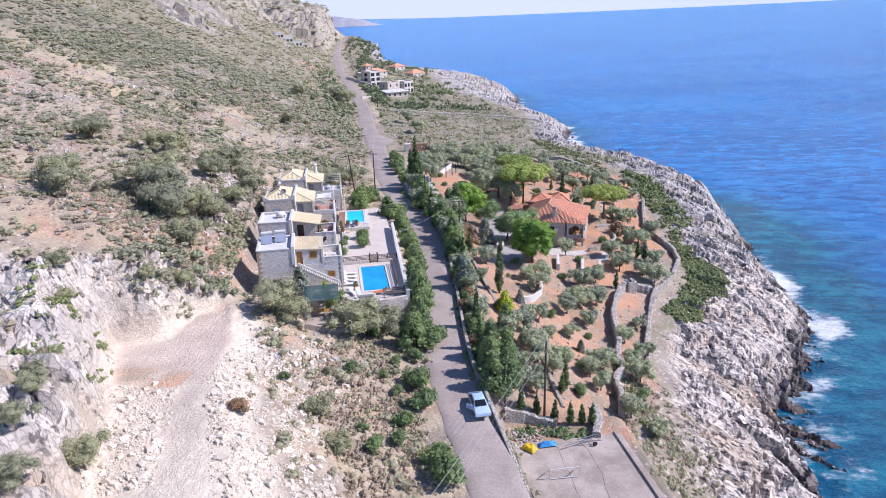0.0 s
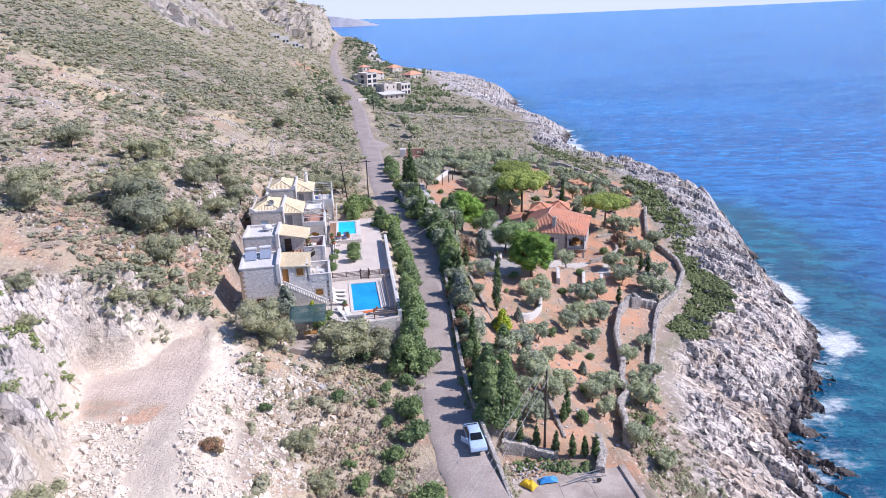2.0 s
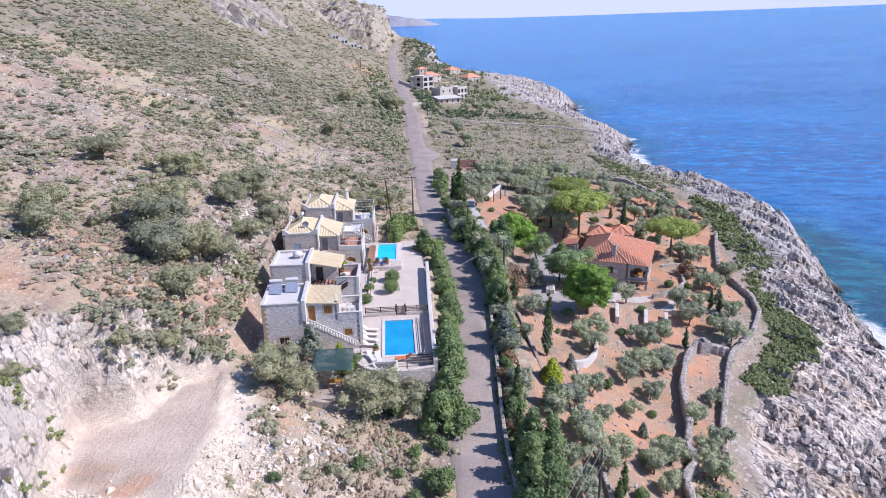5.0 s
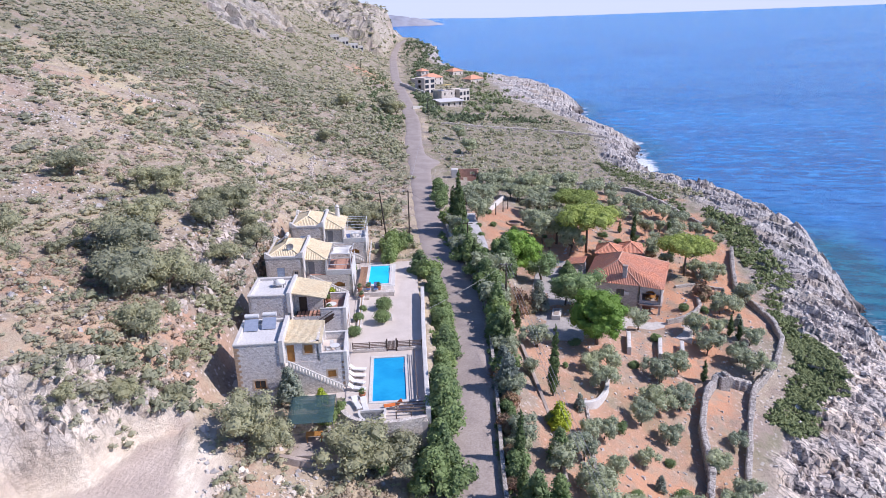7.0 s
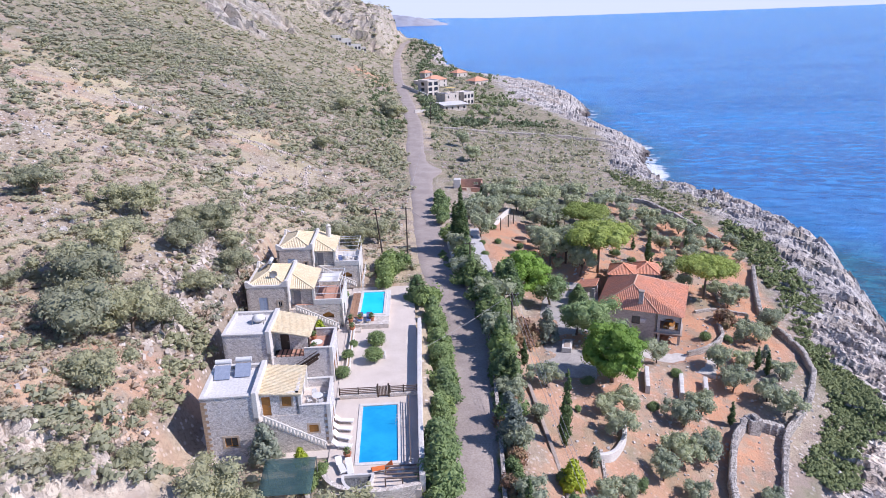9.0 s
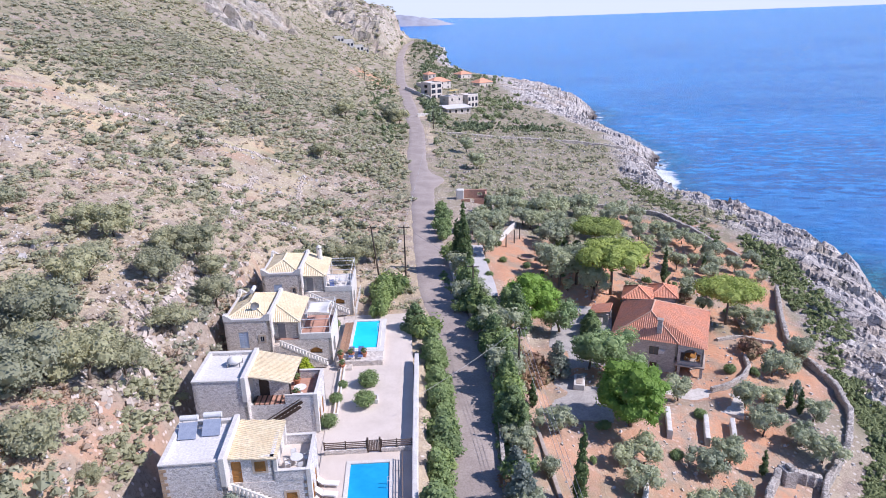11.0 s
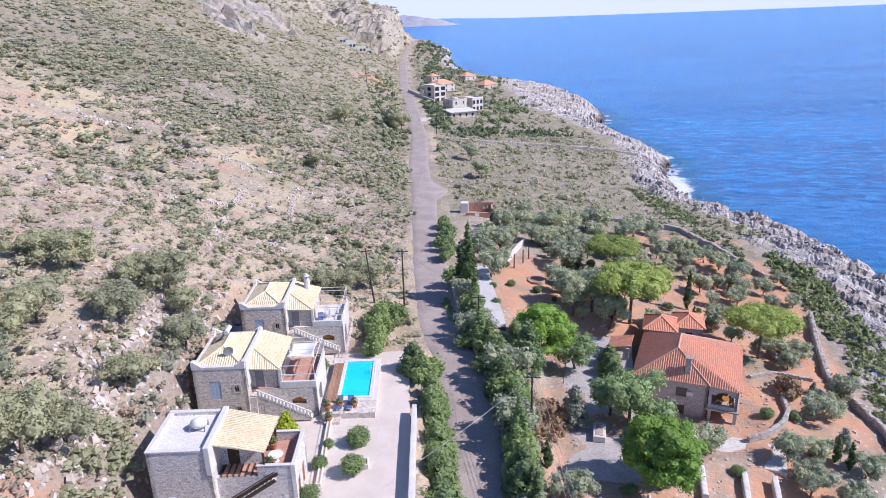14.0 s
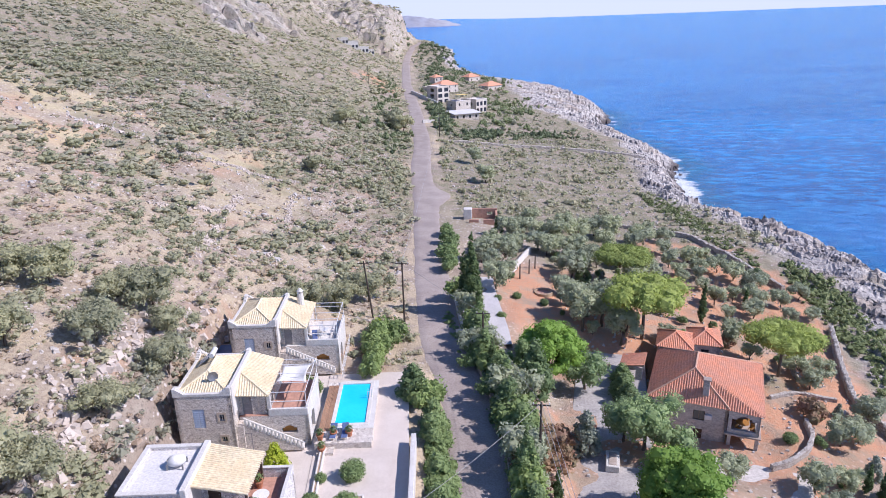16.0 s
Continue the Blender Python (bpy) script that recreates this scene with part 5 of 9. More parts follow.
# larger single bushes on the slope and on the coastal flat
x, y = strewn(360, -78, -6, 62, 150, hill_keep)
scrub("wild_bushes", x, y, rng.uniform(0.7, 1.5, len(x)), M_WILD, 100, 0.1, "large rounded wild bushes dotting the slope", 19, 0.8)
x, y = strewn(760, -125, -24, 150, 300, hill_keep)
scrub("wild_bushes", x, y, rng.uniform(1.3, 2.5, len(x)), M_WILD, 50, 0.14, "large grey-green bushes high on the slope", 20, 0.7, 5)
x, y = strewn(420, -50, 60, 200, 330, flat_keep)
scrub("wild_bushes", x, y, rng.uniform(0.9, 1.8, len(x)), M_WILD, 60, 0.13, "rounded bushes on the coastal flat", 21, 0.8)


# ---- stones ----
def stones(name, xs, ys, sizes, mat, label, seed, sink=0.25, flat=0.7):
    r = np.random.default_rng(seed)
    base = np.array([(x_, y_, z_) for z_ in (-1, 1) for y_ in (-1, 1) for x_ in (-1, 1)], float)
    quad = np.array([(0, 2, 3, 1), (4, 5, 7, 6), (0, 1, 5, 4), (2, 6, 7, 3), (0, 4, 6, 2), (1, 3, 7, 5)])
    zs = height(xs, ys)
    vs, fs = [], []
    for i in range(len(xs)):
        b = base * r.uniform(0.55, 1.1, (8, 3)) * np.array([r.uniform(0.6, 1.5), r.uniform(0.6, 1.1), flat]) * sizes[i] * 0.5
        b[4:, :2] *= r.uniform(0.5, 0.9)
        a, c = r.random() * math.tau, r.normal() * 0.35
        R = np.array([[math.cos(a), -math.sin(a), 0], [math.sin(a), math.cos(a), 0], [0, 0, 1]]) @ np.array([[math.cos(c), 0, math.sin(c)], [0, 1, 0], [-math.sin(c), 0, math.cos(c)]])
        vs.append(b @ R.T + np.array([xs[i], ys[i], zs[i] + (0.4 - sink) * sizes[i] * flat]))
        fs.append(quad + 8 * i)
    return mesh_object(name, np.concatenate(vs), np.concatenate(fs), mat, label=label, kind="stuff", category="stones")


def rock_material(name, c1, c2, c3):
    m, nt, p = start(name, 0.9, 0, 0.15)
    geo = nt.nodes.new("ShaderNodeNewGeometry")
    n = noise_tex(nt, coords(nt), 1.6, 5, 0.65)
    col = mixc(nt, geo.outputs["Random Per Island"], c1, c2)
    col = mixc(nt, ramp(nt, n, 0.5, 0.7), col, c3)
    nt.links.new(col, p.inputs["Base Color"])
    bump(nt, p, n, 0.3, 0.04)
    return m


M_RUBBLE = rock_material("quarry_rubble", (0.77, 0.69, 0.585), (0.57, 0.495, 0.41), (0.44, 0.375, 0.305))
M_LEDGE = rock_material("tan_limestone", (0.60, 0.52, 0.46), (0.48, 0.42, 0.375), (0.40, 0.34, 0.30))
M_SHOREBLOCK = rock_material("shore_limestone", (0.70, 0.645, 0.60), (0.54, 0.50, 0.47), (0.40, 0.37, 0.355))
M_BOULDER = rock_material("grey_limestone", (0.45, 0.42, 0.40), (0.59, 0.545, 0.51), (0.34, 0.32, 0.31))


def strewn_in(n, cx, cy, hx, hy, deg, r):
    u, v = r.uniform(-hx, hx, n), r.uniform(-hy, hy, n)
    c, s = math.cos(radians(deg)), math.sin(radians(deg))
    return cx + u * c - v * s, cy + u * s + v * c


r = np.random.default_rng(77)
x1, y1 = strewn_in(8600, -29.4, 48.0, 3.6, 9.0, 14, r)
x2, y2 = strewn_in(6400, -18.6, 53, 5.0, 13.5, 20, r)
x3, y3 = strewn_in(2000, -17, 65, 4.5, 7, 25, r)
x4, y4 = strewn_in(120, -36.0, 60, 1.2, 6, 6, r)
xs, ys = np.concatenate([x1, x2, x3, x4]), np.concatenate([y1, y2, y3, y4])
keep_ = fbm(xs / 2.5, ys / 2.5, 161) + 0.25 * r.normal(size=len(xs)) > -0.12
keep_ &= (outside(xs, ys, QUARRY_PAD) > 0.4) | (r.random(len(xs)) < 0.01)
keep_ &= (xs > -26) | (outside(xs, ys, QUARRY) < 0.5 + 0.4 * r.random(len(xs)))
xs, ys = xs[keep_], ys[keep_]
stones("quarry_rubble", xs, ys, r.uniform(0.1, 0.32, len(xs)) * (1 + 1.8 * (r.random(len(xs)) > 0.94)), M_RUBBLE, "heaps of freshly broken white limestone", 78, 0.25, 0.6)
xs, ys = strewn(13000, -110, -8, 60, 260, lambda a, b: (road_x(b) - a > 5) & (outside(a, b, QUARRY) > 1.5) & (box_mask(a, b, -21, 103, 13, 24, 9.5, 0.5) < 0.5) & (fbm(a / 16, (b - 0.3 * a) / 5, 151) > 0.1))
stones("hillside_stones", xs, ys, r.uniform(0.15, 0.6, len(xs)) * (1 + 1.2 * (r.random(len(xs)) > 0.96)), M_BOULDER, "weathered grey stones scattered over the slope", 79)
xs, ys = strewn(2600, -45, 60, 196, 330, lambda a, b: (a - road_x(b) > 7) & (a < shore_x(b) - 8))
stones("flat_stones", xs, ys, r.uniform(0.2, 0.7, len(xs)), M_BOULDER, "grey stones littering the coastal flat", 80)
xs, ys = strewn(2200, 22, 90, 48, 150, lambda a, b: (rockiness(a, b, (a - road_x(b) - 2.9) / (shore_x(b) - road_x(b) - 2.9)) > 0.5) & (a < shore_x(b) + 1.0))
stones("shore_blocks", xs, ys, r.uniform(0.2, 0.65, len(xs)) * (1 + 0.7 * (r.random(len(xs)) > 0.95)), M_SHOREBLOCK, "angular grey limestone blocks along the shore", 81, 0.3, 0.6)
xs, ys = strewn(1500, 5, 42, 66, 200, lambda a, b: (a - road_x(b) > 4) & (rockiness(a, b, (a - road_x(b) - 2.9) / (shore_x(b) - road_x(b) - 2.9)) < 0.2))
stones("field_stones", xs, ys, r.uniform(0.15, 0.5, len(xs)), M_BOULDER, "loose stones on the grove's dry soil", 82)


# brush crowding the backs of the villas
patch(70, -33.5, 92, 1.6, 9, 9.5, 0.7, 1.5, 431, M_WILD, "grey-green brush behind the villa wall")
patch(80, -36.5, 112, 2.2, 13, 9.5, 0.6, 1.4, 433, M_SCRUB, "grey-green brush behind the villas")
patch(60, -35.5, 108, 3.5, 16, 9.5, 0.5, 1.2, 435, M_SCRUB_DRY, "withered brush behind the villas")
patch(40, -33, 76, 5, 3.5, 20, 0.8, 1.8, 437, M_WILD, "bushes on the edge above the quarry")
patch(60, -41, 48, 5.5, 11, 8, 0.3, 0.8, 439, M_WILD, "green bushes rooted in the quarry cliff")
patch(36, -14, 62, 5, 8, 20, 0.4, 0.9, 441, M_SCRUB_DRY, "dry brush on the rubble slope")

for i, (x, y, s) in enumerate(((-35.3, 46.3, 0.35), (-33.4, 43.4, 0.5), (-40.3, 60.2, 0.4), (-33.1, 39.9, 0.5), (-42.4, 63.8, 0.5), (-33.0, 72.8, 0.55), (-30.9, 35.6, 0.6), (-35.6, 68.4, 0.4))):
    plant(wild[i % 2], x, y, s)

patch(60, -43, 92, 7, 14, 10, 0.5, 1.2, 455, M_SCRUB, "grey-green thicket on the slope beside the villas")
patch(170, -46, 90, 11, 16, 10, 0.4, 1.1, 457, M_MAUVE, "mauve-grey withered brush beside the villas", leaves=50)
patch(16, -33, 79, 4, 6, 10, 0.6, 1.2, 459, M_WILD, "wild bushes between the quarry and the villa wall")
patch(210, -40, 81, 9, 9, 10, 0.4, 1.0, 451, M_SCRUB_DRY, "dry brown brush above the quarry")
patch(60, -41, 80, 9, 9, 10, 0.4, 1.1, 453, M_SCRUB, "grey-green scrub above the quarry")

# ---- low terrace walls and stone bands on the hillside ----
def stone_line(label, pts, width, n, lo, hi, seed, mat=None):
    r_ = np.random.default_rng(seed)
    p = np.array(pts, float)
    f = r_.random(n) * (len(p) - 1)
    i = np.minimum(f.astype(int), len(p) - 2)
    q = p[i] + (p[i + 1] - p[i]) * (f - i)[:, None] + r_.normal(size=(n, 2)) * width
    q[:, 1] += fbm(q[:, 0] / 6, q[:, 1] / 6, seed) * 1.5
    return stones("terrace_stones", q[:, 0], q[:, 1], r_.uniform(lo, hi, n), mat or M_LEDGE, label, seed + 1, 0.1, 0.8)


stone_line("collapsed dry-stone terrace wall across the slope", [(-92, 181), (-82, 185), (-66, 188.5), (-60, 190), (-52, 196)], 0.35, 420, 0.3, 0.75, 501)
stone_line("tumbled stone terrace edge above the villas", [(-47, 140), (-50, 150), (-53, 161), (-57, 178)], 0.45, 380, 0.25, 0.7, 503)
stone_line("low stone bank on the dry slope", [(-62, 156), (-58, 160), (-55, 164)], 0.4, 160, 0.25, 0.7, 505)
stone_line("stony terrace edge below the mountain", [(-40, 150), (-43, 162), (-47, 176), (-50, 188)], 0.5, 260, 0.2, 0.6, 507)
stone_line("band of pale stones beside the villas", [(-36, 96), (-40, 104), (-39, 113), (-44, 124)], 1.6, 260, 0.25, 0.8, 509)
stone_line("pale rock ledge behind the villas", [(-35.5, 88), (-37.5, 98), (-39.5, 108), (-37.5, 118), (-38, 128)], 1.0, 130, 0.4, 1.1, 511, M_LEDGE)


# ---- dry-stone and garden walls ----
def resample(pts, stepm):
    pts = np.array(pts, float)
    d = np.r_[0, np.cumsum(np.hypot(*np.diff(pts, axis=0).T))]
    s = np.arange(0, d[-1], stepm)
    k = 5
    x, y = np.interp(s, d, pts[:, 0]), np.interp(s, d, pts[:, 1])
    if len(s) > 12:
        ker = np.ones(k) / k
        x[2:-2], y[2:-2] = np.convolve(x, ker, "valid"), np.convolve(y, ker, "valid")
    return x, y


def wall_run(name, pts, tall, thick, mat, label, rough=0.06, cap=None, deep=0.8, z0=None, stepm=0.6, kind="structure"):
    """A wall that follows the ground; its top is uneven by rough."""
    x, y = resample(pts, stepm)
    n = len(x)
    tx, ty = np.gradient(x), np.gradient(y)
    L = np.hypot(tx, ty)
    nx, ny = -ty / L, tx / L
    zg = height(x, y, False) if z0 is None else np.full(n, z0)
    ker = np.ones(7) / 7
    zg = np.convolve(np.pad(zg, 3, mode="edge"), ker, "valid")
    r = np.random.default_rng(len(name) + n)
    top = zg + tall + r.normal(size=n) * rough
    rings = []
    for k in range(n):
        w = thick / 2 * (1 + r.normal() * rough * 1.2)
        rings.append([(x[k] + nx[k] * w * 1.12, y[k] + ny[k] * w * 1.12, zg[k] - deep), (x[k] + nx[k] * w, y[k] + ny[k] * w, top[k] - rough), (x[k] + nx[k] * w * 0.6, y[k] + ny[k] * w * 0.6, top[k]), (x[k] - nx[k] * w * 0.6, y[k] - ny[k] * w * 0.6, top[k] + r.normal() * rough * 0.5), (x[k] - nx[k] * w, y[k] - ny[k] * w, top[k] - rough), (x[k] - nx[k] * w * 1.12, y[k] - ny[k] * w * 1.12, zg[k] - deep)])
    faces = [tuple(6 * k + a for a in (i, i + 1)) + tuple(6 * (k + 1) + a for a in (i + 1, i)) for k in range(n - 1) for i in range(5)]
    faces += [tuple(range(6)), tuple(6 * (n - 1) + i for i in range(5, -1, -1))]
    return mesh_object(name, np.array(rings).reshape(-1, 3), faces, mat, label=label, kind=kind, category="wall")


WALL_A = [(21.0, 71.5), (21.8, 75.3), (21.7, 78.9), (23.9, 82.0), (23.6, 85.4), (24.8, 89.3), (25.1, 92.7), (25.6, 97.5), (28.0, 105.3), (30.3, 109.1)]
WALL_B = [(28.4, 86.0), (29.6, 91.5), (31.4, 96.8), (32.9, 101.7), (35.8, 109.7), (39.0, 114.0), (41.9, 118.2), (45.2, 125.6), (46.0, 131.8), (44.3, 136.6), (42.6, 140), (43.0, 144), (44.4, 150), (46.4, 158), (47.7, 163)]
wall_run("wall_terrace", WALL_A, 1.5, 0.75, M_STONE_DRY, "thick pale dry-stone wall curving through the olive grove", 0.1, stepm=0.45)
wall_run("wall_shore", WALL_B, 1.05, 0.7, M_STONE_DRY, "thick pale dry-stone wall above the rocks", 0.1, stepm=0.45)
wall_run("wall_cross", [(30.3, 109.4), (32.6, 110.3), (35.6, 110.2)], 1.1, 0.9, M_STONE_DRY, "short cross wall of pale dry stone", 0.09, stepm=0.45)
wall_run("wall_far", [(13.0, 202.9), (19.1, 202.5), (26.2, 201.2), (32.9, 199.2), (35.9, 192.3), (39.1, 187.2), (41.6, 181.3), (44.4, 175.0)], 1.0, 0.7, M_STONE_DRY, "low dry-stone boundary wall of the olive grove", 0.08)
wall_run("wall_yard", [(5.6, 65.6), (8.2, 66.0), (12.0, 65.2)], 0.9, 0.8, M_STONE_DRY, "low white-topped stone wall above the yard", 0.08, stepm=0.45)
wall_run("wall_yard_end", [(17.4, 70.6), (16.9, 66), (15.9, 62.6)], 0.9, 0.9, M_STONE_DRY, "stone wall running down to the yard", 0.08, stepm=0.45)
wall_run("wall_grove", [(2.9, 105.6), (4.5, 98.6), (5.9, 92.3), (6.9, 87.3), (7.6, 80)], 0.5, 0.4, M_CONCRETE, "low plastered terrace wall in the grove", 0.02)
wall_run("wall_grove_low", [(11.0, 96.8), (11.0, 90.6), (10.9, 83.1), (12.2, 74), (13.0, 68)], 0.5, 0.4, M_STONE_DRY, "low stone edging between terraces", 0.04)
wall_run("wall_curved", [(10.4, 95.2), (11.6, 95.6), (12.9, 97.2), (14.0, 99.8), (14.6, 103.6)], 1.0, 0.5, M_WHITE, "curved whitewashed retaining wall", 0.03, stepm=0.4)
wall_run("wall_round_terrace", [(26.6, 124.4), (29.1, 125.6), (31.8, 128.2), (33.6, 131.5), (34.0, 135.0)], 0.9, 0.5, M_STONE_DRY, "curved stone parapet round the house terrace", 0.04, stepm=0.4)
wall_run("wall_village", [(-30, 287), (-19.1, 290.5), (0.5, 299.5), (23.1, 305.5), (44, 309)], 1.0, 1.0, M_STONE_DRY, "long low dry-stone wall across the coastal flat", 0.1, stepm=1.5)
wall_run("wall_garden_arc", [(-3.9, 164.0), (-3.0, 169), (-1.9, 174), (-0.6, 178.5)], 1.2, 0.45, M_WHITE, "curved cream garden wall", 0.03)
for i, (xa, ya, xb, yb) in enumerate(((18.6, 111.5, 19.2, 116.5), (23.2, 112.2, 24.0, 117.0), (26.6, 113.0, 27.4, 117.6))):
    wall_run("wall_court", [(xa, ya), (xb, yb)], 1.1, 0.55, M_WHITE, "short whitewashed stone wall below the house", 0.03, stepm=0.4)
wall_run("wall_bed_cross", [(31.1, 139.5), (35.1, 141.6), (40.3, 141.3)], 0.5, 0.5, M_STONE_DRY, "low stone edging across the red earth", 0.04, stepm=0.4)
wall_run("wall_bed_side", [(37.0, 152.7), (36.9, 149), (36.6, 145.0)], 0.5, 0.4, M_STONE_DRY, "low stone edging beside the bent pine", 0.04, stepm=0.4)
# roadside walls
yy = np.arange(48, 136, 3.0)
wall_run("wall_road", [(road_x(v) + 3.15, v) for v in yy], 0.75, 0.4, M_STONE_DRY, "low stone wall along the sea side of the road", 0.015, stepm=1.0, deep=2.2)
yy = np.arange(136, 158, 3.0)
wall_run("wall_road_bend", [(road_x(v) + 3.2, v) for v in yy], 0.8, 0.35, M_WHITE, "low white wall at the garden entrance", 0.015, stepm=1.0, deep=2)
tower = bmesh.new()
add_box(tower, -0.9, 0.9, -0.8, 0.8, -1.2, 2.1, 0.12, pose(31.3, 109.2, ground_at(31.3, 109.2), 0, 0, 20))
add_box(tower, -0.35, 0.4, -0.8, 0.3, 2.1, 2.5, 0.1, pose(31.3, 109.2, ground_at(31.3, 109.2), 0, 0, 20))
tagged(part("stone_pier", tower, M_STONE_DRY), "squat dry-stone pier at the end of the wall", "pier")


# ---- building helpers ----
def frame_of(p0, p1):
    """Local axes of a wall from p0 to p1: along, inward (to the left of the way), up."""
    a = Vector((p1[0] - p0[0], p1[1] - p0[1], 0))
    L = a.length
    a.normalize()
    n = Vector((-a.y, a.x, 0))
    m = Matrix(((a.x, n.x, 0, p0[0]), (a.y, n.y, 0, p0[1]), (0, 0, 1, 0), (0, 0, 0, 1)))
    return m, L


def add_wall(bm, p0, p1, z0, z1, thick=0.35, holes=()):
    """A wall with rectangular openings (s0, s1, za, zb) that go through it."""
    m, L = frame_of(p0, p1)
    xs = sorted({0, L, *(h[0] for h in holes), *(h[1] for h in holes)})
    zs = sorted({z0, z1, *(h[2] for h in holes), *(h[3] for h in holes)})
    for xa, xb in zip(xs, xs[1:]):
        run = None
        for za, zb in zip(zs, zs[1:]):
            inside = any(h[0] <= (xa + xb) / 2 <= h[1] and h[2] <= (za + zb) / 2 <= h[3] for h in holes)
            if inside:
                if run:
                    add_box(bm, xa, xb, 0, thick, run[0], run[1], 0, m)
                run = None
            else:
                run = (run[0], zb) if run else (za, zb)
        if run:
            add_box(bm, xa, xb, 0, thick, run[0], run[1], 0, m)
    return bm


def add_window(parent, p0, p1, hole, frame_mat, shutters=None, pane_mat=None, name="window", lintel=True):
    """Frame, mullion and panes set into an opening; shutters: (material, open or shut)."""
    m, L = frame_of(p0, p1)
    s0, s1, za, zb = hole
    bm = bmesh.new()
    b = 0.07
    for q in ((s0, s0 + b, za, zb), (s1 - b, s1, za, zb), (s0 + b, s1 - b, za, za + b), (s0 + b, s1 - b, zb - b, zb), ((s0 + s1) / 2 - 0.03, (s0 + s1) / 2 + 0.03, za + b, zb - b)):
        add_box(bm, q[0], q[1], 0.10, 0.17, q[2], q[3], 0, m)
    w = part(name, bm, frame_mat, parent)
    part("pane", box(s0 + b, s1 - b, 0.13, 0.145, za + b, zb - b, 0, m), pane_mat or M_GLASS, w, "dark window glass")
    if lintel:
        bm = bmesh.new()
        for q in ((s0 - 0.18, s1 + 0.18, zb, zb + 0.2), (s0 - 0.18, s1 + 0.18, za - 0.14, za), (s0 - 0.18, s0, za, zb), (s1, s1 + 0.18, za, zb)):
            add_box(bm, q[0], q[1], -0.025, 0.09, q[2], q[3], 0, m)
        part("surround", bm, M_SURROUND, w, "dressed pale stone surround")
    if shutters:
        half = (s1 - s0) / 2
        if shutters[1] == "open":
            spans = ((s0 - half, s0), (s1, s1 + half))
        else:
            spans = ((s0 + 0.02, s0 + half - 0.01), (s0 + half + 0.01, s1 - 0.02))
        for a, c in spans:
            bm = bmesh.new()
            add_box(bm, a, c, -0.06 if shutters[1] == "open" else 0.04, -0.02 if shutters[1] == "open" else 0.08, za, zb, 0.01, m)
            for k in range(9):
                zz = za + (zb - za) * (k + 0.5) / 9
                add_box(bm, a + 0.06, c - 0.06, -0.075 if shutters[1] == "open" else 0.025, -0.06 if shutters[1] == "open" else 0.04, zz - 0.03, zz + 0.03, 0, m)
            part("shutter", bm, shutters[0], w)
    return w


def add_door(parent, p0, p1, hole, mat):
    m, L = frame_of(p0, p1)
    s0, s1, za, zb = hole
    bm = box(s0 + 0.06, s1 - 0.06, 0.1, 0.16, za, zb - 0.06, 0.01, m)
    for k in range(3):
        c = za + (zb - za) * (0.2 + 0.3 * k)
        add_box(bm, s0 + 0.18, s1 - 0.18, 0.08, 0.1, c - 0.22, c + 0.22, 0.0, m)
    d = part("door", bm, mat, parent)
    bm = bmesh.new()
    for q in ((s0, s0 + 0.06, za, zb), (s1 - 0.06, s1, za, zb), (s0 + 0.06, s1 - 0.06, zb - 0.06, zb)):
        add_box(bm, q[0], q[1], 0.06, 0.2, q[2], q[3], 0, m)
    part("door_frame", bm, mat, d)
    part("handle", box(s1 - 0.2, s1 - 0.1, 0.03, 0.08, za + 1.0, za + 1.05, 0.01, m), M_GREYMETAL, d, "metal door handle")
    return d


def glass_material():
    m, nt, p = start("window_glass", 0.06, 0, 0.6)
    p.inputs["Base Color"].default_value = (0.03, 0.035, 0.045, 1)
    return m


M_GLASS = glass_material()
M_SURROUND = plain("dressed_stone", (0.58, 0.46, 0.35), (0.66, 0.56, 0.46), 1.5, 0.85)
M_SHUTTER_BLUE = plain("pale_blue_paint", (0.52, 0.62, 0.78), (0.46, 0.56, 0.72), 2, 0.6)
M_DOOR_GREY = plain("grey_paint", (0.36, 0.35, 0.36), (0.30, 0.29, 0.30), 2, 0.6)


def clip_span(poly2, e):
    """Where the line at offset e crosses a convex polygon: its span."""
    hits = []
    for (ax, ay), (bx, by) in zip(poly2, poly2[1:] + poly2[:1]):
        if (ax - e) * (bx - e) < 0:
            t = (e - ax) / (bx - ax)
            hits.append(ay + t * (by - ay))
    return (min(hits), max(hits)) if len(hits) >= 2 else None


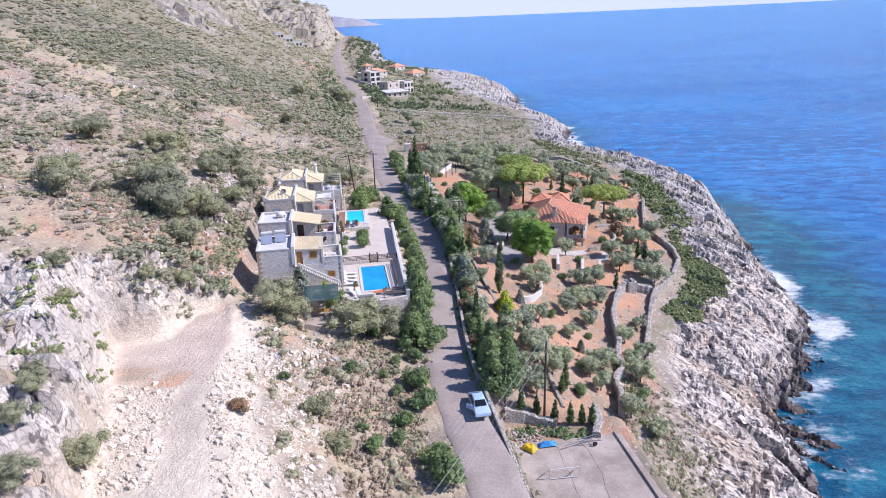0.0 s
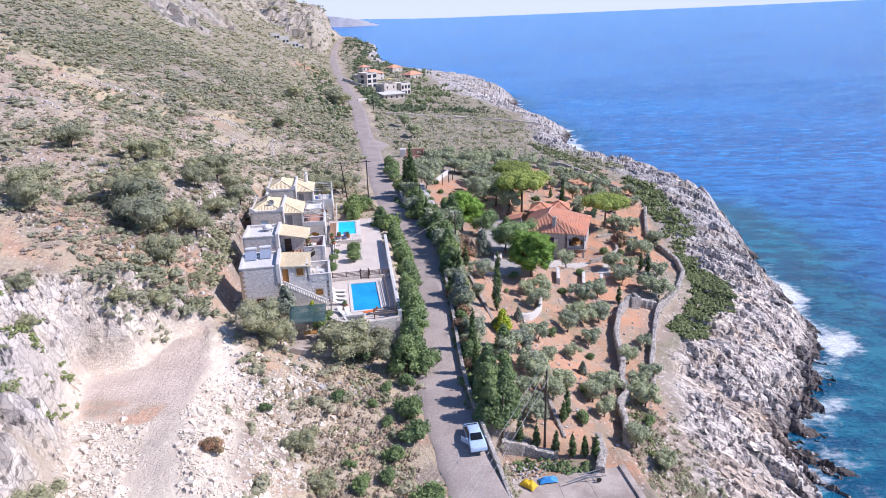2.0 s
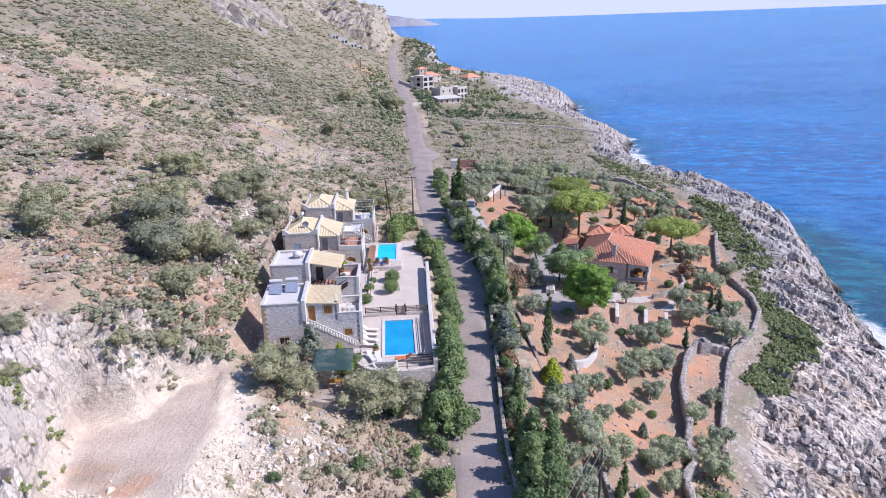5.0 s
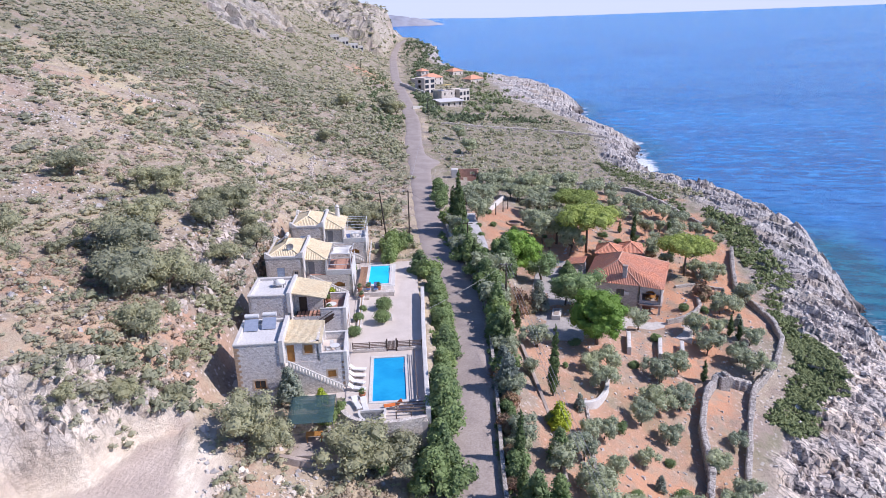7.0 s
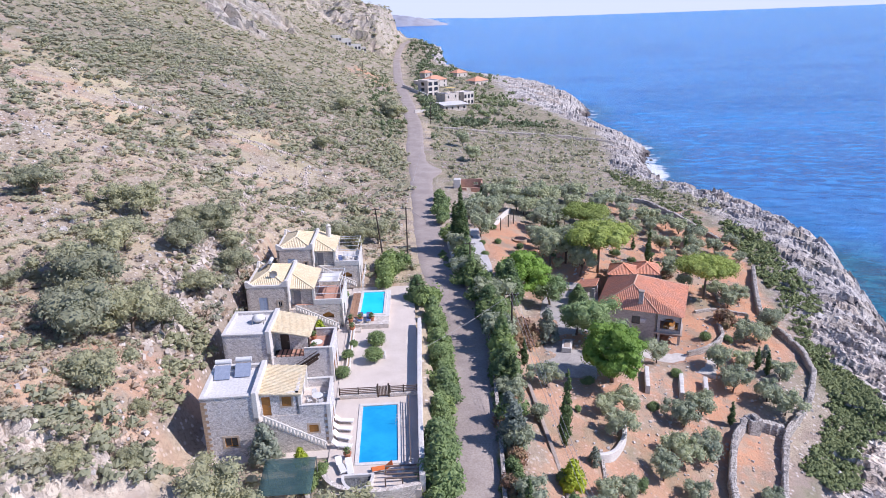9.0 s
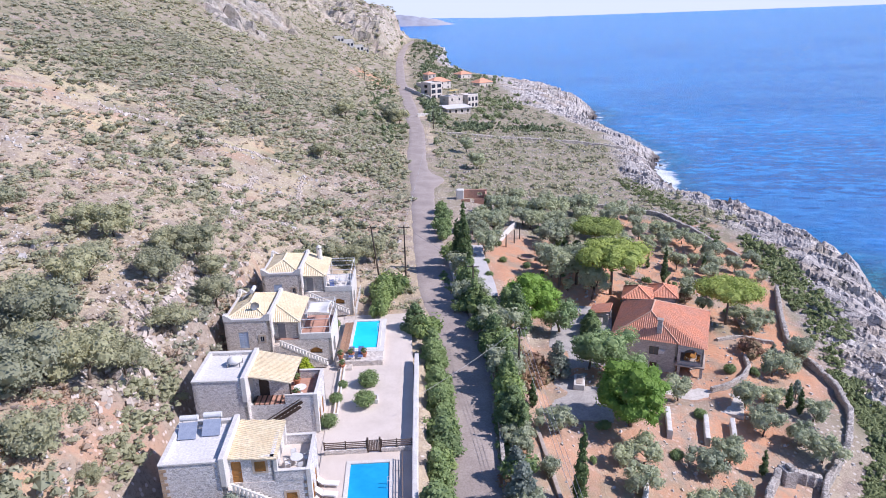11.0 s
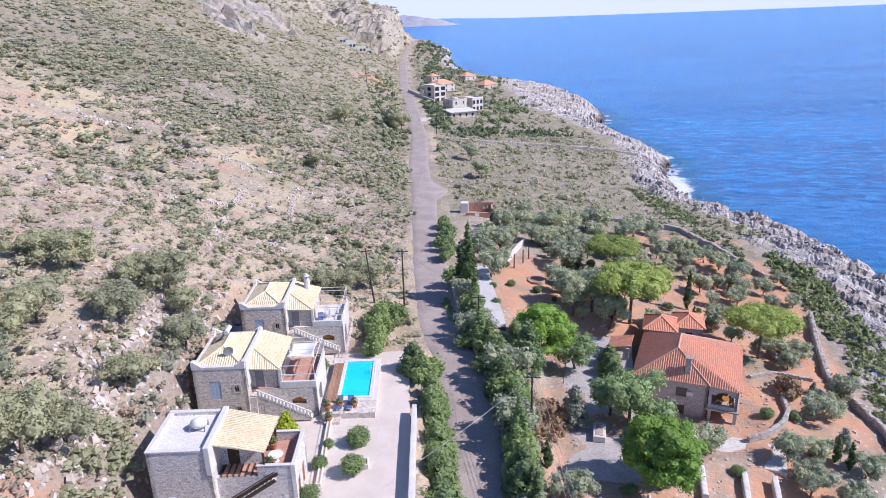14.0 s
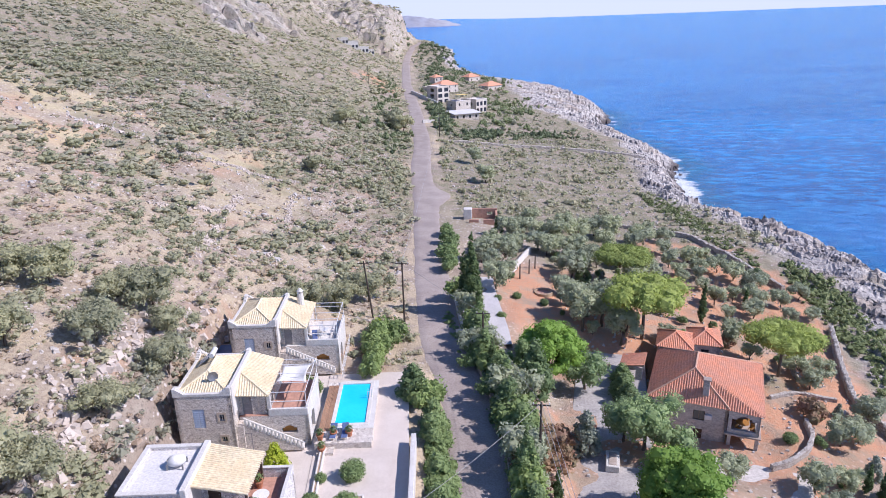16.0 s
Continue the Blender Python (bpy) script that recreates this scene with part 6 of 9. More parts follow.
def roof_plane(parent, pts, mat, pitch=0.24, rad=0.075, thick=0.12, name="roof", label=""):
    """A tiled slope over a flat convex polygon: a slab with a half-round row of tiles at every pitch, each row in overlapping courses."""
    P = [Vector(p) for p in pts]
    n = (P[1] - P[0]).cross(P[2] - P[0]).normalized()
    if n.z < 0:
        n = -n
    fall = Vector((n.x, n.y, 0))
    fall = (fall - n * fall.dot(n))
    fall = Vector((0, -1, 0)) - n * -n.y if fall.length < 1e-4 else fall
    fall.normalize()
    across = n.cross(fall).normalized()
    o = P[0]
    p2 = [((p - o).dot(across), (p - o).dot(fall)) for p in P]
    bm = bmesh.new()
    top = [bm.verts.new(p) for p in P]
    bot = [bm.verts.new(p - n * thick) for p in P]
    bm.faces.new(top)
    bm.faces.new(bot[::-1])
    for i in range(len(P)):
        j = (i + 1) % len(P)
        bm.faces.new((top[i], bot[i], bot[j], top[j]))
    slab = part(name, bm, mat, parent, label)
    verts, faces = [], []
    e = min(q[0] for q in p2) + pitch * 0.5
    emax = max(q[0] for q in p2)
    jit = random.Random(len(pts) * 7 + int(abs(pts[0][0]) * 10))
    while e < emax:
        sp = clip_span(p2, e)
        if sp and sp[1] - sp[0] > 0.1:
            f0, f1 = sp[0], sp[1] + 0.05
            courses = max(1, int((f1 - f0) / 0.42))
            for c in range(courses):
                a, b = f0 + (f1 - f0) * c / courses, f0 + (f1 - f0) * (c + 1) / courses + 0.04
                k0 = len(verts)
                r0, r1 = rad * jit.uniform(0.85, 0.95), rad * jit.uniform(1.0, 1.12)
                de = jit.uniform(-0.012, 0.012)
                for f, r in ((a, r0), (b, r1)):
                    for t in (0, 0.25, 0.5, 0.75, 1):
                        ang = math.pi * t
                        q = o + across * (e + de + r * math.cos(ang)) + fall * f + n * (r * math.sin(ang) * 0.9 + 0.004)
                        verts.append(tuple(q))
                for i in range(4):
                    faces.append((k0 + i, k0 + i + 1, k0 + 6 + i, k0 + 5 + i))
                faces.append((k0 + 5, k0 + 6, k0 + 7, k0 + 8, k0 + 9))
        e += pitch
    mesh_object("tiling", np.array(verts), faces, mat, slab, "half-round clay tile courses", kind="stuff")
    return slab


def ridge_cap(parent, a, b, mat, r=0.13):
    a, b = Vector(a), Vector(b)
    n = max(2, int((b - a).length / 0.4))
    bm = bmesh.new()
    for k in range(n):
        add_tube(bm, [a.lerp(b, k / n) + Vector((0, 0, 0.03)), a.lerp(b, (k + 1.1) / n) + Vector((0, 0, 0.05))], r * 0.9, 6, r * 1.06)
    return part("ridge_tiles", bm, mat, parent)


def add_capped(bm, x0, x1, y0, y1, z0, z1, t=0.25):
    """A parapet round a rectangle."""
    for q in ((x0, x1, y0, y0 + t), (x0, x1, y1 - t, y1), (x0, x0 + t, y0 + t, y1 - t), (x1 - t, x1, y0 + t, y1 - t)):
        add_box(bm, *q, z0, z1, 0.03)
    return bm


def quoins(parent, corners, z0, z1, mat):
    """Corner stones of alternating length."""
    for cx, cy, sx, sy in corners:
        bm = bmesh.new()
        z, k = z0, 0
        while z < z1 - 0.2:
            la, lb = (0.55, 0.3) if k % 2 else (0.3, 0.55)
            x0, x1 = sorted((cx - 0.02 * sx, cx + la * sx))
            y0, y1 = sorted((cy - 0.02 * sy, cy + lb * sy))
            add_box(bm, x0, x1, y0, y1, z, z + 0.3, 0.012)
            z += 0.32
            k += 1
        part("quoin", bm, mat, parent, "tan corner stones")


def add_stair(parent, x0, x1, y0, y1, z0, z1, mat, rise=0.18, rail=None, name="stair"):
    """A flight along x from (x0, z0) to (x1, z1), on a solid flank."""
    n = max(2, round(abs(z1 - z0) / rise))
    dx = (x1 - x0) / n
    lo_ = min(z0, z1) - 0.1
    bm = bmesh.new()
    prof = [(x0, lo_), (x1, lo_), (x1, z1 - 0.06)] + [q for k in range(n - 1, -1, -1) for q in ((x0 + dx * (k + 1), z0 + (z1 - z0) * (k + 1) / n - 0.06), (x0 + dx * k, z0 + (z1 - z0) * (k + 1) / n - 0.06))]
    prof = [q for i, q in enumerate(prof) if i == 0 or q != prof[i - 1]]
    f = [bm.faces.new([bm.verts.new((a, yy_, c)) for a, c in prof]) for yy_ in (y0 + 0.02, y1)]
    va, vb = list(f[0].verts), list(f[1].verts)
    for i in range(len(va)):
        j = (i + 1) % len(va)
        bm.faces.new((va[i], va[j], vb[j], vb[i]))
    bmesh.ops.recalc_face_normals(bm, faces=bm.faces[:])
    st = part(name, bm, mat, parent, "stone stair flight")
    for k in range(n):
        a, b = sorted((x0 + dx * k, x0 + dx * (k + 1)))
        zt_ = z0 + (z1 - z0) * (k + 1) / n
        part("step", box(a - 0.02, b, y0, y1, zt_ - 0.06, zt_, 0.01), M_WHITE, st)
    if rail:
        for k in range(0, n, 1):
            cx, cz = x0 + dx * (k + 0.5), z0 + (z1 - z0) * (k + 1) / n
            part("baluster", box(cx - 0.09, cx + 0.09, y0 - 0.02, y0 + 0.14, cz, cz + 0.62, 0.02), rail, st)
        bm = bmesh.new()
        add_tube(bm, [(x0, y0 + 0.06, z0 + 0.78), (x1, y0 + 0.06, z1 + 0.78)], 0.08, 6)
        part("handrail", bm, rail, st)
    return st


def arch_wall(parent, p0, p1, z0, z1, cx, w, zs, zt, mat, thick=0.35, name="wall"):
    """A wall with one arched opening: centre cx, width w, sill zs, crown zt."""
    m, L = frame_of(p0, p1)
    bm = bmesh.new()
    add_box(bm, 0, cx - w / 2, 0, thick, z0, z1, 0, m)
    add_box(bm, cx + w / 2, L, 0, thick, z0, z1, 0, m)
    if zs > z0:
        add_box(bm, cx - w / 2, cx + w / 2, 0, thick, z0, zs, 0, m)
    rise = min(w / 2, (zt - zs) * 0.75)
    n = 10
    for k in range(n):
        a, b = -w / 2 + w * k / n, -w / 2 + w * (k + 1) / n
        h = max(math.sqrt(max(0, 1 - (2 * q / w) ** 2)) for q in (a, b)) if k in (0, n - 1) else min(math.sqrt(max(0, 1 - (2 * q / w) ** 2)) for q in (a, b))
        add_box(bm, cx + a, cx + b, 0, thick, zt - rise + rise * h, z1, 0, m)
    return part(name, bm, mat, parent)


# ---- the four villas ----
def dish(parent_label, x, y, z, rot, r=0.5):
    t = thing("satellite_dish", parent_label, "satellite dish", pose(x, y, z, 0, 0, rot))
    part("mast", tube([(0, 0, 0), (0, 0, 0.6)], 0.03, 6), M_GREYMETAL, t)
    bm = bmesh.new()
    rings = []
    for k in range(5):
        f = k / 4
        rings.append([bm.verts.new((math.cos(a * math.tau / 14) * r * f + 0.0, -0.18 - 0.25 * r * (1 - f * f) * -1, 0.65 + math.sin(a * math.tau / 14) * r * f)) for a in range(14)])
    for r0, r1 in zip(rings[1:], rings[2:]):
        for a in range(14):
            bm.faces.new((r0[a], r0[(a + 1) % 14], r1[(a + 1) % 14], r1[a]))
    bm.faces.new(rings[1])
    bmesh.ops.remove_doubles(bm, verts=[v for v in bm.verts], dist=1e-5)
    bmesh.ops.solidify(bm, geom=bm.faces[:], thickness=0.02)
    part("reflector", bm, M_GREYMETAL, t, "grey dish reflector")
    part("arm", tube([(0, -0.2, 0.4), (0, -0.7, 0.62)], 0.015, 5), M_GREYMETAL, t)
    return t


def solar_heater(x, y, z, rot, label):
    t = thing("solar_heater", label, "solar heater", pose(x, y, z, 0, 0, rot))
    bm = bmesh.new()
    add_box(bm, -0.75, 0.75, -0.03, 0.03, 0, 1.45, 0.01, pose(0, 0, 0.12, -52))
    part("collector", bm, M_PANEL, t, "dark glazed solar collector")
    part("tank", tube([(-0.75, 1.45, 1.25), (0.75, 1.45, 1.25)], 0.25, 12), M_METAL, t, "white cylindrical water tank")
    for sx in (-0.6, 0.6):
        part("stand_leg", tube([(sx, 1.45, 0), (sx, 1.45, 1.05)], 0.025, 5), M_GREYMETAL, t)
        part("stand_brace", tube([(sx, 0.05, 0.05), (sx, 1.45, 0.6)], 0.025, 5), M_GREYMETAL, t)
    return t


M_PANEL = plain("solar_glass", (0.30, 0.35, 0.46), (0.36, 0.41, 0.52), 2, 0.15, bumps=0, spec=0.6)
M_SAIL = plain("white_canvas", (0.84, 0.83, 0.80), (0.78, 0.77, 0.75), 1, 0.9, bumps=0.05)


def villa_flat(x, y, deg, label, depth, top, kind):
    """A villa of two storeys: a flat-roofed stone wing, a middle wing under straw-coloured tiles, and a roof terrace."""
    h = thing("villa", label, "villa", pose(x, y, 1.0, 0, 0, deg))
    T = top
    # left wing
    bm = bmesh.new()
    lo = -1.5
    wl = [(1.7, 2.9, 0.95, 1.95)] if kind == "A" else []
    add_wall(bm, (0, 0), (5.0, 0), lo, T, 0.35, wl)
    add_wall(bm, (5.0, 0.0), (5.0, depth), lo, T)
    add_wall(bm, (5.0, depth), (0, depth), lo, T)
    add_wall(bm, (0, depth), (0, 0), lo, T)
    part("wall", bm, M_STONE_GREY, h, "grey rubble stone walls")
    if kind == "A":
        add_window(h, (0, 0), (5, 0), wl[0], M_WOOD)
        quoins(h, [(0, 0, 1, 1)], -0.5, T - 0.3, M_QUOIN)
    part("flat_roof", box(0.3, 4.75, 0.3, depth - 0.3, T - 0.45, T - 0.3), M_ROOFWHITE, h, "white screeded flat roof")
    part("parapet", add_capped(bmesh.new(), -0.06, 5.06, -0.06, depth + 0.06, T - 0.12, T + 0.06, 0.42), M_WHITE, h, "whitewashed roof edge")
    part("gable_rib", box(4.62, 5.1, -0.1, depth + 0.1, T - 2.4, T + 0.3, 0.04), M_WHITE, h, "white plastered party wall")
    # ground floor of the right wing, with the terrace above
    F = 3.3
    x1 = 11.5
    holes = [(4.4, 5.3, 1.3, 2.1)] if kind == "A" else []
    bm = bmesh.new()
    add_wall(bm, (5.0, 1.0), (x1, 1.0), lo, F, 0.35, holes)
    add_wall(bm, (x1, 1.0), (x1, depth), lo, F, 0.35, [(0.8, 1.7, 0, 2.1), (2.7, 3.6, 0, 2.1)])
    add_wall(bm, (x1, depth), (5.0, depth), lo, F)
    part("lower_wall", bm, M_STONE_GREY, h, "grey rubble stone walls")
    if kind == "A":
        add_window(h, (5.0, 1.0), (x1, 1.0), holes[0], M_WOOD, (M_WOOD, "shut"))
        quoins(h, [(x1, 1.0, -1, 1)], 0, F - 0.1, M_QUOIN)
    for s in (0.8, 2.7):
        add_door(h, (x1, 1.0), (x1, depth), (s, s + 0.9, 0, 2.1), M_WOOD)
    part("terrace_floor", box(5.3, x1 - 0.02, 1.02, depth - 0.02, F - 0.1, F + 0.05), M_TERRACOTTA if kind == "B" else M_PAVING, h, "paved roof terrace")
    bm = bmesh.new()
    xt = 8.7 if kind == "A" else 8.4
    for q in ((xt, x1 + 0.02, 0.98, 1.24), (x1 - 0.24, x1 + 0.02, 1.24, depth - 0.2), (xt if kind == "B" else 8.7, x1 + 0.02, depth - 0.2, depth + 0.04)):
        add_box(bm, *q, F, F + 0.95, 0.03)
    part("terrace_parapet", bm, M_STONE_GREY, h)
    bm = bmesh.new()
    for q in ((xt - 0.02, x1 + 0.06, 0.94, 1.28), (x1 - 0.28, x1 + 0.06, 1.28, depth - 0.24), (xt, x1 + 0.06, depth - 0.24, depth + 0.08)):
        add_box(bm, *q, F + 0.95, F + 1.03, 0.02)
    add_box(bm, x1 - 0.3, x1 + 0.08, 0.92, 1.3, 0.02, F + 1.05, 0.02)
    part("coping", bm, M_WHITE, h, "white coping")
    # middle wing
    U = T - 0.3
    if kind == "A":
        bm = bmesh.new()
        holes = [(0.25, 1.05, F, F + 2.1), (2.1, 3.0, F + 1.0, F + 2.0)]
        add_wall(bm, (5.0, 1.05), (8.7, 1.05), F, U - 0.3, 0.3, holes)
        add_wall(bm, (8.7, 1.05), (8.7, depth), F, U - 0.3, 0.3, [(0.6, 1.6, F, F + 2.1), (2.6, 3.6, F, F + 2.1)])
        add_wall(bm, (8.7, depth - 0.02), (5.0, depth - 0.02), F, U - 0.3, 0.3)
        part("upper_wall", bm, M_STONE_GREY, h)
        add_door(h, (5.0, 1.05), (8.7, 1.05), holes[0], M_WOOD)
        add_window(h, (5.0, 1.05), (8.7, 1.05), holes[1], M_WOOD, (M_WOOD, "shut"))
        for s in (0.6, 2.6):
            add_door(h, (8.7, 1.05), (8.7, depth), (s, s + 1.0, F, F + 2.1), M_DOOR_GREY)
        roof_plane(h, [(5.12, 0.85, U - 0.12), (8.95, 0.85, U - 0.42), (8.95, depth + 0.1, U - 0.3), (5.12, depth + 0.1, U)], M_TILE_YELLOW, name="tiled_roof", label="straw-coloured clay tile roof")
        for k in range(2):
            part("pillar", box(8.6, 8.95, 1.0 + k * (depth - 1.3), 1.35 + k * (depth - 1.3), F, U - 0.4, 0.03), M_WHITE, h)
        add_stair(h, 11.0, 5.4, -0.05, 0.95, 0.0, F, M_STONE_WARM, rail=M_WHITE)
        part("landing", box(5.0, 5.4, -0.05, 1.0, -0.1, F, 0.02), M_WHITE, h)
    else:
        roof_plane(h, [(4.95, 0.9, T - 0.1), (9.2, 0.9, T - 1.0), (9.35, depth + 0.1, T - 1.0), (4.95, depth + 0.1, T - 0.1)], M_TILE_YELLOW, name="canopy_roof", label="straw-coloured tile canopy over the terrace")
        for px, py in ((9.0, 1.2), (9.0, depth - 0.3)):
            part("post", box(px - 0.09, px + 0.09, py - 0.09, py + 0.09, F, T - 1.1, 0.01), M_DARKWOOD, h, "dark timber post")
        # timber stair down the front
        for k in range(13):
            cx, cz = 5.3 + 0.36 * k, 0.2 + 0.24 * k
            part("tread", box(cx, cx + 0.34, 0.15, 0.95, cz, cz + 0.07, 0.01), M_WHITE, h, "white stair tread")
        for yy_ in (0.1, 0.97):
            part("stringer", box(0, 5.8, -0.05, 0.05, -0.16, 0.16, 0.01, pose(5.2, yy_, 0.35, 0, -33, 0)), M_DARKWOOD, h, "dark timber stair beam")
        part("stair_rail", tube([(5.2, 0.08, 1.2), (10.0, 0.08, 4.3)], 0.05, 6), M_DARKWOOD, h)
        bm = bmesh.new()
        for k in range(9):
            add_box(bm, 5.3 + 0.5 * k, 5.42 + 0.5 * k, 1.0, 2.6, F - 0.02, F + 0.12)
        part("pergola_slats", bm, M_DARKWOOD, h, "dark timber slats")
        bm = bmesh.new()
        add_wall(bm, (5.0, 2.6), (8.6, 2.6), F, T - 0.9, 0.25, [(0.6, 1.6, F, F + 2.0)])
        part("upper_wall", bm, M_STONE_GREY, h)
        add_door(h, (5.0, 2.6), (8.6, 2.6), (0.6, 1.6, F, F + 2.0), M_DARKWOOD)
    return h


def hip_block(h, x0, x1, y0, y1, z, rise, mat):
    """Four tiled slopes over a rectangle."""
    cx, cy = (x0 + x1) / 2, (y0 + y1) / 2
    w, d = x1 - x0, y1 - y0
    a, b = (cx, y0 + w / 2, z + rise), (cx, y1 - w / 2, z + rise)
    if d <= w:
        a, b = (x0 + d / 2, cy, z + rise), (x1 - d / 2, cy, z + rise)
        slopes = ([(x0, y0, z), (x1, y0, z), b, a], [(x1, y0, z), (x1, y1, z), b], [(x1, y1, z), (x0, y1, z), a, b], [(x0, y1, z), (x0, y0, z), a])
    else:
        slopes = ([(x0, y0, z), (x1, y0, z), a], [(x1, y0, z), (x1, y1, z), b, a], [(x1, y1, z), (x0, y1, z), b], [(x0, y1, z), (x0, y0, z), a, b])
    for s in slopes:
        s2 = [s[0]]
        for q in s[1:]:
            if (Vector(q) - Vector(s2[-1])).length > 0.05 and (Vector(q) - Vector(s2[0])).length > 0.05:
                s2.append(q)
        roof_plane(h, s2, mat, name="tiled_slope")
    for c, e in (((x0, y0, z), a), ((x1, y0, z), a if d > w else b), ((x1, y1, z), b), ((x0, y1, z), b if d > w else a)):
        ridge_cap(h, c, e, mat)
    if (Vector(a) - Vector(b)).length > 0.3:
        ridge_cap(h, a, b, mat)


def villa_hip(x, y, deg, label, sail, chimney):
    h = thing("villa", label, "villa", pose(x, y, 1.2, 0, 0, deg))
    T, D, lo, F = 6.7, 7.8, -1.6, 3.1
    bm = bmesh.new()
    holes = [(1.5, 2.6, 3.0, 5.0), (3.9, 4.4, 3.7, 4.4)] + ([(3.9, 4.4, 1.5, 2.0)] if sail else [])
    add_wall(bm, (0, 0), (5.2, 0), lo, T - 0.2, 0.35, holes)
    add_wall(bm, (5.2, 0), (5.2, D), lo, T - 0.2)
    add_wall(bm, (5.2, D), (0, D), lo, T - 0.2)
    add_wall(bm, (0, D), (0, 0), lo, T - 0.2)
    part("wall", bm, M_STONE_WARM, h, "warm brown rubble stone walls")
    add_window(h, (0, 0), (5.2, 0), holes[0], M_WHITE, (M_SHUTTER_BLUE, "shut"), lintel=False)
    for q in holes[1:]:
        add_window(h, (0, 0), (5.2, 0), q, M_WHITE, lintel=True)
    # white parapet with raised, swept corners
    bm = bmesh.new()
    add_capped(bm, -0.05, 5.25, -0.05, D + 0.05, T - 0.35, T - 0.05, 0.34)
    for cx, cy in ((0, 0), (0, D), (5.2, 0), (5.2, D)):
        sx, sy = (1 if cx == 0 else -1), (1 if cy == 0 else -1)
        for k in range(5):
            q = 0.9 - 0.16 * k
            xa, xb = sorted((cx - 0.05 * sx, cx + q * sx))
            ya, yb = sorted((cy - 0.05 * sy, cy + 0.3 * sy))
            add_box(bm, xa, xb, ya, yb, T - 0.05 + 0.11 * k, T + 0.06 + 0.11 * k)
            xa, xb = sorted((cx - 0.05 * sx, cx + 0.3 * sx))
            ya, yb = sorted((cy + 0.3 * sy, cy + (q + 0.3) * sy))
            add_box(bm, xa, xb, ya, yb, T - 0.05 + 0.11 * k, T + 0.06 + 0.11 * k)
    part("parapet", bm, M_WHITE, h, "whitewashed parapet with upswept corners")
    hip_block(h, 0.3, 4.85, 0.3, D - 0.3, T - 0.12, 1.0, M_TILE_YELLOW)
    part("gable_rib", box(4.95, 5.35, 0.2, D, T - 2.6, T + 0.45, 0.05), M_WHITE, h, "white plastered party wall")
    # lower right wing
    x1, yf = 11.8, 1.5
    arch_wall(h, (5.2, yf), (x1, yf), lo, F, 4.7, 1.5, 1.15, 2.0, M_STONE_WARM)
    part("arch_niche", box(9.1, 10.7, yf + 0.36, yf + 0.4, 1.0, 2.1), M_WOOD, h, "orange timber behind the arch")
    arch_wall(h, (x1, yf), (x1, D + 0.3), lo, F, 2.2, 1.7, 0.0, 2.3, M_WHITE)
    part("arch_back", box(x1 - 1.2, x1 - 1.15, yf + 0.4, D, -0.1, F - 0.1), M_DARK, h)
    bm = bmesh.new()
    add_wall(bm, (x1, D + 0.3), (5.2, D + 0.3), lo, F)
    part("lower_wall", bm, M_STONE_WARM, h)
    part("terrace_floor", box(5.3, x1 - 0.02, yf + 0.02, D + 0.25, F - 0.1, F + 0.04), M_TERRACOTTA if sail else M_WHITE, h, "terracotta tiled terrace" if sail else "white screeded terrace")
    bm = bmesh.new()
    for q in ((8.1, x1 + 0.02, yf - 0.02, yf + 0.26), (x1 - 0.26, x1 + 0.02, yf + 0.26, D + 0.3)):
        add_box(bm, *q, F, F + 0.75, 0.03)
    part("terrace_parapet", bm, M_WHITE, h)
    # middle wing
    bm = bmesh.new()
    U = T - 1.0
    add_wall(bm, (5.2, 1.8), (8.1, 1.8), F, U, 0.3, [(0.4, 1.3, F, F + 2.0)])
    add_wall(bm, (8.1, 1.8), (8.1, D), F, U, 0.3, [(1.0, 2.4, F, F + 2.1)])
    add_wall(bm, (8.1, D), (5.2, D), F, U, 0.3)
    part("upper_wall", bm, M_STONE_WARM, h)
    add_door(h, (5.2, 1.8), (8.1, 1.8), (0.4, 1.3, F, F + 2.0), M_DOOR_GREY)
    add_window(h, (8.1, 1.8), (8.1, D), (1.0, 2.4, F, F + 2.1), M_WHITE, lintel=False)
    a, b, pk, pb = (5.35, 0.9, U + 0.1), (8.4, 0.9, U - 0.05), (5.35, 3.5, U + 1.05), (5.35, D + 0.1, U + 1.05)
    roof_plane(h, [a, b, pk], M_TILE_YELLOW, name="tiled_slope")
    roof_plane(h, [b, (8.4, D + 0.2, U - 0.05), pb, pk], M_TILE_YELLOW, name="tiled_slope")
    ridge_cap(h, b, pk, M_TILE_YELLOW)
    part("corner_pillar", box(8.0, 8.35, 1.55, 1.9, F, U + 0.05, 0.03), M_WHITE, h)
    # stair with pierced parapet
    add_stair(h, 11.3, 5.9, 0.45, yf - 0.03, 0.0, F - 0.3, M_STONE_WARM, rail=M_WHITE)
    part("landing", box(5.2, 5.9, 0.4, yf, -0.1, F - 0.3, 0.02), M_STONE_WARM, h)
    if sail:
        add_door(h, (5.2, yf - 1.1), (7.0, yf - 1.1), (0.35, 1.35, 0.0, 2.0), M_DOOR_GREY)
    # white pipe frame over the terrace
    zt = F + 2.5
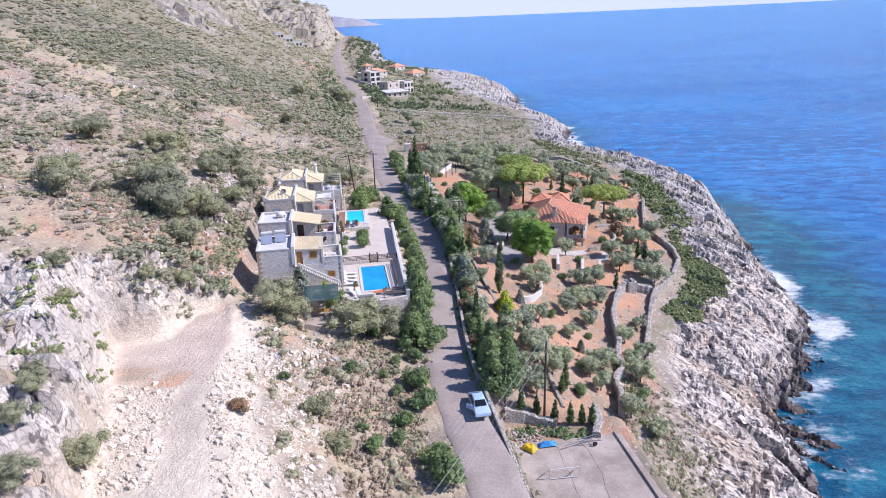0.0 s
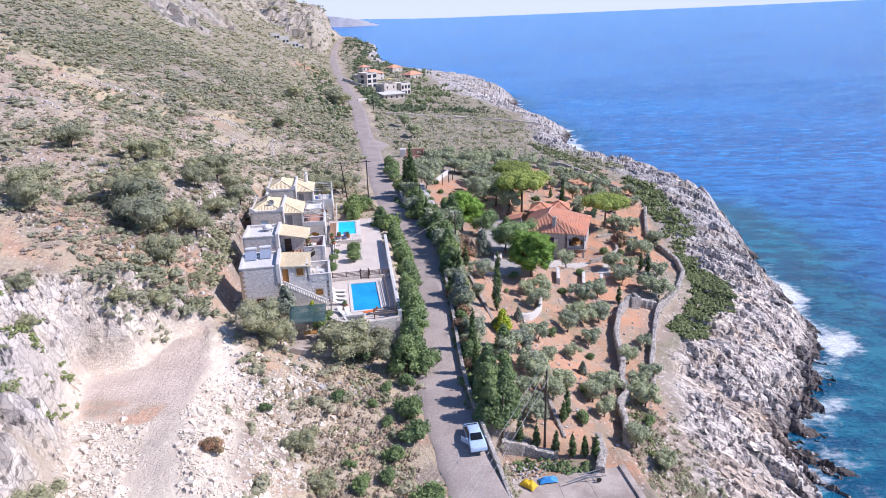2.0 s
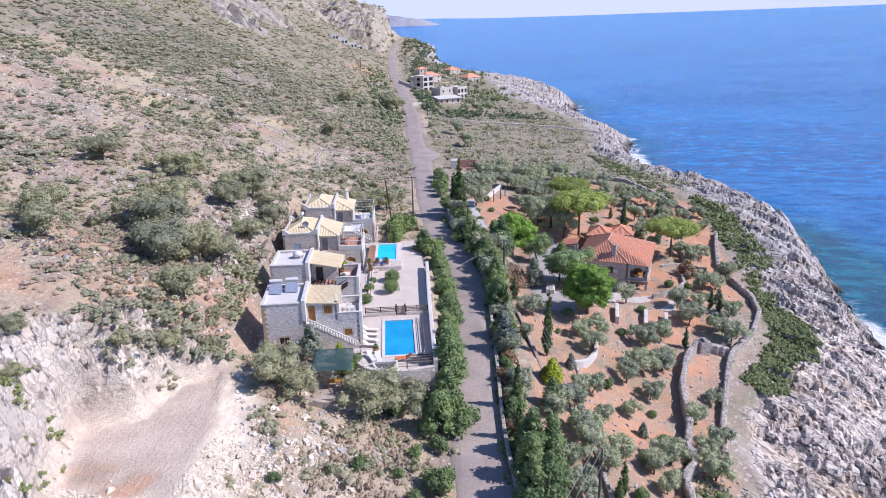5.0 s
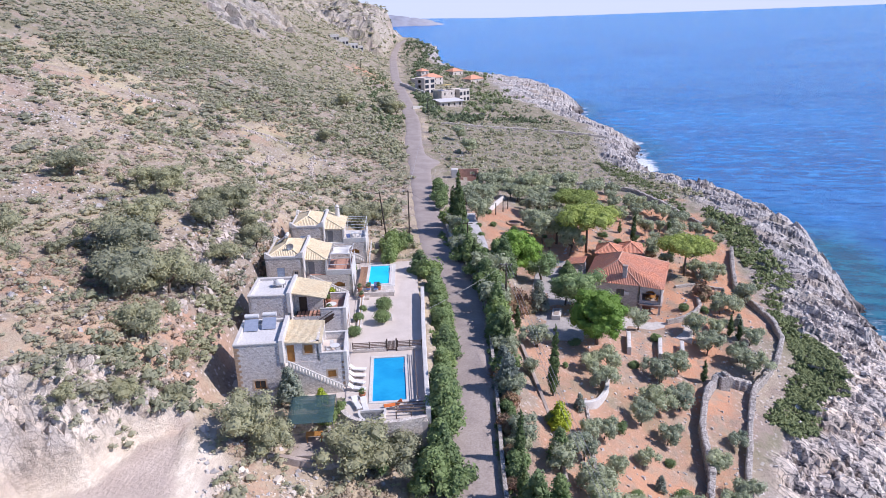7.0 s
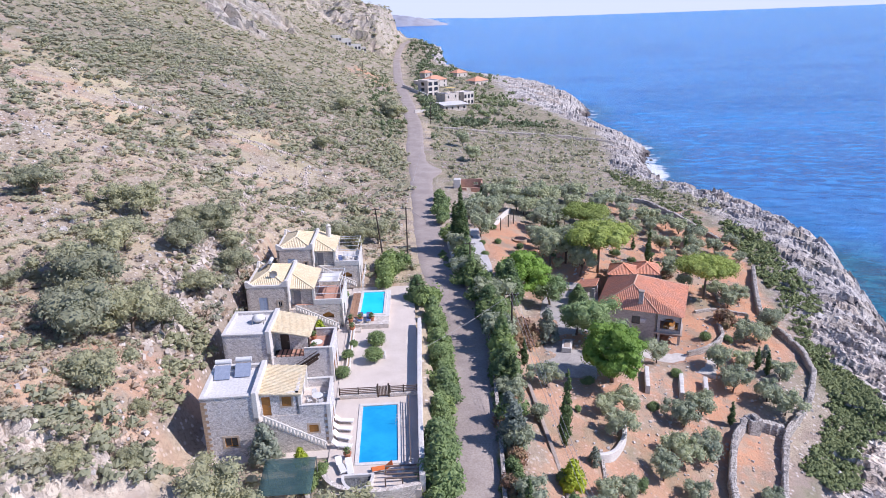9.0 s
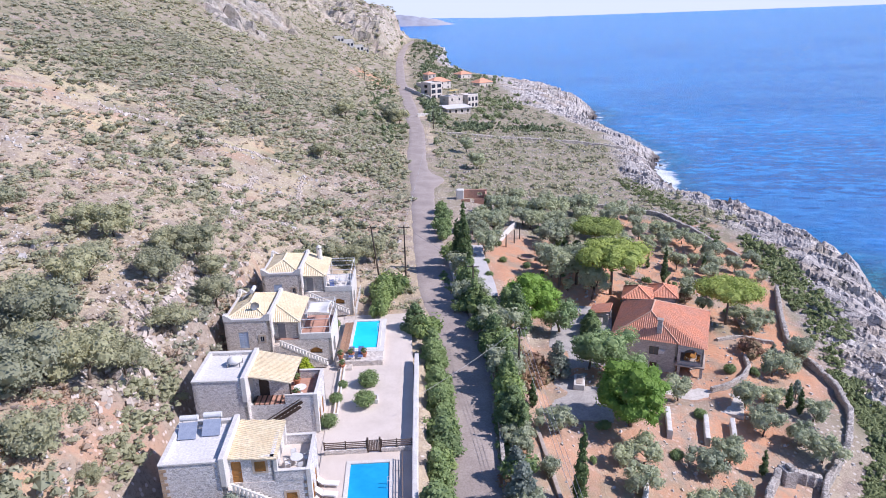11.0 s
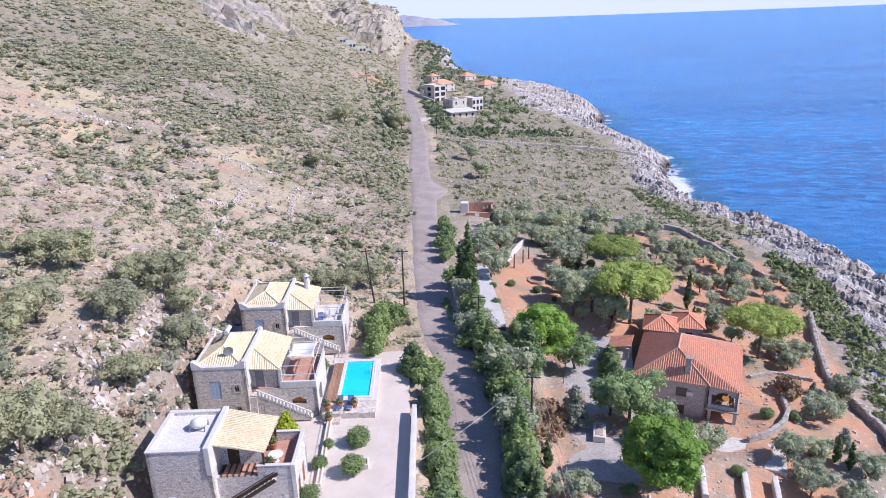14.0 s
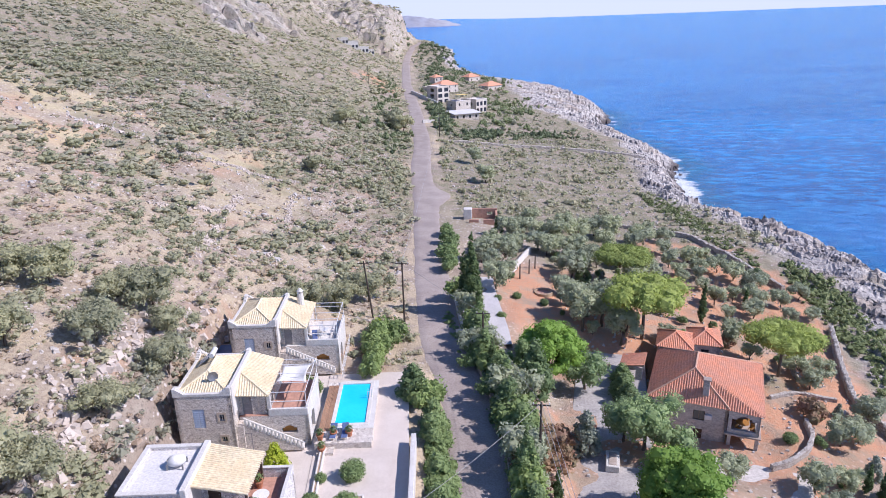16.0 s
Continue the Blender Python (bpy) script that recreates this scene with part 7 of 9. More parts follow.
    fr = thing_part(h, "pipe_frame", M_METAL, [[(8.3, yf + 0.1, F + 0.7), (8.3, yf + 0.1, zt)], [(11.7, yf + 0.1, F + 0.7), (11.7, yf + 0.1, zt)], [(11.7, D + 0.2, F), (11.7, D + 0.2, zt)], [(8.3, D + 0.2, F), (8.3, D + 0.2, zt)], [(8.3, yf + 0.1, zt), (11.7, yf + 0.1, zt), (11.7, D + 0.2, zt), (8.3, D + 0.2, zt)], [(8.3, yf + 0.1, F + 1.5), (11.7, yf + 0.1, F + 1.5)]], 0.045)
    for k in range(3):
        part("cross_pipe", tube([(8.3, yf + 1.8 + 1.8 * k, zt), (11.7, yf + 1.8 + 1.8 * k, zt)], 0.035, 6), M_METAL, fr)
    for k in range(9):
        part("rail_post", tube([(11.75, yf + 0.3 + 0.75 * k, F + 0.75), (11.75, yf + 0.3 + 0.75 * k, F + 1.2)], 0.02, 5), M_METAL, fr)
    part("top_rail", tube([(11.75, yf + 0.2, F + 1.2), (11.75, D + 0.2, F + 1.2)], 0.03, 6), M_METAL, fr)
    if sail:
        n = 10
        vs, fs = [], []
        for i in range(n + 1):
            for j in range(n + 1):
                s, t = i / n, j / n
                pull = 0.35 * (math.sin(math.pi * s) * (0.5 - abs(t - 0.5)) * 0 + math.sin(math.pi * s) * (t - 0.5))
                vs.append((8.5 + 3.0 * s + 0.3 * math.sin(math.pi * t) * (0.5 - s) * 2, yf + 2.2 + 3.4 * t - pull, zt - 0.12 - 0.45 * math.sin(math.pi * s) * math.sin(math.pi * t) + 0.25 * (s - 0.5) * (t - 0.5)))
        for i in range(n):
            for j in range(n):
                a0 = i * (n + 1) + j
                fs.append((a0, a0 + n + 1, a0 + n + 2, a0 + 1))
        ob = mesh_object("shade_sail", np.array(vs), fs, M_SAIL, h, "white canvas shade sail", smooth=True)
        ob.modifiers.new("thickness", "SOLIDIFY").thickness = 0.015
    if chimney:
        bm = bmesh.new()
        add_tube(bm, [(6.9, 6.6, U), (6.9, 6.6, T + 0.9)], 0.42, 10, 0.36)
        c = part("chimney", bm, M_WHITE, h, "round whitewashed chimney with a cowl")
        bm = bmesh.new()
        for k in range(6):
            a = k * math.tau / 6
            add_box(bm, -0.05, 0.05, -0.05, 0.05, 0, 0.3, 0, pose(6.9 + 0.3 * math.cos(a), 6.6 + 0.3 * math.sin(a), T + 0.9))
        add_tube(bm, [(6.9, 6.6, T + 1.2), (6.9, 6.6, T + 1.5)], 0.42, 10, 0.12)
        part("cowl", bm, M_WHITE, c)
    return h


def thing_part(parent, name, mat, runs, r):
    bm = bmesh.new()
    for run in runs:
        add_tube(bm, run, r, 6)
    return part(name, bm, mat, parent)


villa_flat(-27.0, 82.6, 11.5, "two-storey grey stone villa with flat white roof", 6.1, 6.3, "A")
villa_flat(-30.0, 94.3, 9, "two-storey grey stone villa with tiled terrace canopy", 6.0, 6.7, "B")
villa_hip(-32.7, 107.5, 9, "brown stone villa with straw-tiled hip roof and shade sail", True, False)
villa_hip(-33.8, 121.8, 9, "brown stone villa with straw-tiled hip roof and round chimney", False, True)


# ---- the red-tiled house by the sea ----
def tiled_house():
    h = thing("tiled_house", "grey stone house with a red clay tile roof and arched terrace", "house", pose(13.9, 131.5, 0, 0, 0, -15))
    E, R, G = -4.2, -1.05, -9.6
    sw, q, se, ne, nw = (0, 0, E), (9.3, -0.1, E + 0.1), (13.0, -0.35, E), (13.1, 13.0, E), (0, 13.3, E)
    pk, rb = (5.1, 3.0, R), (5.2, 7.2, R)
    roof_plane(h, [sw, q, pk], M_TILE_RED, 0.28, 0.09, name="south_slope")
    roof_plane(h, [q, se, pk], M_TILE_RED, 0.28, 0.09, name="terrace_slope")
    roof_plane(h, [se, ne, rb, pk], M_TILE_RED, 0.28, 0.09, name="east_slope")
    roof_plane(h, [ne, nw, rb], M_TILE_RED, 0.28, 0.09, name="north_slope")
    roof_plane(h, [nw, sw, pk, rb], M_TILE_RED, 0.28, 0.09, name="west_slope")
    for a, b in ((sw, pk), (q, pk), (se, pk), (ne, rb), (nw, rb), (pk, rb)):
        if a is not se:
            ridge_cap(h, a, b, M_TILE_PALE)
    bm = bmesh.new()
    holes = [(5.0, 6.3, -6.6, -5.3), (5.2, 6.2, -9.5, -7.8)]
    add_wall(bm, (0.4, 0.5), (9.2, 0.5), G, E - 0.05, 0.4, holes)
    add_wall(bm, (12.7, 4.2), (12.7, 12.7), G, E - 0.1, 0.4, [(1.5, 2.7, -6.8, -5.2), (5, 6.2, -6.8, -5.2)])
    add_wall(bm, (12.7, 12.7), (0.4, 12.7), G, E - 0.1, 0.4)
    add_wall(bm, (0.4, 12.7), (0.4, 0.5), G, E - 0.1, 0.4, [(3, 4, -6.8, -5.4), (8, 9, -6.8, -5.4)])
    add_wall(bm, (9.2, 4.2), (12.7, 4.2), G, E - 0.1, 0.3, [(0.8, 2.2, -7.0, -4.9)])
    add_wall(bm, (9.2, 0.5), (9.2, 4.2), G, E - 0.1, 0.3)
    part("wall", bm, M_STONE_BLUE, h, "pale grey stone walls")
    add_window(h, (0.4, 0.5), (9.2, 0.5), holes[0], M_DARKWOOD, lintel=False)
    add_door(h, (0.4, 0.5), (9.2, 0.5), holes[1], M_DARKWOOD)
    for s in (1.5, 5):
        add_window(h, (12.7, 4.2), (12.7, 12.7), (s, s + 1.2, -6.8, -5.2), M_DARKWOOD, lintel=False)
    for s in (3, 8):
        add_window(h, (0.4, 12.7), (0.4, 0.5), (s, s + 1.0, -6.8, -5.4), M_DARKWOOD, lintel=False)
    add_door(h, (9.2, 4.2), (12.7, 4.2), (0.8, 2.2, -7.0, -4.9), M_WOOD)
    # arched terrace
    arch_wall(h, (9.3, -0.0), (12.7, -0.0), -7.3, E - 0.05, 1.75, 2.7, -6.7, -4.75, M_STONE_BLUE, 0.35)
    arch_wall(h, (12.72, -0.0), (12.72, 4.2), -7.3, E - 0.05, 2.1, 3.0, -6.7, -4.75, M_STONE_BLUE, 0.35)
    part("terrace_slab", box(9.0, 13.0, -0.3, 4.2, -7.4, -7.2, 0.03), M_CONCRETE, h, "concrete terrace slab")
    for px, py in ((9.4, 0.0), (12.4, 0.0), (12.4, 3.8)):
        part("pier", box(px, px + 0.4, py, py + 0.4, G, -7.4, 0.03), M_STONE_BLUE, h)
    part("lower_back", box(9.25, 12.6, 3.2, 3.25, G, -7.45), M_PINK, h, "pink plastered wall under the terrace")
    t = part("chimney", box(6.2, 6.9, 0.7, 1.4, -4.4, -1.3, 0.04), M_STONE_BLUE, h, "stone chimney stack")
    part("chimney_cap", box(6.1, 7.0, 0.6, 1.5, -1.3, -1.15, 0.03), M_CONCRETE, t)
    part("air_conditioner", box(6.7, 7.5, 0.2, 0.48, -6.2, -5.6, 0.03), M_METAL, h, "white air conditioner unit")
    return h


M_TILE_PALE = plain("pale_ridge_tile", (0.62, 0.37, 0.26), (0.66, 0.42, 0.31), 0.7, 0.85)
M_STONE_BLUE = masonry("blue_grey_stonework", [(0.42, 0.415, 0.42), (0.56, 0.545, 0.54), (0.48, 0.465, 0.46), (0.64, 0.61, 0.585)], (0.58, 0.565, 0.55))
M_PINK = plain("pink_plaster", (0.62, 0.40, 0.32), (0.55, 0.36, 0.29), 1, 0.85)
tiled_house()


def annex(x, y, deg, w, d, base, eave, rise, label):
    h = thing("annex", label, "outbuilding", pose(x, y, 0, 0, 0, deg))
    bm = bmesh.new()
    holes = [(w / 2 - 0.5, w / 2 + 0.5, eave - 1.9, eave - 0.8)]
    add_wall(bm, (0, 0), (w, 0), base, eave - 0.08, 0.35, holes)
    add_wall(bm, (w, 0), (w, d), base, eave - 0.08)
    add_wall(bm, (w, d), (0, d), base, eave - 0.08)
    add_wall(bm, (0, d), (0, 0), base, eave - 0.08)
    part("wall", bm, M_STONE_BLUE, h)
    add_window(h, (0, 0), (w, 0), holes[0], M_DARKWOOD, lintel=False)
    hip_block(h, -0.3, w + 0.3, -0.3, d + 0.3, eave, rise, M_TILE_RED)
    return h


annex(17.2, 143.6, -12, 4.2, 4.6, -8, -3.5, 1.3, "stone outbuilding with a small red hip roof")
annex(21.8, 145.0, -8, 3.8, 4.6, -8, -3.7, 1.2, "low stone outbuilding with a red hip roof")
lt = thing("lean_to", "small shed with a red tile lean-to roof", "shed", pose(11.6, 138.0, 0, 0, 0, -15))
bm = bmesh.new()
add_wall(bm, (0.1, 0.1), (2.6, 0.1), -6.6, -3.8, 0.25, [(0.8, 1.7, -5.5, -4.0)])
add_wall(bm, (2.6, 3.0), (0.1, 3.0), -6.6, -3.6, 0.25)
add_wall(bm, (0.1, 3.0), (0.1, 0.1), -6.6, -3.8, 0.25)
part("wall", bm, M_STONE_BLUE, lt)
roof_plane(lt, [(-0.2, -0.2, -3.75), (2.8, -0.2, -3.1), (2.8, 3.3, -3.1), (-0.2, 3.3, -3.75)], M_TILE_RED, 0.28, 0.09, name="tiled_roof")


# ---- buildings in the distance ----
def far_house(x, y, deg, w, d, h_, mat, label, roof="flat", roof_mat=None, floors=1, bays=3, name="house", group="houses of the far hamlet", z=None, wide=0.45):
    z = min(ground_at(x, y), ground_at(x + w * 0.5, y), ground_at(x, y + d * 0.5)) - 0.3 if z is None else z
    h = thing(name, label, "house", pose(x, y, z, 0, 0, deg), group)
    bm = bmesh.new()
    fh = h_ / floors
    low = 1.0 if wide < 0.6 else 0.4
    holes = [(w * (k + 0.5) / bays - wide, w * (k + 0.5) / bays + wide, fh * f + low, fh * f + min(2.3, fh - 0.4)) for f in range(floors) for k in range(bays)]
    side = [(d * 0.5 - wide, d * 0.5 + wide, fh * f + low, fh * f + min(2.1, fh - 0.4)) for f in range(floors)]
    add_wall(bm, (0, 0), (w, 0), -2, h_, 0.35, holes)
    add_wall(bm, (w, 0), (w, d), -2, h_, 0.35, side)
    add_wall(bm, (w, d), (0, d), -2, h_)
    add_wall(bm, (0, d), (0, 0), -2, h_, 0.35, side)
    part("wall", bm, mat, h)
    for q in holes:
        add_window(h, (0, 0), (w, 0), q, M_DARKWOOD, lintel=False)
    for q in side:
        add_window(h, (w, 0), (w, d), q, M_DARKWOOD, lintel=False)
    if roof == "hip":
        hip_far(h, w, d, h_, roof_mat or M_TILE_RED)
    elif roof == "shed":
        bm = box(-0.6, w + 0.6, -0.8, d + 0.5, 0, 0.25, 0.03, pose(0, 0, h_, 3, 0, 0))
        part("roof", bm, roof_mat or M_ROOFWHITE, h)
    else:
        part("roof", box(0.05, w - 0.05, 0.05, d - 0.05, h_ - 0.2, h_ - 0.05), roof_mat or M_ROOFWHITE, h)
        part("parapet", add_capped(bmesh.new(), -0.05, w + 0.05, -0.05, d + 0.05, h_, h_ + 0.5, 0.3), mat, h)
    return h


def hip_far(h, w, d, z, mat):
    bm = bmesh.new()
    o = 0.4
    m = min(w, d) / 2
    a, b = ((m, d / 2), (w - m, d / 2)) if w >= d else ((w / 2, m), (w / 2, d - m))
    v = [bm.verts.new(q) for q in ((-o, -o, z), (w + o, -o, z), (w + o, d + o, z), (-o, d + o, z), (a[0], a[1], z + m * 0.55), (b[0] + 0.01, b[1] + 0.01, z + m * 0.55))]
    fs = ((0, 1, 5, 4), (1, 2, 5), (2, 3, 4, 5), (3, 0, 4)) if w >= d else ((0, 1, 4), (1, 2, 5, 4), (2, 3, 5), (3, 0, 4, 5))
    for f in fs:
        bm.faces.new([v[i] for i in f])
    bm.faces.new([v[i] for i in (3, 2, 1, 0)])
    return part("roof", bm, mat, h, "red clay tile roof")


M_RENDER = plain("weathered_render", (0.66, 0.60, 0.55), (0.75, 0.69, 0.63), 0.4, 0.85, fine=3)
far_house(-35, 349, 30, 12, 8, 3.0, M_STONE_WARM, "single-storey stone house with a broad pale roof", "shed", M_ROOFWHITE, bays=4)
far_house(-36.5, 368, 45, 9, 7, 5.8, M_STONE_WARM, "stone two-storey house with a walled roof terrace", floors=2, bays=2)
far_house(-28.5, 383, 50, 7.5, 7, 6.2, M_RENDER, "grey concrete house with open upper floor", floors=2, bays=3, wide=0.8)
far_house(-49, 396, 48, 8, 8, 8.4, M_RENDER, "pale three-storey concrete frame house with open bays", floors=3, bays=2, wide=1.35)
far_house(-58, 428, 45, 5, 6, 3.6, M_RENDER, "small pale block house on the slope", floors=1, bays=2)
far_house(-54, 445, 45, 13, 9, 5.0, M_RENDER, "pale house with a broad red tile roof", "hip", floors=2, bays=3)
far_house(-61, 470, 40, 6, 6, 6.0, M_RENDER, "narrow pale house with a red roof and chimney", "hip", floors=2, bays=2)
far_house(-30, 490, 45, 12, 9, 3.4, M_RENDER, "low pale house with a red hip roof", "hip", bays=3)
far_house(-46, 530, 45, 10, 8, 3.4, M_RENDER, "distant pale house with a red roof", "hip", bays=2)
for x, y, w, h_ in ((-141, 546, 7, 3.6), (-136, 551, 8, 4.6), (-131, 561, 8, 3.6), (-127, 570, 6, 3.0)):
    far_house(x, y, 25, w, 7, h_, M_WHITE, "white house high on the mountain side", floors=1, bays=3, group="white houses on the slope", wide=0.8)
pg = thing("roof_pergola", "yellow canvas pergola on the stone house's roof", "pergola", pose(-35.0, 371.5, ground_at(-36.5, 368) + 5.4, 0, 0, 45))
for px, py in ((0, 0), (4.4, 0), (0, 3.0), (4.4, 3.0)):
    part("post", tube([(px, py, 0), (px, py, 2.3)], 0.08, 6), M_WHITE, pg)
part("awning", box(-0.3, 4.7, -0.3, 3.3, 2.3, 2.42, 0.03), plain("yellow_canvas", (0.78, 0.60, 0.24), (0.70, 0.52, 0.22), 1, 0.85), pg, "yellow canvas awning")
wall_run("wall_hamlet_terrace", [(-66.5, 420), (-60.5, 408), (-54.5, 396), (-47.5, 386)], 1.6, 0.6, M_WHITE, "zigzag white retaining wall below the road", 0.05, stepm=1.5)
wall_run("wall_hamlet_gate", [(-44.5, 322), (-39.5, 326), (-35.5, 330)], 1.3, 0.6, M_WHITE, "white gate wall beside the road", 0.05, stepm=1.2)


# ---- terraces and pools of the villas ----
A0 = pose(-27.0, 82.6, 0, 0, 0, 10.5)
C0 = pose(-32.7, 107.5, 0, 0, 0, 9)


def pool_material(name, deep, pale):
    m, nt, p = start(name, 0.06, 0, 0.5)
    p.inputs["IOR"].default_value = 1.33
    v = coords(nt)
    a, b = noise_tex(nt, v, 0.25, 3), noise_tex(nt, v, 2.2, 4)
    col = mixc(nt, ramp(nt, a, 0.35, 0.65), deep, pale)
    nt.links.new(mixc(nt, ramp(nt, b, 0.45, 0.7), col, mixc(nt, 1.0, col, (0.88, 0.93, 0.96), "MULTIPLY")), p.inputs["Base Color"])
    bump(nt, p, b, 0.12, 0.05)
    return m


M_POOL_BLUE = pool_material("pool_water_blue", (0.012, 0.31, 0.60), (0.02, 0.38, 0.66))
M_POOL_CYAN = pool_material("pool_water_cyan", (0.01, 0.58, 0.86), (0.02, 0.64, 0.90))
M_NET = plain("green_shade_net", (0.05, 0.11, 0.115), (0.07, 0.14, 0.14), 1.5, 0.8)
_nt = M_NET.node_tree
_mix, _thin = _nt.nodes.new("ShaderNodeMixShader"), _nt.nodes.new("ShaderNodeBsdfTransparent")
_mix.inputs[0].default_value = 0.36
_nt.links.new(_nt.nodes["Principled BSDF"].outputs[0], _mix.inputs[1])
_nt.links.new(_thin.outputs[0], _mix.inputs[2])
_nt.links.new(_mix.outputs[0], _nt.nodes["Material Output"].inputs[0])
M_ORANGE = plain("orange_fabric", (0.80, 0.22, 0.06), (0.72, 0.18, 0.05), 2, 0.8)
M_NAVY = plain("blue_fabric", (0.10, 0.14, 0.30), (0.13, 0.18, 0.36), 2, 0.8)


def slab_with_hole(name, m, x0, x1, y0, y1, hx0, hx1, hy0, hy1, z0, z1, mat, label):
    bm = bmesh.new()
    for q in ((x0, hx0, y0, y1), (hx1, x1, y0, y1), (hx0, hx1, y0, hy0), (hx0, hx1, hy1, y1)):
        add_box(bm, *q, z0, z1, 0, m)
    ob = part(name, bm, mat)
    return tagged(ob, label, "terrace", kind="structure")


def pool(m, x0, x1, y0, y1, z, water, label, steps=True):
    t = thing("swimming_pool", label, "swimming pool", m @ pose((x0 + x1) / 2, (y0 + y1) / 2, z))
    hx, hy = (x1 - x0) / 2, (y1 - y0) / 2
    bm = bmesh.new()
    for q in ((-hx - 0.4, hx + 0.4, -hy - 0.4, -hy), (-hx - 0.4, hx + 0.4, hy, hy + 0.4), (-hx - 0.4, -hx, -hy, hy), (hx, hx + 0.4, -hy, hy)):
        add_box(bm, *q, -0.06, 0.1, 0.02)
    part("coping", bm, M_WHITE, t, "white pool coping")
    part("water", box(-hx, hx, -hy, hy, -1.3, -0.02), water, t, "clear blue pool water")
    for sx in (-0.25, 0.25):
        part("ladder_rail", tube([(hx + 0.3, hy * 0.3 + sx, 0.05), (hx + 0.3, hy * 0.3 + sx, 0.75), (hx - 0.1, hy * 0.3 + sx, 0.8), (hx - 0.2, hy * 0.3 + sx, -0.1)], 0.03, 6), M_METAL, t)
    return t


slab_with_hole("terrace_1", A0, 11.3, 19.9, -5.0, 9.0, 14.15, 17.75, -2.3, 7.2, -3.6, 1.0, M_PAVING, "pale paved pool terrace")
pool(A0, 14.15, 17.75, -2.3, 7.2, 0.98, M_POOL_BLUE, "rectangular blue swimming pool with white coping")
drive = part("terrace_2", box(11.2, 20.3, 9.0, 40, -3.6, 0.97, 0, A0), M_PAVING)
tagged(drive, "pale concrete driveway beside the villas", "driveway", kind="structure")
yard_l = part("terrace_3", box(-1.5, 11.4, -1.0, 40, -2.6, 0.9, 0, A0), M_PAVING)
tagged(yard_l, "paved ground around the villas", "terrace", kind="structure")
# raised pool of the second villa
slab_with_hole("terrace_4", C0, 12.3, 17.75, 0.6, 12.0, 13.85, 16.9, 3.8, 11.4, -2, 1.62, M_STONE_WARM, "raised stone pool terrace")
pool(C0, 13.85, 16.9, 3.8, 11.4, 1.62, M_POOL_CYAN, "turquoise swimming pool on a raised stone terrace")
slab_with_hole("terrace_7", C0, 13.75, 17.8, 2.9, 12.05, 13.8, 16.95, 3.75, 11.45, 1.6, 1.66, M_WHITE, "white paved pool surround")
deck = thing("wooden_deck", "reddish timber deck beside the raised pool", "deck", C0 @ pose(12.35, 2.6, 1.63))
for k in range(10):
    part("plank", box(0.14 * k, 0.14 * k + 0.125, 0, 8.6, 0, 0.04, 0.004), M_DECK, deck)
st = part("terrace_step", box(12.6, 14.2, -0.4, 0.6, -2, 1.25, 0.02), M_STONE_WARM, None)
st.matrix_world = C0
tagged(st, "stone step up to the pool terrace", "step")

# white retaining wall on the road side, and the curved one below the pool
pts = [tuple((A0 @ Vector((u, v, 0))).xy) for u, v in ((19.9, -6.0), (20.0, 0), (20.2, 9), (20.5, 18), (20.8, 26.5))]
wall_run("wall_pool", pts, 1.15, 0.5, M_WHITE, "tall whitewashed retaining wall above the road", 0.02, deep=4.4, z0=1.0, stepm=0.8)
pts = [tuple((A0 @ Vector((u, v, 0))).xy) for u, v in ((11.2, -4.2), (12.0, -5.6), (14.0, -6.6), (16.5, -6.7), (19.9, -6.0))]
wall_run("wall_pool_end", pts, 0.45, 0.5, M_STONE_WARM, "curved stone wall at the end of the pool terrace", 0.01, deep=3.8, z0=1.0, stepm=0.4)
part("terrace_5", box(11.6, 19.8, -6.4, -4.99, -3.0, 0.96, 0, A0), M_PAVING)
tagged(bpy.data.objects["terrace_5"], "paved strip at the end of the pool terrace", "terrace", kind="structure")


def slat_fence(m, x0, x1, gate=None, label="brown timber slat fence on a low stone wall"):
    t = thing("fence", label, "fence", m)
    part("plinth", box(x0, x1, -0.15, 0.15, 0, 0.45, 0.02), M_STONE_WARM, t, "low stone plinth")
    n = int((x1 - x0) / 1.35)
    for k in range(n + 1):
        cx = x0 + (x1 - x0) * k / n
        part("post", box(cx - 0.06, cx + 0.06, -0.06, 0.06, 0.45, 1.35, 0.01), M_DARKWOOD, t)
    for k in range(n):
        a, b = x0 + (x1 - x0) * k / n + 0.07, x0 + (x1 - x0) * (k + 1) / n - 0.07
        for j in range(4):
            part("slat", box(a, b, -0.025, 0.025, 0.55 + 0.2 * j, 0.66 + 0.2 * j, 0.005), M_FENCE, t)
    return t


M_FENCE = plain("weathered_timber", (0.20, 0.14, 0.11), (0.27, 0.20, 0.16), 2, 0.8)
slat_fence(A0 @ pose(11.6, 8.9, 1.0), 0, 4.0)
slat_fence(A0 @ pose(17.0, 8.9, 1.0), 0, 2.9)
gate = thing("garden_gate", "brown timber gate in the terrace fence", "gate", A0 @ pose(15.7, 8.9, 1.0))
for sx in (0, 1.15):
    part("gate_post", box(sx - 0.09, sx + 0.09, -0.09, 0.09, 0, 1.6, 0.01), M_DARKWOOD, gate)
part("gate_frame", box(0.1, 1.05, -0.03, 0.03, 0.12, 0.2), M_DARKWOOD, gate)
for k in range(6):
    part("board", box(0.12 + 0.155 * k, 0.25 + 0.155 * k, -0.025, 0.025, 0.2, 1.35), M_FENCE, gate)

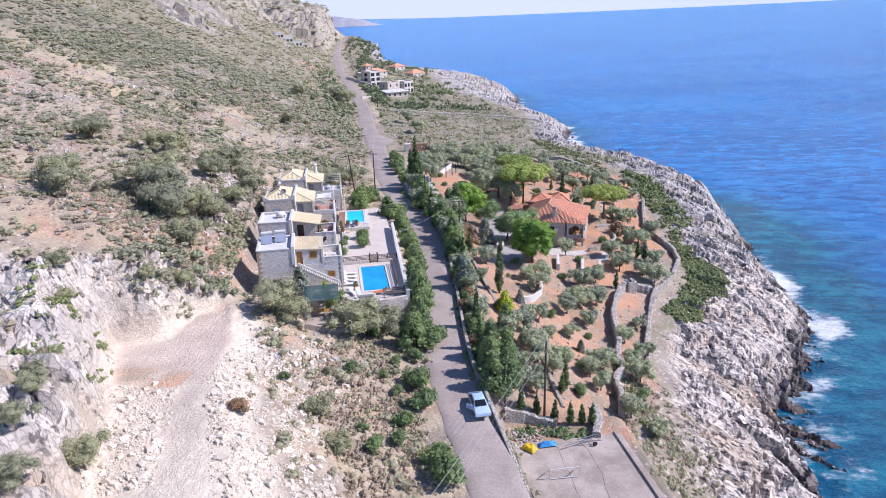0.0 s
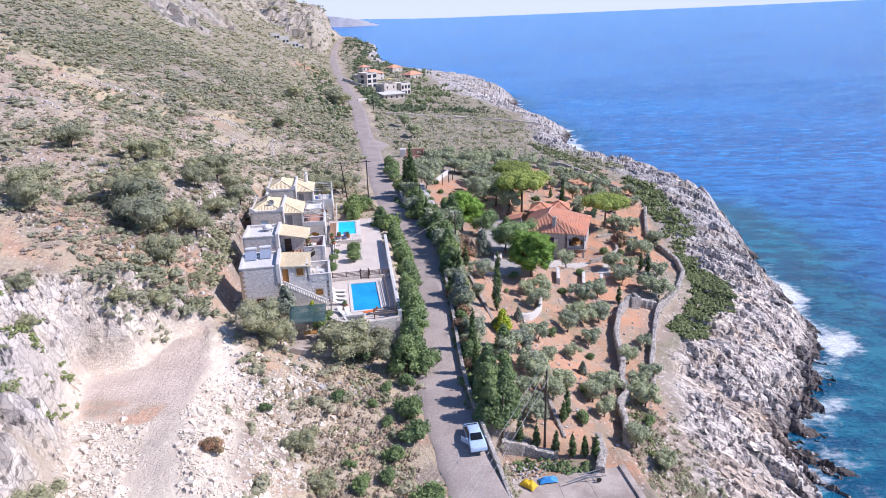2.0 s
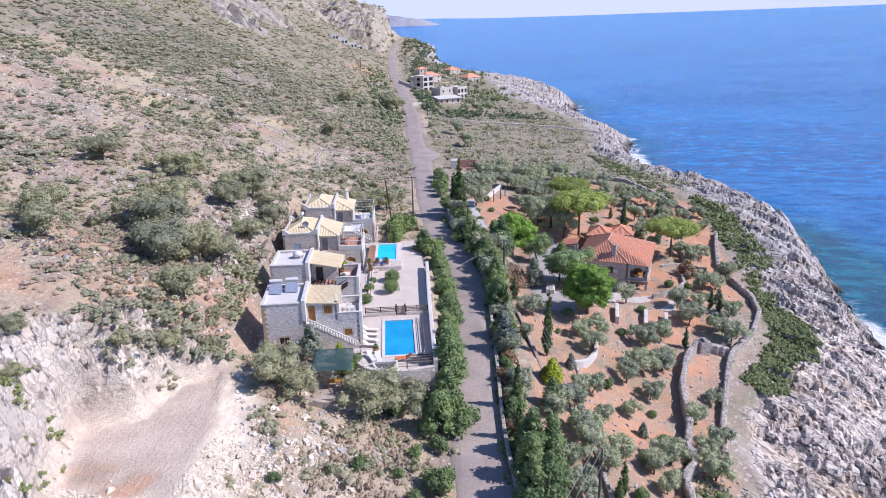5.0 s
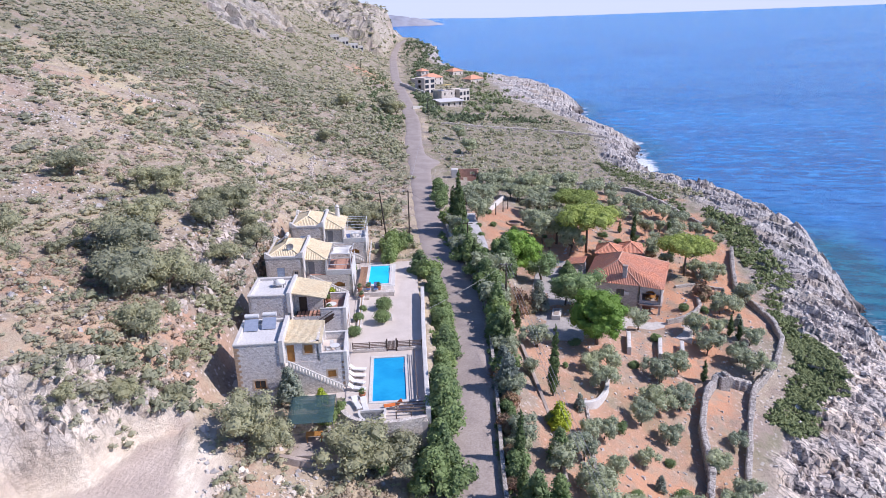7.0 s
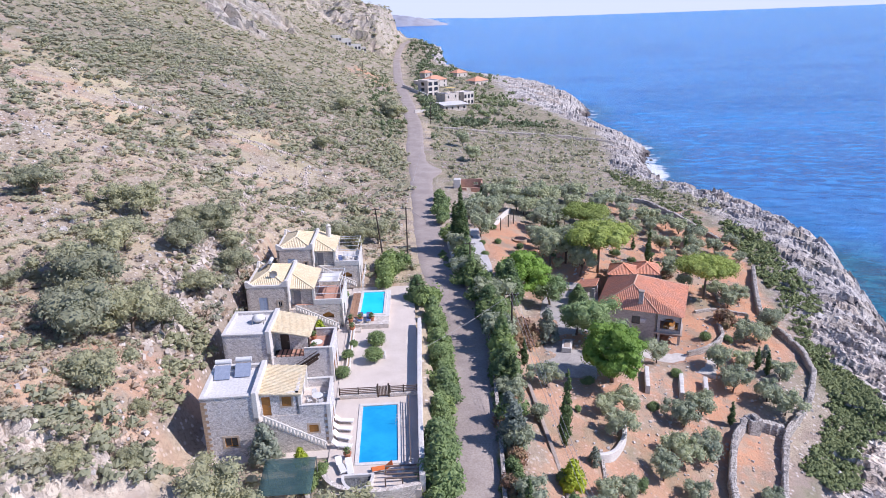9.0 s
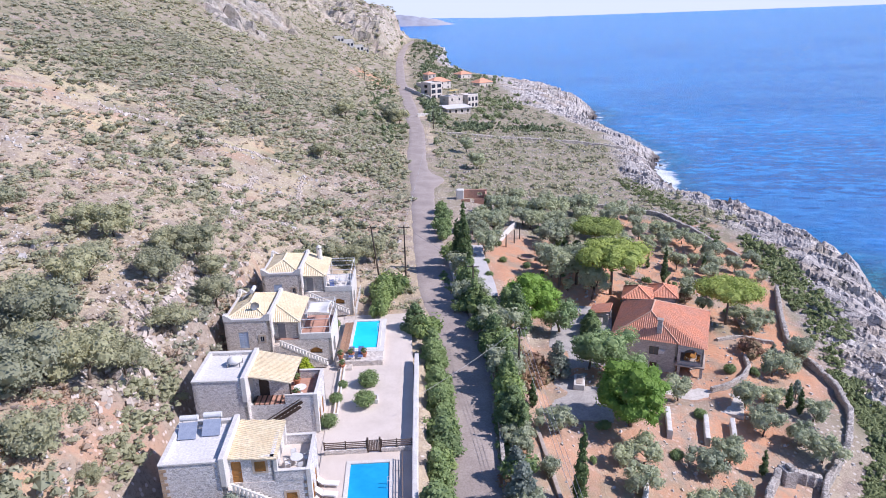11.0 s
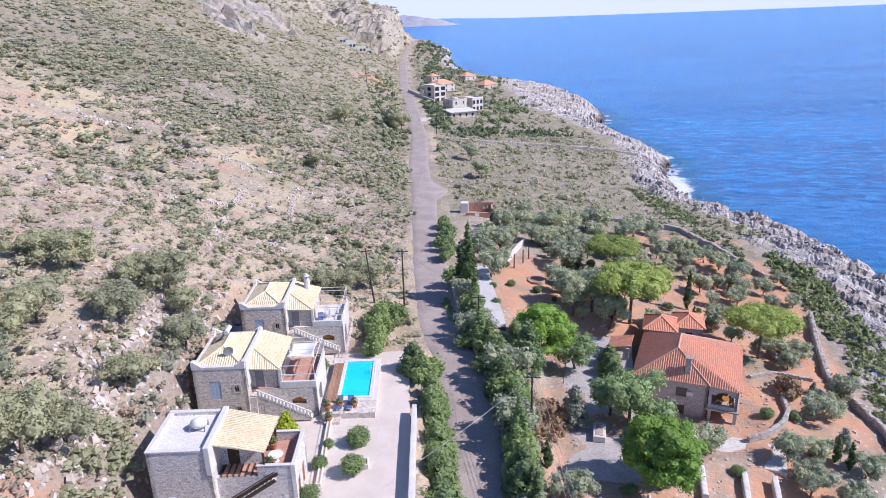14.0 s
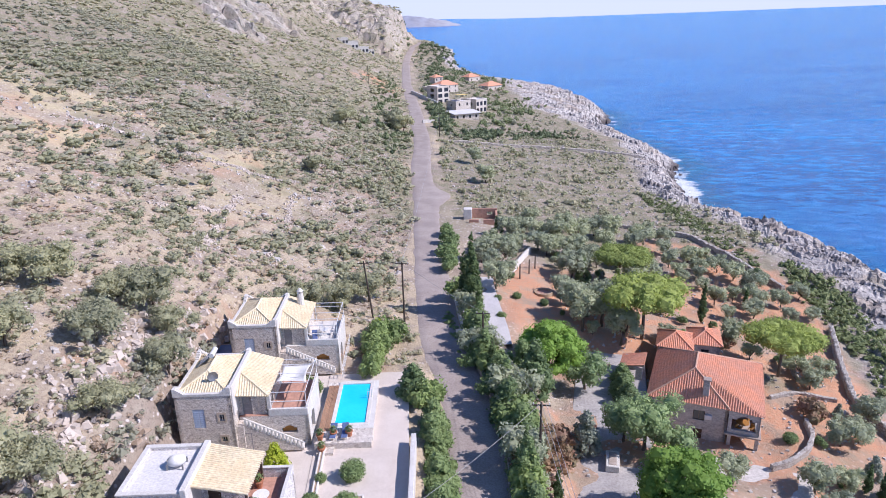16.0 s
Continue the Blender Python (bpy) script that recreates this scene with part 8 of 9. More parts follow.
# dark timber screen at the pool's end
screen = thing("timber_pergola", "dark timber slat pergola at the end of the pool", "pergola", A0 @ pose(16.6, -5.9, 1.0))
for k in range(4):
    part("beam", box(0, 3.2, 0.55 * k, 0.55 * k + 0.12, 0.85, 0.95), M_FENCE, screen)
for k in range(3):
    for s in (0.05, 1.75):
        part("post", box(1.5 * k, 1.5 * k + 0.12, s, s + 0.12, 0, 0.86), M_FENCE, screen)
side = thing("timber_rails", "dark timber rails along the pool wall", "rail fence", A0 @ pose(18.9, -3.2, 1.0))
for k in range(8):
    part("post", box(0.0, 0.08, 1.5 * k, 1.5 * k + 0.08, 0, 0.95), M_FENCE, side)
for j in range(3):
    part("rail", box(0.02, 0.07, 0, 10.6, 0.3 + 0.27 * j, 0.38 + 0.27 * j), M_FENCE, side)

# half-round basin at the end of the pool terrace
M_MOSAIC = masonry("dark_mosaic", [(0.05, 0.055, 0.06), (0.13, 0.14, 0.15), (0.08, 0.085, 0.09), (0.22, 0.23, 0.23)], (0.36, 0.36, 0.35), 4.5, 0.05, 1.0)
basin = thing("stone_basin", "half-round basin with white rim and dark stone bed", "basin", A0 @ pose(14.2, -4.55, 0.96))
arc = [(1.45 * math.cos(a), -2.1 * math.sin(a), 0) for a in np.linspace(0, math.pi, 19)]
bm = bmesh.new()
for (xa, ya, _), (xb, yb, _) in zip(arc, arc[1:]):
    k = 0.84
    v = [bm.verts.new(q) for z_ in (0.0, 0.5) for q in ((xa, ya, z_), (xb, yb, z_), (xb * k, yb * k, z_), (xa * k, ya * k, z_))]
    for f in ((4, 5, 6, 7), (0, 1, 5, 4), (2, 3, 7, 6), (3, 2, 1, 0)):
        bm.faces.new([v[i] for i in f])
bmesh.ops.remove_doubles(bm, verts=bm.verts[:], dist=1e-4)
add_box(bm, -1.45, 1.45, 0.0, 0.22, 0, 0.5, 0.02)
part("rim", bm, M_WHITE, basin, "whitewashed rim")
bm = bmesh.new()
bm.faces.new([bm.verts.new((q[0] * 0.86, q[1] * 0.86, 0.24)) for q in arc][::-1])
part("bed", bm, M_MOSAIC, basin, "dark stone bed")

# planted beds of the driveway
for u, v, w, d, zt in ((14.9, 17.3, 1.5, 1.1, 1.5), (11.8, 15.2, 0.5, 12.0, 1.35), (12.4, 26.6, 4.4, 0.45, 1.5)):
    b = thing("planter", "low whitewashed masonry planter", "planter", A0 @ pose(u, v, 0.97))
    bm = bmesh.new()
    add_capped(bm, 0, w, 0, d, 0, zt - 0.97, 0.16)
    part("planter_wall", bm, M_WHITE, b)
    part("soil", box(0.16, w - 0.16, 0.16, max(d - 0.16, 0.2), 0, (zt - 0.97) * 0.8), M_QUOIN, b, "dry brown soil")


def lounger(m, mat, label, group):
    t = thing("sun_lounger", label, "sun lounger", m, group)
    part("frame", box(-0.32, 0.32, -0.95, 0.4, 0.26, 0.31, 0.01), M_METAL, t)
    part("backrest", box(-0.32, 0.32, 0, 0.75, -0.03, 0.03, 0.01, pose(0, 0.4, 0.29, 38)), mat, t)
    part("mattress", box(-0.3, 0.3, -0.93, 0.38, 0.31, 0.38, 0.03), mat, t)
    for sx in (-0.28, 0.28):
        for sy in (-0.8, 0.3):
            part("leg", box(sx - 0.025, sx + 0.025, sy - 0.025, sy + 0.025, 0, 0.26), M_METAL, t)
    return t


lo = lounger(A0 @ pose(12.5, 0.2, 1.0, 0, 0, 75), M_SAIL, "white sun lounger on the pool terrace", "loungers by the pool")
for v in (1.6, 3.0, 4.4):
    copy_thing(lo, A0 @ pose(12.4, v, 1.0, 0, 0, 75 + 9 * math.sin(v * 3)))
for u, v, a in ((12.6, -3.0, 20), (13.4, -3.3, 10)):
    copy_thing(lo, A0 @ pose(u, v, 1.0, 0, 0, a))
lounger(A0 @ pose(16.3, -3.6, 1.0, 0, 0, -80), M_ORANGE, "orange sun lounger at the end of the pool", "loungers by the pool")
for u in (13.6, 14.7):
    lounger(C0 @ pose(u + 0.4, 1.9, 1.63, 0, 0, 0), M_NAVY, "navy blue sun lounger on the raised terrace", "blue loungers")


def chair(m, mat, label, group):
    t = thing("garden_chair", label, "chair", m, group)
    part("seat", box(-0.24, 0.24, -0.24, 0.24, 0.42, 0.46, 0.02), mat, t)
    part("backrest", box(-0.24, 0.24, 0.21, 0.25, 0.46, 0.9, 0.02), mat, t)
    for sx in (-0.26, 0.23):
        part("armrest", box(sx, sx + 0.04, -0.2, 0.22, 0.62, 0.66, 0.01), mat, t)
    for sx in (-0.22, 0.22):
        for sy in (-0.22, 0.22):
            part("leg", box(sx - 0.02, sx + 0.02, sy - 0.02, sy + 0.02, 0, 0.42), mat, t)
    return t


def round_table(m, mat, label, r=0.55):
    t = thing("round_table", label, "table", m)
    bm = bmesh.new()
    add_tube(bm, [(0, 0, 0.70), (0, 0, 0.74)], r, 18)
    part("tabletop", bm, mat, t)
    part("leg", tube([(0, 0, 0.03), (0, 0, 0.70)], 0.05, 8), mat, t)
    part("foot", tube([(0, 0, 0), (0, 0, 0.04)], 0.26, 12), mat, t)
    return t


ch = chair(A0 @ pose(18.4, -3.9, 1.0, 0, 0, 30), M_METAL, "white plastic garden chair", "white garden chairs")
for q in ((19.0, -3.2, 80), (18.0, -4.4, -60)):
    copy_thing(ch, A0 @ pose(q[0], q[1], 1.0, 0, 0, q[2]))
HA = pose(-27.0, 82.6, 1.0, 0, 0, 11.5)
HB = pose(-30.0, 94.3, 1.0, 0, 0, 9)
HC = pose(-32.7, 107.5, 1.2, 0, 0, 9)
HD = pose(-33.8, 121.8, 1.2, 0, 0, 9)
round_table(HA @ pose(10.2, 3.0, 3.36), M_METAL, "white round table on the roof terrace")
for a in range(4):
    copy_thing(ch, HA @ pose(10.2 + 0.85 * math.cos(a * 1.57 + 0.4), 3.0 + 0.85 * math.sin(a * 1.57 + 0.4), 3.36, 0, 0, 90 * a - 67))
round_table(HB @ pose(9.6, 2.8, 3.36), M_SAIL, "round table with a white cloth on the roof terrace", 0.65)
round_table(HD @ pose(9.9, 4.2, 3.15), M_METAL, "white round table on the roof terrace")
for a in range(3):
    copy_thing(ch, HD @ pose(9.9 + 0.9 * math.cos(a * 2.1), 4.2 + 0.9 * math.sin(a * 2.1), 3.15, 0, 0, 120 * a - 90))
lounger(HD @ pose(8.9, 3.0, 3.15, 0, 0, 10), M_NAVY, "dark lounger on the white roof terrace", "roof loungers")
sofa = thing("terrace_bench", "terracotta masonry bench along the terrace parapet", "bench", HB @ pose(10.7, 1.6, 3.36))
part("seat", box(0, 0.5, 0, 4.0, 0, 0.42, 0.02), M_TERRACOTTA, sofa)
part("backrest", box(0.42, 0.52, 0, 4.0, 0.42, 0.7, 0.02), M_TERRACOTTA, sofa)
# roof equipment
solar_heater(*(HA @ Vector((1.2, 3.6, 5.98))), 12, "solar water heater on the flat white roof")
solar_heater(*(HA @ Vector((3.1, 3.9, 5.98))), 12, "white solar water heater beside the parapet")
solar_heater(*(HC @ Vector((0.9, 5.2, 6.9))), -80, "dark solar collector on the tiled slope")
dish("grey satellite dish on the tiled roof", *(HC @ Vector((3.3, 1.6, 6.95))), 30, 0.5)
tank = thing("covered_tank", "white water tank wrapped in canvas on the roof", "tank", HB @ pose(3.2, 3.6, 6.38))
bm = bmesh.new()
bmesh.ops.create_uvsphere(bm, u_segments=14, v_segments=9, radius=0.6, matrix=Matrix.Diagonal((1.25, 1.0, 0.75, 1)))
for v in bm.verts:
    v.co.z = max(v.co.z, -0.3) + 0.55
    v.co *= 1 + 0.07 * noise.noise(v.co * 2.2)
part("tank_body", bm, M_SAIL, tank, "white canvas cover", True)
for sx, sy in ((-0.6, -0.5), (0.6, -0.5), (-0.6, 0.5), (0.6, 0.5)):
    part("leg", box(sx - 0.05, sx + 0.05, sy - 0.05, sy + 0.05, 0, 0.5), M_GREYMETAL, tank)


def pot(m, label="terracotta flower pot with a small plant", s=1.0):
    t = thing("flower_pot", label, "flower pot", m @ Matrix.Diagonal((s, s, s, 1)))
    bm = bmesh.new()
    add_tube(bm, [(0, 0, 0), (0, 0, 0.45)], 0.17, 12, 0.27)
    add_tube(bm, [(0, 0, 0.42), (0, 0, 0.5)], 0.3, 12, 0.3)
    part("pot", bm, M_POT, t)
    r_ = np.random.default_rng(3)
    cloud_object("plant", leaf_cloud(r_, [np.array([0, 0, 0.75])], [0.3], 90, 0.09, 1.0, 0.3), M_HEDGE, t)
    return t


M_POT = plain("terracotta_pot", (0.5, 0.21, 0.12), (0.42, 0.18, 0.1), 3, 0.8)
p0 = pot(HB @ pose(9.0, 4.6, 3.36), s=1.3)
for m_ in (HB @ pose(9.4, 1.7, 3.36), A0 @ pose(13.0, 26.9, 1.5), A0 @ pose(14.5, 26.9, 1.5), A0 @ pose(12.0, 25.2, 1.0), C0 @ pose(12.8, 1.2, 1.63), A0 @ pose(13.1, -1.5, 1.0)):
    copy_thing(p0, m_)

# shade-net shelter below the first villa
net = thing("shade_shelter", "dark green shade net on slim posts", "shelter", A0 @ pose(6.2, -8.2, 0))
n, vs, fs = 8, [], []
for i in range(n + 1):
    for j in range(n + 1):
        s, t = i / n, j / n
        vs.append((4.4 * s, 4.4 * t, 2.75 + 0.35 * t - 0.22 * math.sin(math.pi * s) * math.sin(math.pi * t)))
for i in range(n):
    for j in range(n):
        k = i * (n + 1) + j
        fs.append((k, k + n + 1, k + n + 2, k + 1))
ob = mesh_object("net", np.array(vs), fs, M_NET, net, "dark green shade net", smooth=True)
ob.modifiers.new("thickness", "SOLIDIFY").thickness = 0.02
for sx, sy, hh in ((0, 0, 2.8), (4.4, 0, 2.8), (0, 4.4, 3.15), (4.4, 4.4, 3.15)):
    part("post", tube([(sx, sy, -2.6), (sx, sy, hh)], 0.05, 6), M_GREYMETAL, net)
part("terrace_6", box(5.6, 11.2, -9.6, -3.2, -3.2, 0.15, 0.03, A0), M_CONCRETE)
tagged(bpy.data.objects["terrace_6"], "concrete terrace under the shade net", "terrace", kind="structure")
wt = thing("wooden_table", "brown timber table under the shade net", "table", A0 @ pose(8.6, -7.2, 0.15))
part("tabletop", box(-0.8, 0.8, -0.4, 0.4, 0.7, 0.76, 0.01), M_WOOD, wt)
for sx in (-0.7, 0.7):
    for sy in (-0.32, 0.32):
        part("leg", box(sx - 0.04, sx + 0.04, sy - 0.04, sy + 0.04, 0, 0.7), M_WOOD, wt)
wall_run("wall_below_villa", [tuple((A0 @ Vector(q)).xy) for q in ((4.6, -10.4, 0), (8, -10.2, 0), (11.6, -9.6, 0), (13.5, -7.6, 0))], 0.7, 0.5, M_CONCRETE, "pale concrete edge below the shelter", 0.03, stepm=0.5, deep=1.6)
# blue-tarpaulined patio behind the last villa
tp = part("tarpaulin", box(-4.4, -0.1, -0.4, 3.4, 2.5, 2.62, 0.03, HD), plain("blue_tarpaulin", (0.20, 0.24, 0.36), (0.26, 0.30, 0.42), 1, 0.7))
tagged(tp, "dark blue tarpaulin spread on the patio", "tarpaulin")
part("patio", box(-4.8, 0.0, -0.8, 3.8, -1.5, 2.48, 0.05, HD), M_PAVING)
tagged(bpy.data.objects["patio"], "paved patio cut into the slope", "patio", kind="structure")
# white fence rail of the last villa
wf = thing("white_fence", "white metal fence beside the villa wall", "fence", HD @ pose(12.3, -0.6, 0))
for k in range(12):
    part("post", tube([(0, 0.8 * k, -0.4), (0, 0.8 * k, 1.2)], 0.03, 5), M_METAL, wf)
for zz in (0.4, 0.8, 1.2):
    part("rail", tube([(0, 0, zz), (0, 8.8, zz)], 0.028, 5), M_METAL, wf)


# ---- poles and cables ----
def pole(x, y, h, label, arms=1, lean=0):
    z = ground_at(x, y)
    t = thing("utility_pole", label, "utility pole", pose(x, y, z, 0, lean, 0), "utility poles")
    part("shaft", tube([(0, 0, -0.6), (0, 0, h)], 0.15, 8, 0.10), M_POLE, t)
    for k in range(arms):
        a = part("crossarm", box(-0.9, 0.9, -0.06, 0.06, h - 0.35 - 0.5 * k, h - 0.23 - 0.5 * k, 0.01), M_POLE, t)
        for sx in (-0.75, 0, 0.75):
            part("insulator", tube([(sx, 0, h - 0.23 - 0.5 * k), (sx, 0, h - 0.02 - 0.5 * k)], 0.05, 8), M_METAL, a)
    return Vector((x, y, z + h - 0.05))


P1 = pole(-17.5, 139.8, 9.6, "dark creosoted timber utility pole by the road")
P2 = pole(-22.2, 141.0, 8.4, "dark utility pole leaning beside the road", 1, -6)
P3 = pole(10.4, 66.0, 10.6, "tall timber utility pole among the olives", 0)
pole(5.7, 65.8, 5.5, "short timber pole beside the parked car", 0)
P5 = pole(0.8, 113.0, 8.0, "timber utility pole behind the roadside wall")
P6 = pole(-6.2, 133.0, 6.5, "timber utility pole at the garden gate")
P7 = pole(-34.0, 295.0, 8.5, "distant timber utility pole by the road")
pole(-86.0, 405, 9.0, "distant utility pole on the slope")
FAR = Vector((-10, 18, 5))


def cable(a, b, sag, dx=0.0):
    pts = [Vector(a).lerp(Vector(b), k / 14) + Vector((dx, 0, -sag * 4 * (k / 14) * (1 - k / 14))) for k in range(15)]
    ob = part("overhead_cable", tube(pts, 0.02, 4), M_CABLE)
    return tagged(ob, "thin overhead power cable", "cable", "overhead cables")


M_CABLE = plain("cable", (0.42, 0.42, 0.43), (0.36, 0.36, 0.37), 1, 0.5, bumps=0)
for dx in (-0.7, 0, 0.7):
    cable(P3, FAR, 0.8, dx)
    cable(P3, P5, 0.9, dx * 0.6)
cable(P5, P6, 0.6)
cable(P6, P1, 0.4)
cable(P5, Vector((-9.0, 100, 4)), 0.3)
cable(P1, P2, 0.2)
cable(P1, P7, 1.8)

# ---- parked car ----
def car(x, y, rot, label):
    z = float(road_z(y)) + 0.03
    c = thing("car", label, "car", pose(x, y, z, 0, 0, rot))
    M_BODY = start("pale_blue_car_paint", 0.25, 0, 0.6)[0]
    M_BODY.node_tree.nodes["Principled BSDF"].inputs["Base Color"].default_value = (0.46, 0.60, 0.78, 1)
    prof = [(-2.1, 0.30), (-2.12, 0.62), (-2.0, 0.80), (-1.1, 0.93), (-0.35, 1.40), (0.25, 1.47), (1.05, 1.42), (1.7, 1.08), (2.02, 1.0), (2.1, 0.65), (2.06, 0.30)]
    bm = bmesh.new()
    rows = []
    for yy_, sc in ((-0.86, 0.0), (-0.84, 0.5), (-0.7, 1.0), (0, 1.03), (0.7, 1.0), (0.84, 0.5), (0.86, 0.0)):
        row = []
        for px, pz in prof:
            top = max(0, pz - 0.92)
            inw = 1 - 0.42 * top if abs(yy_) > 0.5 else 1
            row.append(bm.verts.new((px, yy_ * inw, pz if pz < 0.9 else 0.9 + (pz - 0.9) * (0.75 + 0.25 * sc) if sc else min(pz, 0.88))))
        rows.append(row)
    for a, b in zip(rows, rows[1:]):
        for i in range(len(prof) - 1):
            bm.faces.new((a[i], a[i + 1], b[i + 1], b[i]))
    bm.faces.new(rows[0][::-1])
    bm.faces.new(rows[-1])
    bmesh.ops.recalc_face_normals(bm, faces=bm.faces[:])
    part("body", bm, M_BODY, c, "glossy pale blue bodywork", True)

    def panel(name, pts, mat, lab):
        bm_ = bmesh.new()
        bm_.faces.new([bm_.verts.new(p) for p in pts])
        bmesh.ops.solidify(bm_, geom=bm_.faces[:], thickness=0.02)
        return part(name, bm_, mat, c, lab)

    panel("windscreen", [(-1.06, -0.66, 0.99), (-1.06, 0.66, 0.99), (-0.40, 0.56, 1.41), (-0.40, -0.56, 1.41)], M_GLASS, "dark windscreen")
    panel("rear_window", [(1.66, 0.6, 1.14), (1.66, -0.6, 1.14), (1.12, -0.54, 1.42), (1.12, 0.54, 1.42)], M_GLASS, "dark rear window")
    for s in (-1, 1):
        panel("side_window", [(-0.85, 0.84 * s, 0.95), (1.45, 0.84 * s, 0.98), (0.95, 0.68 * s, 1.36), (-0.30, 0.68 * s, 1.36)], M_GLASS, "dark side windows")
        part("headlight", box(-2.1, -1.9, 0.45 * s - 0.16, 0.45 * s + 0.16, 0.62, 0.76, 0.03), M_METAL, c)
        part("tail_light", box(1.98, 2.1, 0.6 * s - 0.12, 0.6 * s + 0.12, 0.8, 0.95, 0.02), M_ORANGE, c)
        part("mirror", box(-0.8, -0.6, 0.98 * s - 0.1, 0.98 * s + 0.1, 0.93, 1.06, 0.03), M_BODY, c)
        for px in (-1.3, 1.3):
            w = part("wheel", tube([(px, 0.62 * s, 0.31), (px, 0.86 * s, 0.31)], 0.31, 16), M_TYRE, c, "black tyre")
            part("rim", tube([(px, 0.80 * s, 0.31), (px, 0.875 * s, 0.31)], 0.2, 12), M_GREYMETAL, w, "grey alloy rim")
    bm = box(-0.02, 0.95, -0.03, 0.03, 0.35, 0.95, 0.02, pose(-0.75, 0.87, 0, 0, 0, 40))
    part("open_door", bm, M_BODY, c, "front door standing open")
    return c


M_TYRE = plain("tyre_rubber", (0.03, 0.03, 0.03), (0.04, 0.04, 0.04), 3, 0.8)
car(2.55, 62.6, 101, "small pale blue hatchback parked at the roadside, one door open")

# ---- concrete yard below the road ----
YARD = pose(13.5, 55.5, -9.3, 0, 0, 10)
yd = part("yard_slab", box(-6.2, 6.2, -14, 7.2, -1.6, 0.12, 0.03, YARD), M_CONCRETE)
tagged(yd, "cracked pale concrete yard", "yard", kind="structure")
ed = part("yard_edge", box(5.9, 6.6, -14, 7.2, -2.5, 0.35, 0.04, YARD), M_CONCRETE)
tagged(ed, "low concrete kerb along the yard", "kerb", kind="structure")
bm = bmesh.new()
rr = random.Random(4)
for k in range(2):
    pts = [(-1.2 + 2.6 * k + rr.uniform(-0.4, 0.4), 7 - 2.2 * j, 0.125) for j in range(7)]
    pts = [(a + rr.uniform(-0.35, 0.35), b, c) for a, b, c in pts]
    add_tube(bm, pts, 0.014, 4)
bmesh.ops.transform(bm, matrix=YARD, verts=bm.verts[:])
tagged(part("slab_joints", bm, M_DARK), "dark cracks in the concrete slab", "cracks", kind="structure")

rr_ = np.random.default_rng(88)
u, v = rr_.uniform(5.6, 12.4, 520), rr_.uniform(57.5, 64.4, 520)
near_wall = v > 64.6 - 6.5 * np.clip((12.4 - u) / 6.8, 0.12, 1) * rr_.uniform(0.6, 1.0, 520)
bits = stones("yard_rubble", u[near_wall], v[near_wall], rr_.uniform(0.1, 0.34, int(near_wall.sum())), M_BOULDER, "broken stones and plaster lying on the yard", 89, 0.2, 0.6)
for i in range(len(bits.data.vertices)):
    bits.data.vertices[i].co.z += 0.12


def tarp(m, mat, label, w, d, h, seed, name):
    bm = bmesh.new()
    bmesh.ops.create_grid(bm, x_segments=14, y_segments=10, size=0.5)
    for v in bm.verts:
        a, b = v.co.x, v.co.y
        f = max(0, 1 - (abs(a) * 1.9) ** 3) * max(0, 1 - (abs(b) * 1.9) ** 3)
        v.co = Vector((a * w, b * d, h * f * (0.7 + 0.5 * noise.noise(Vector((a * 5 + seed, b * 5, seed)))) + 0.02))
    t = thing(name, label, "boat", m)
    part("cover", bm, mat, t, smooth=True)
    part("hull", box(-w * 0.4, w * 0.4, -d * 0.3, d * 0.3, 0, h * 0.3, 0.05), M_WHITE, t)
    return t


M_YELLOW = plain("yellow_tarpaulin", (0.78, 0.55, 0.03), (0.68, 0.45, 0.03), 2, 0.6)
M_BLUE = plain("bright_blue_plastic", (0.05, 0.28, 0.68), (0.06, 0.33, 0.74), 2, 0.5)
tarp(pose(8.1, 60.6, -9.1, 0, 0, -40), M_YELLOW, "yellow tarpaulin heaped over a small boat", 1.7, 1.1, 0.7, 1.0, "covered_boat")
tarp(pose(10.2, 61.3, -9.1, 0, 0, 10), M_BLUE, "blue plastic dinghy under a cover", 2.0, 0.9, 0.6, 3.0, "dinghy")
tr = thing("boat_trailer", "bare galvanised boat trailer", "trailer", pose(14.6, 61.6, -9.15, 0, 0, 15))
part("drawbar", tube([(-2.8, -0.4, 0.45), (0, 0, 0.5), (1.2, 0.1, 0.5)], 0.06, 6), M_GREYMETAL, tr)
for s in (-0.6, 0.6):
    part("rail", tube([(-1.0, s * 0.4, 0.5), (1.6, s, 0.5)], 0.05, 6), M_GREYMETAL, tr)
    part("wheel", tube([(0.7, s * 1.2, 0.28), (0.7, s * 1.2 + 0.16 * s, 0.28)], 0.28, 12), M_TYRE, tr)
part("axle", tube([(0.7, -0.75, 0.3), (0.7, 0.75, 0.3)], 0.04, 6), M_GREYMETAL, tr)
part("crosspiece", tube([(1.3, -0.65, 0.52), (1.3, 0.65, 0.52)], 0.04, 6), M_GREYMETAL, tr)
gl = thing("metal_frame", "white tubular goal frame lying on the slab", "goal frame", pose(11.2, 55.6, -9.1, 0, 0, 8))
for run in ([(-1.6, 0, 0.05), (1.6, 0, 0.05)], [(-1.6, 0, 0.05), (-1.6, 0, 1.2)], [(1.6, 0, 0.05), (1.6, 0, 1.2)], [(-1.6, 0, 1.2), (1.6, 0, 1.2)], [(-1.6, 1.2, 0.05), (-1.6, 0, 1.2)], [(1.6, 1.2, 0.05), (1.6, 0, 1.2)]):
    part("tube", tube(run, 0.04, 6), M_METAL, gl)

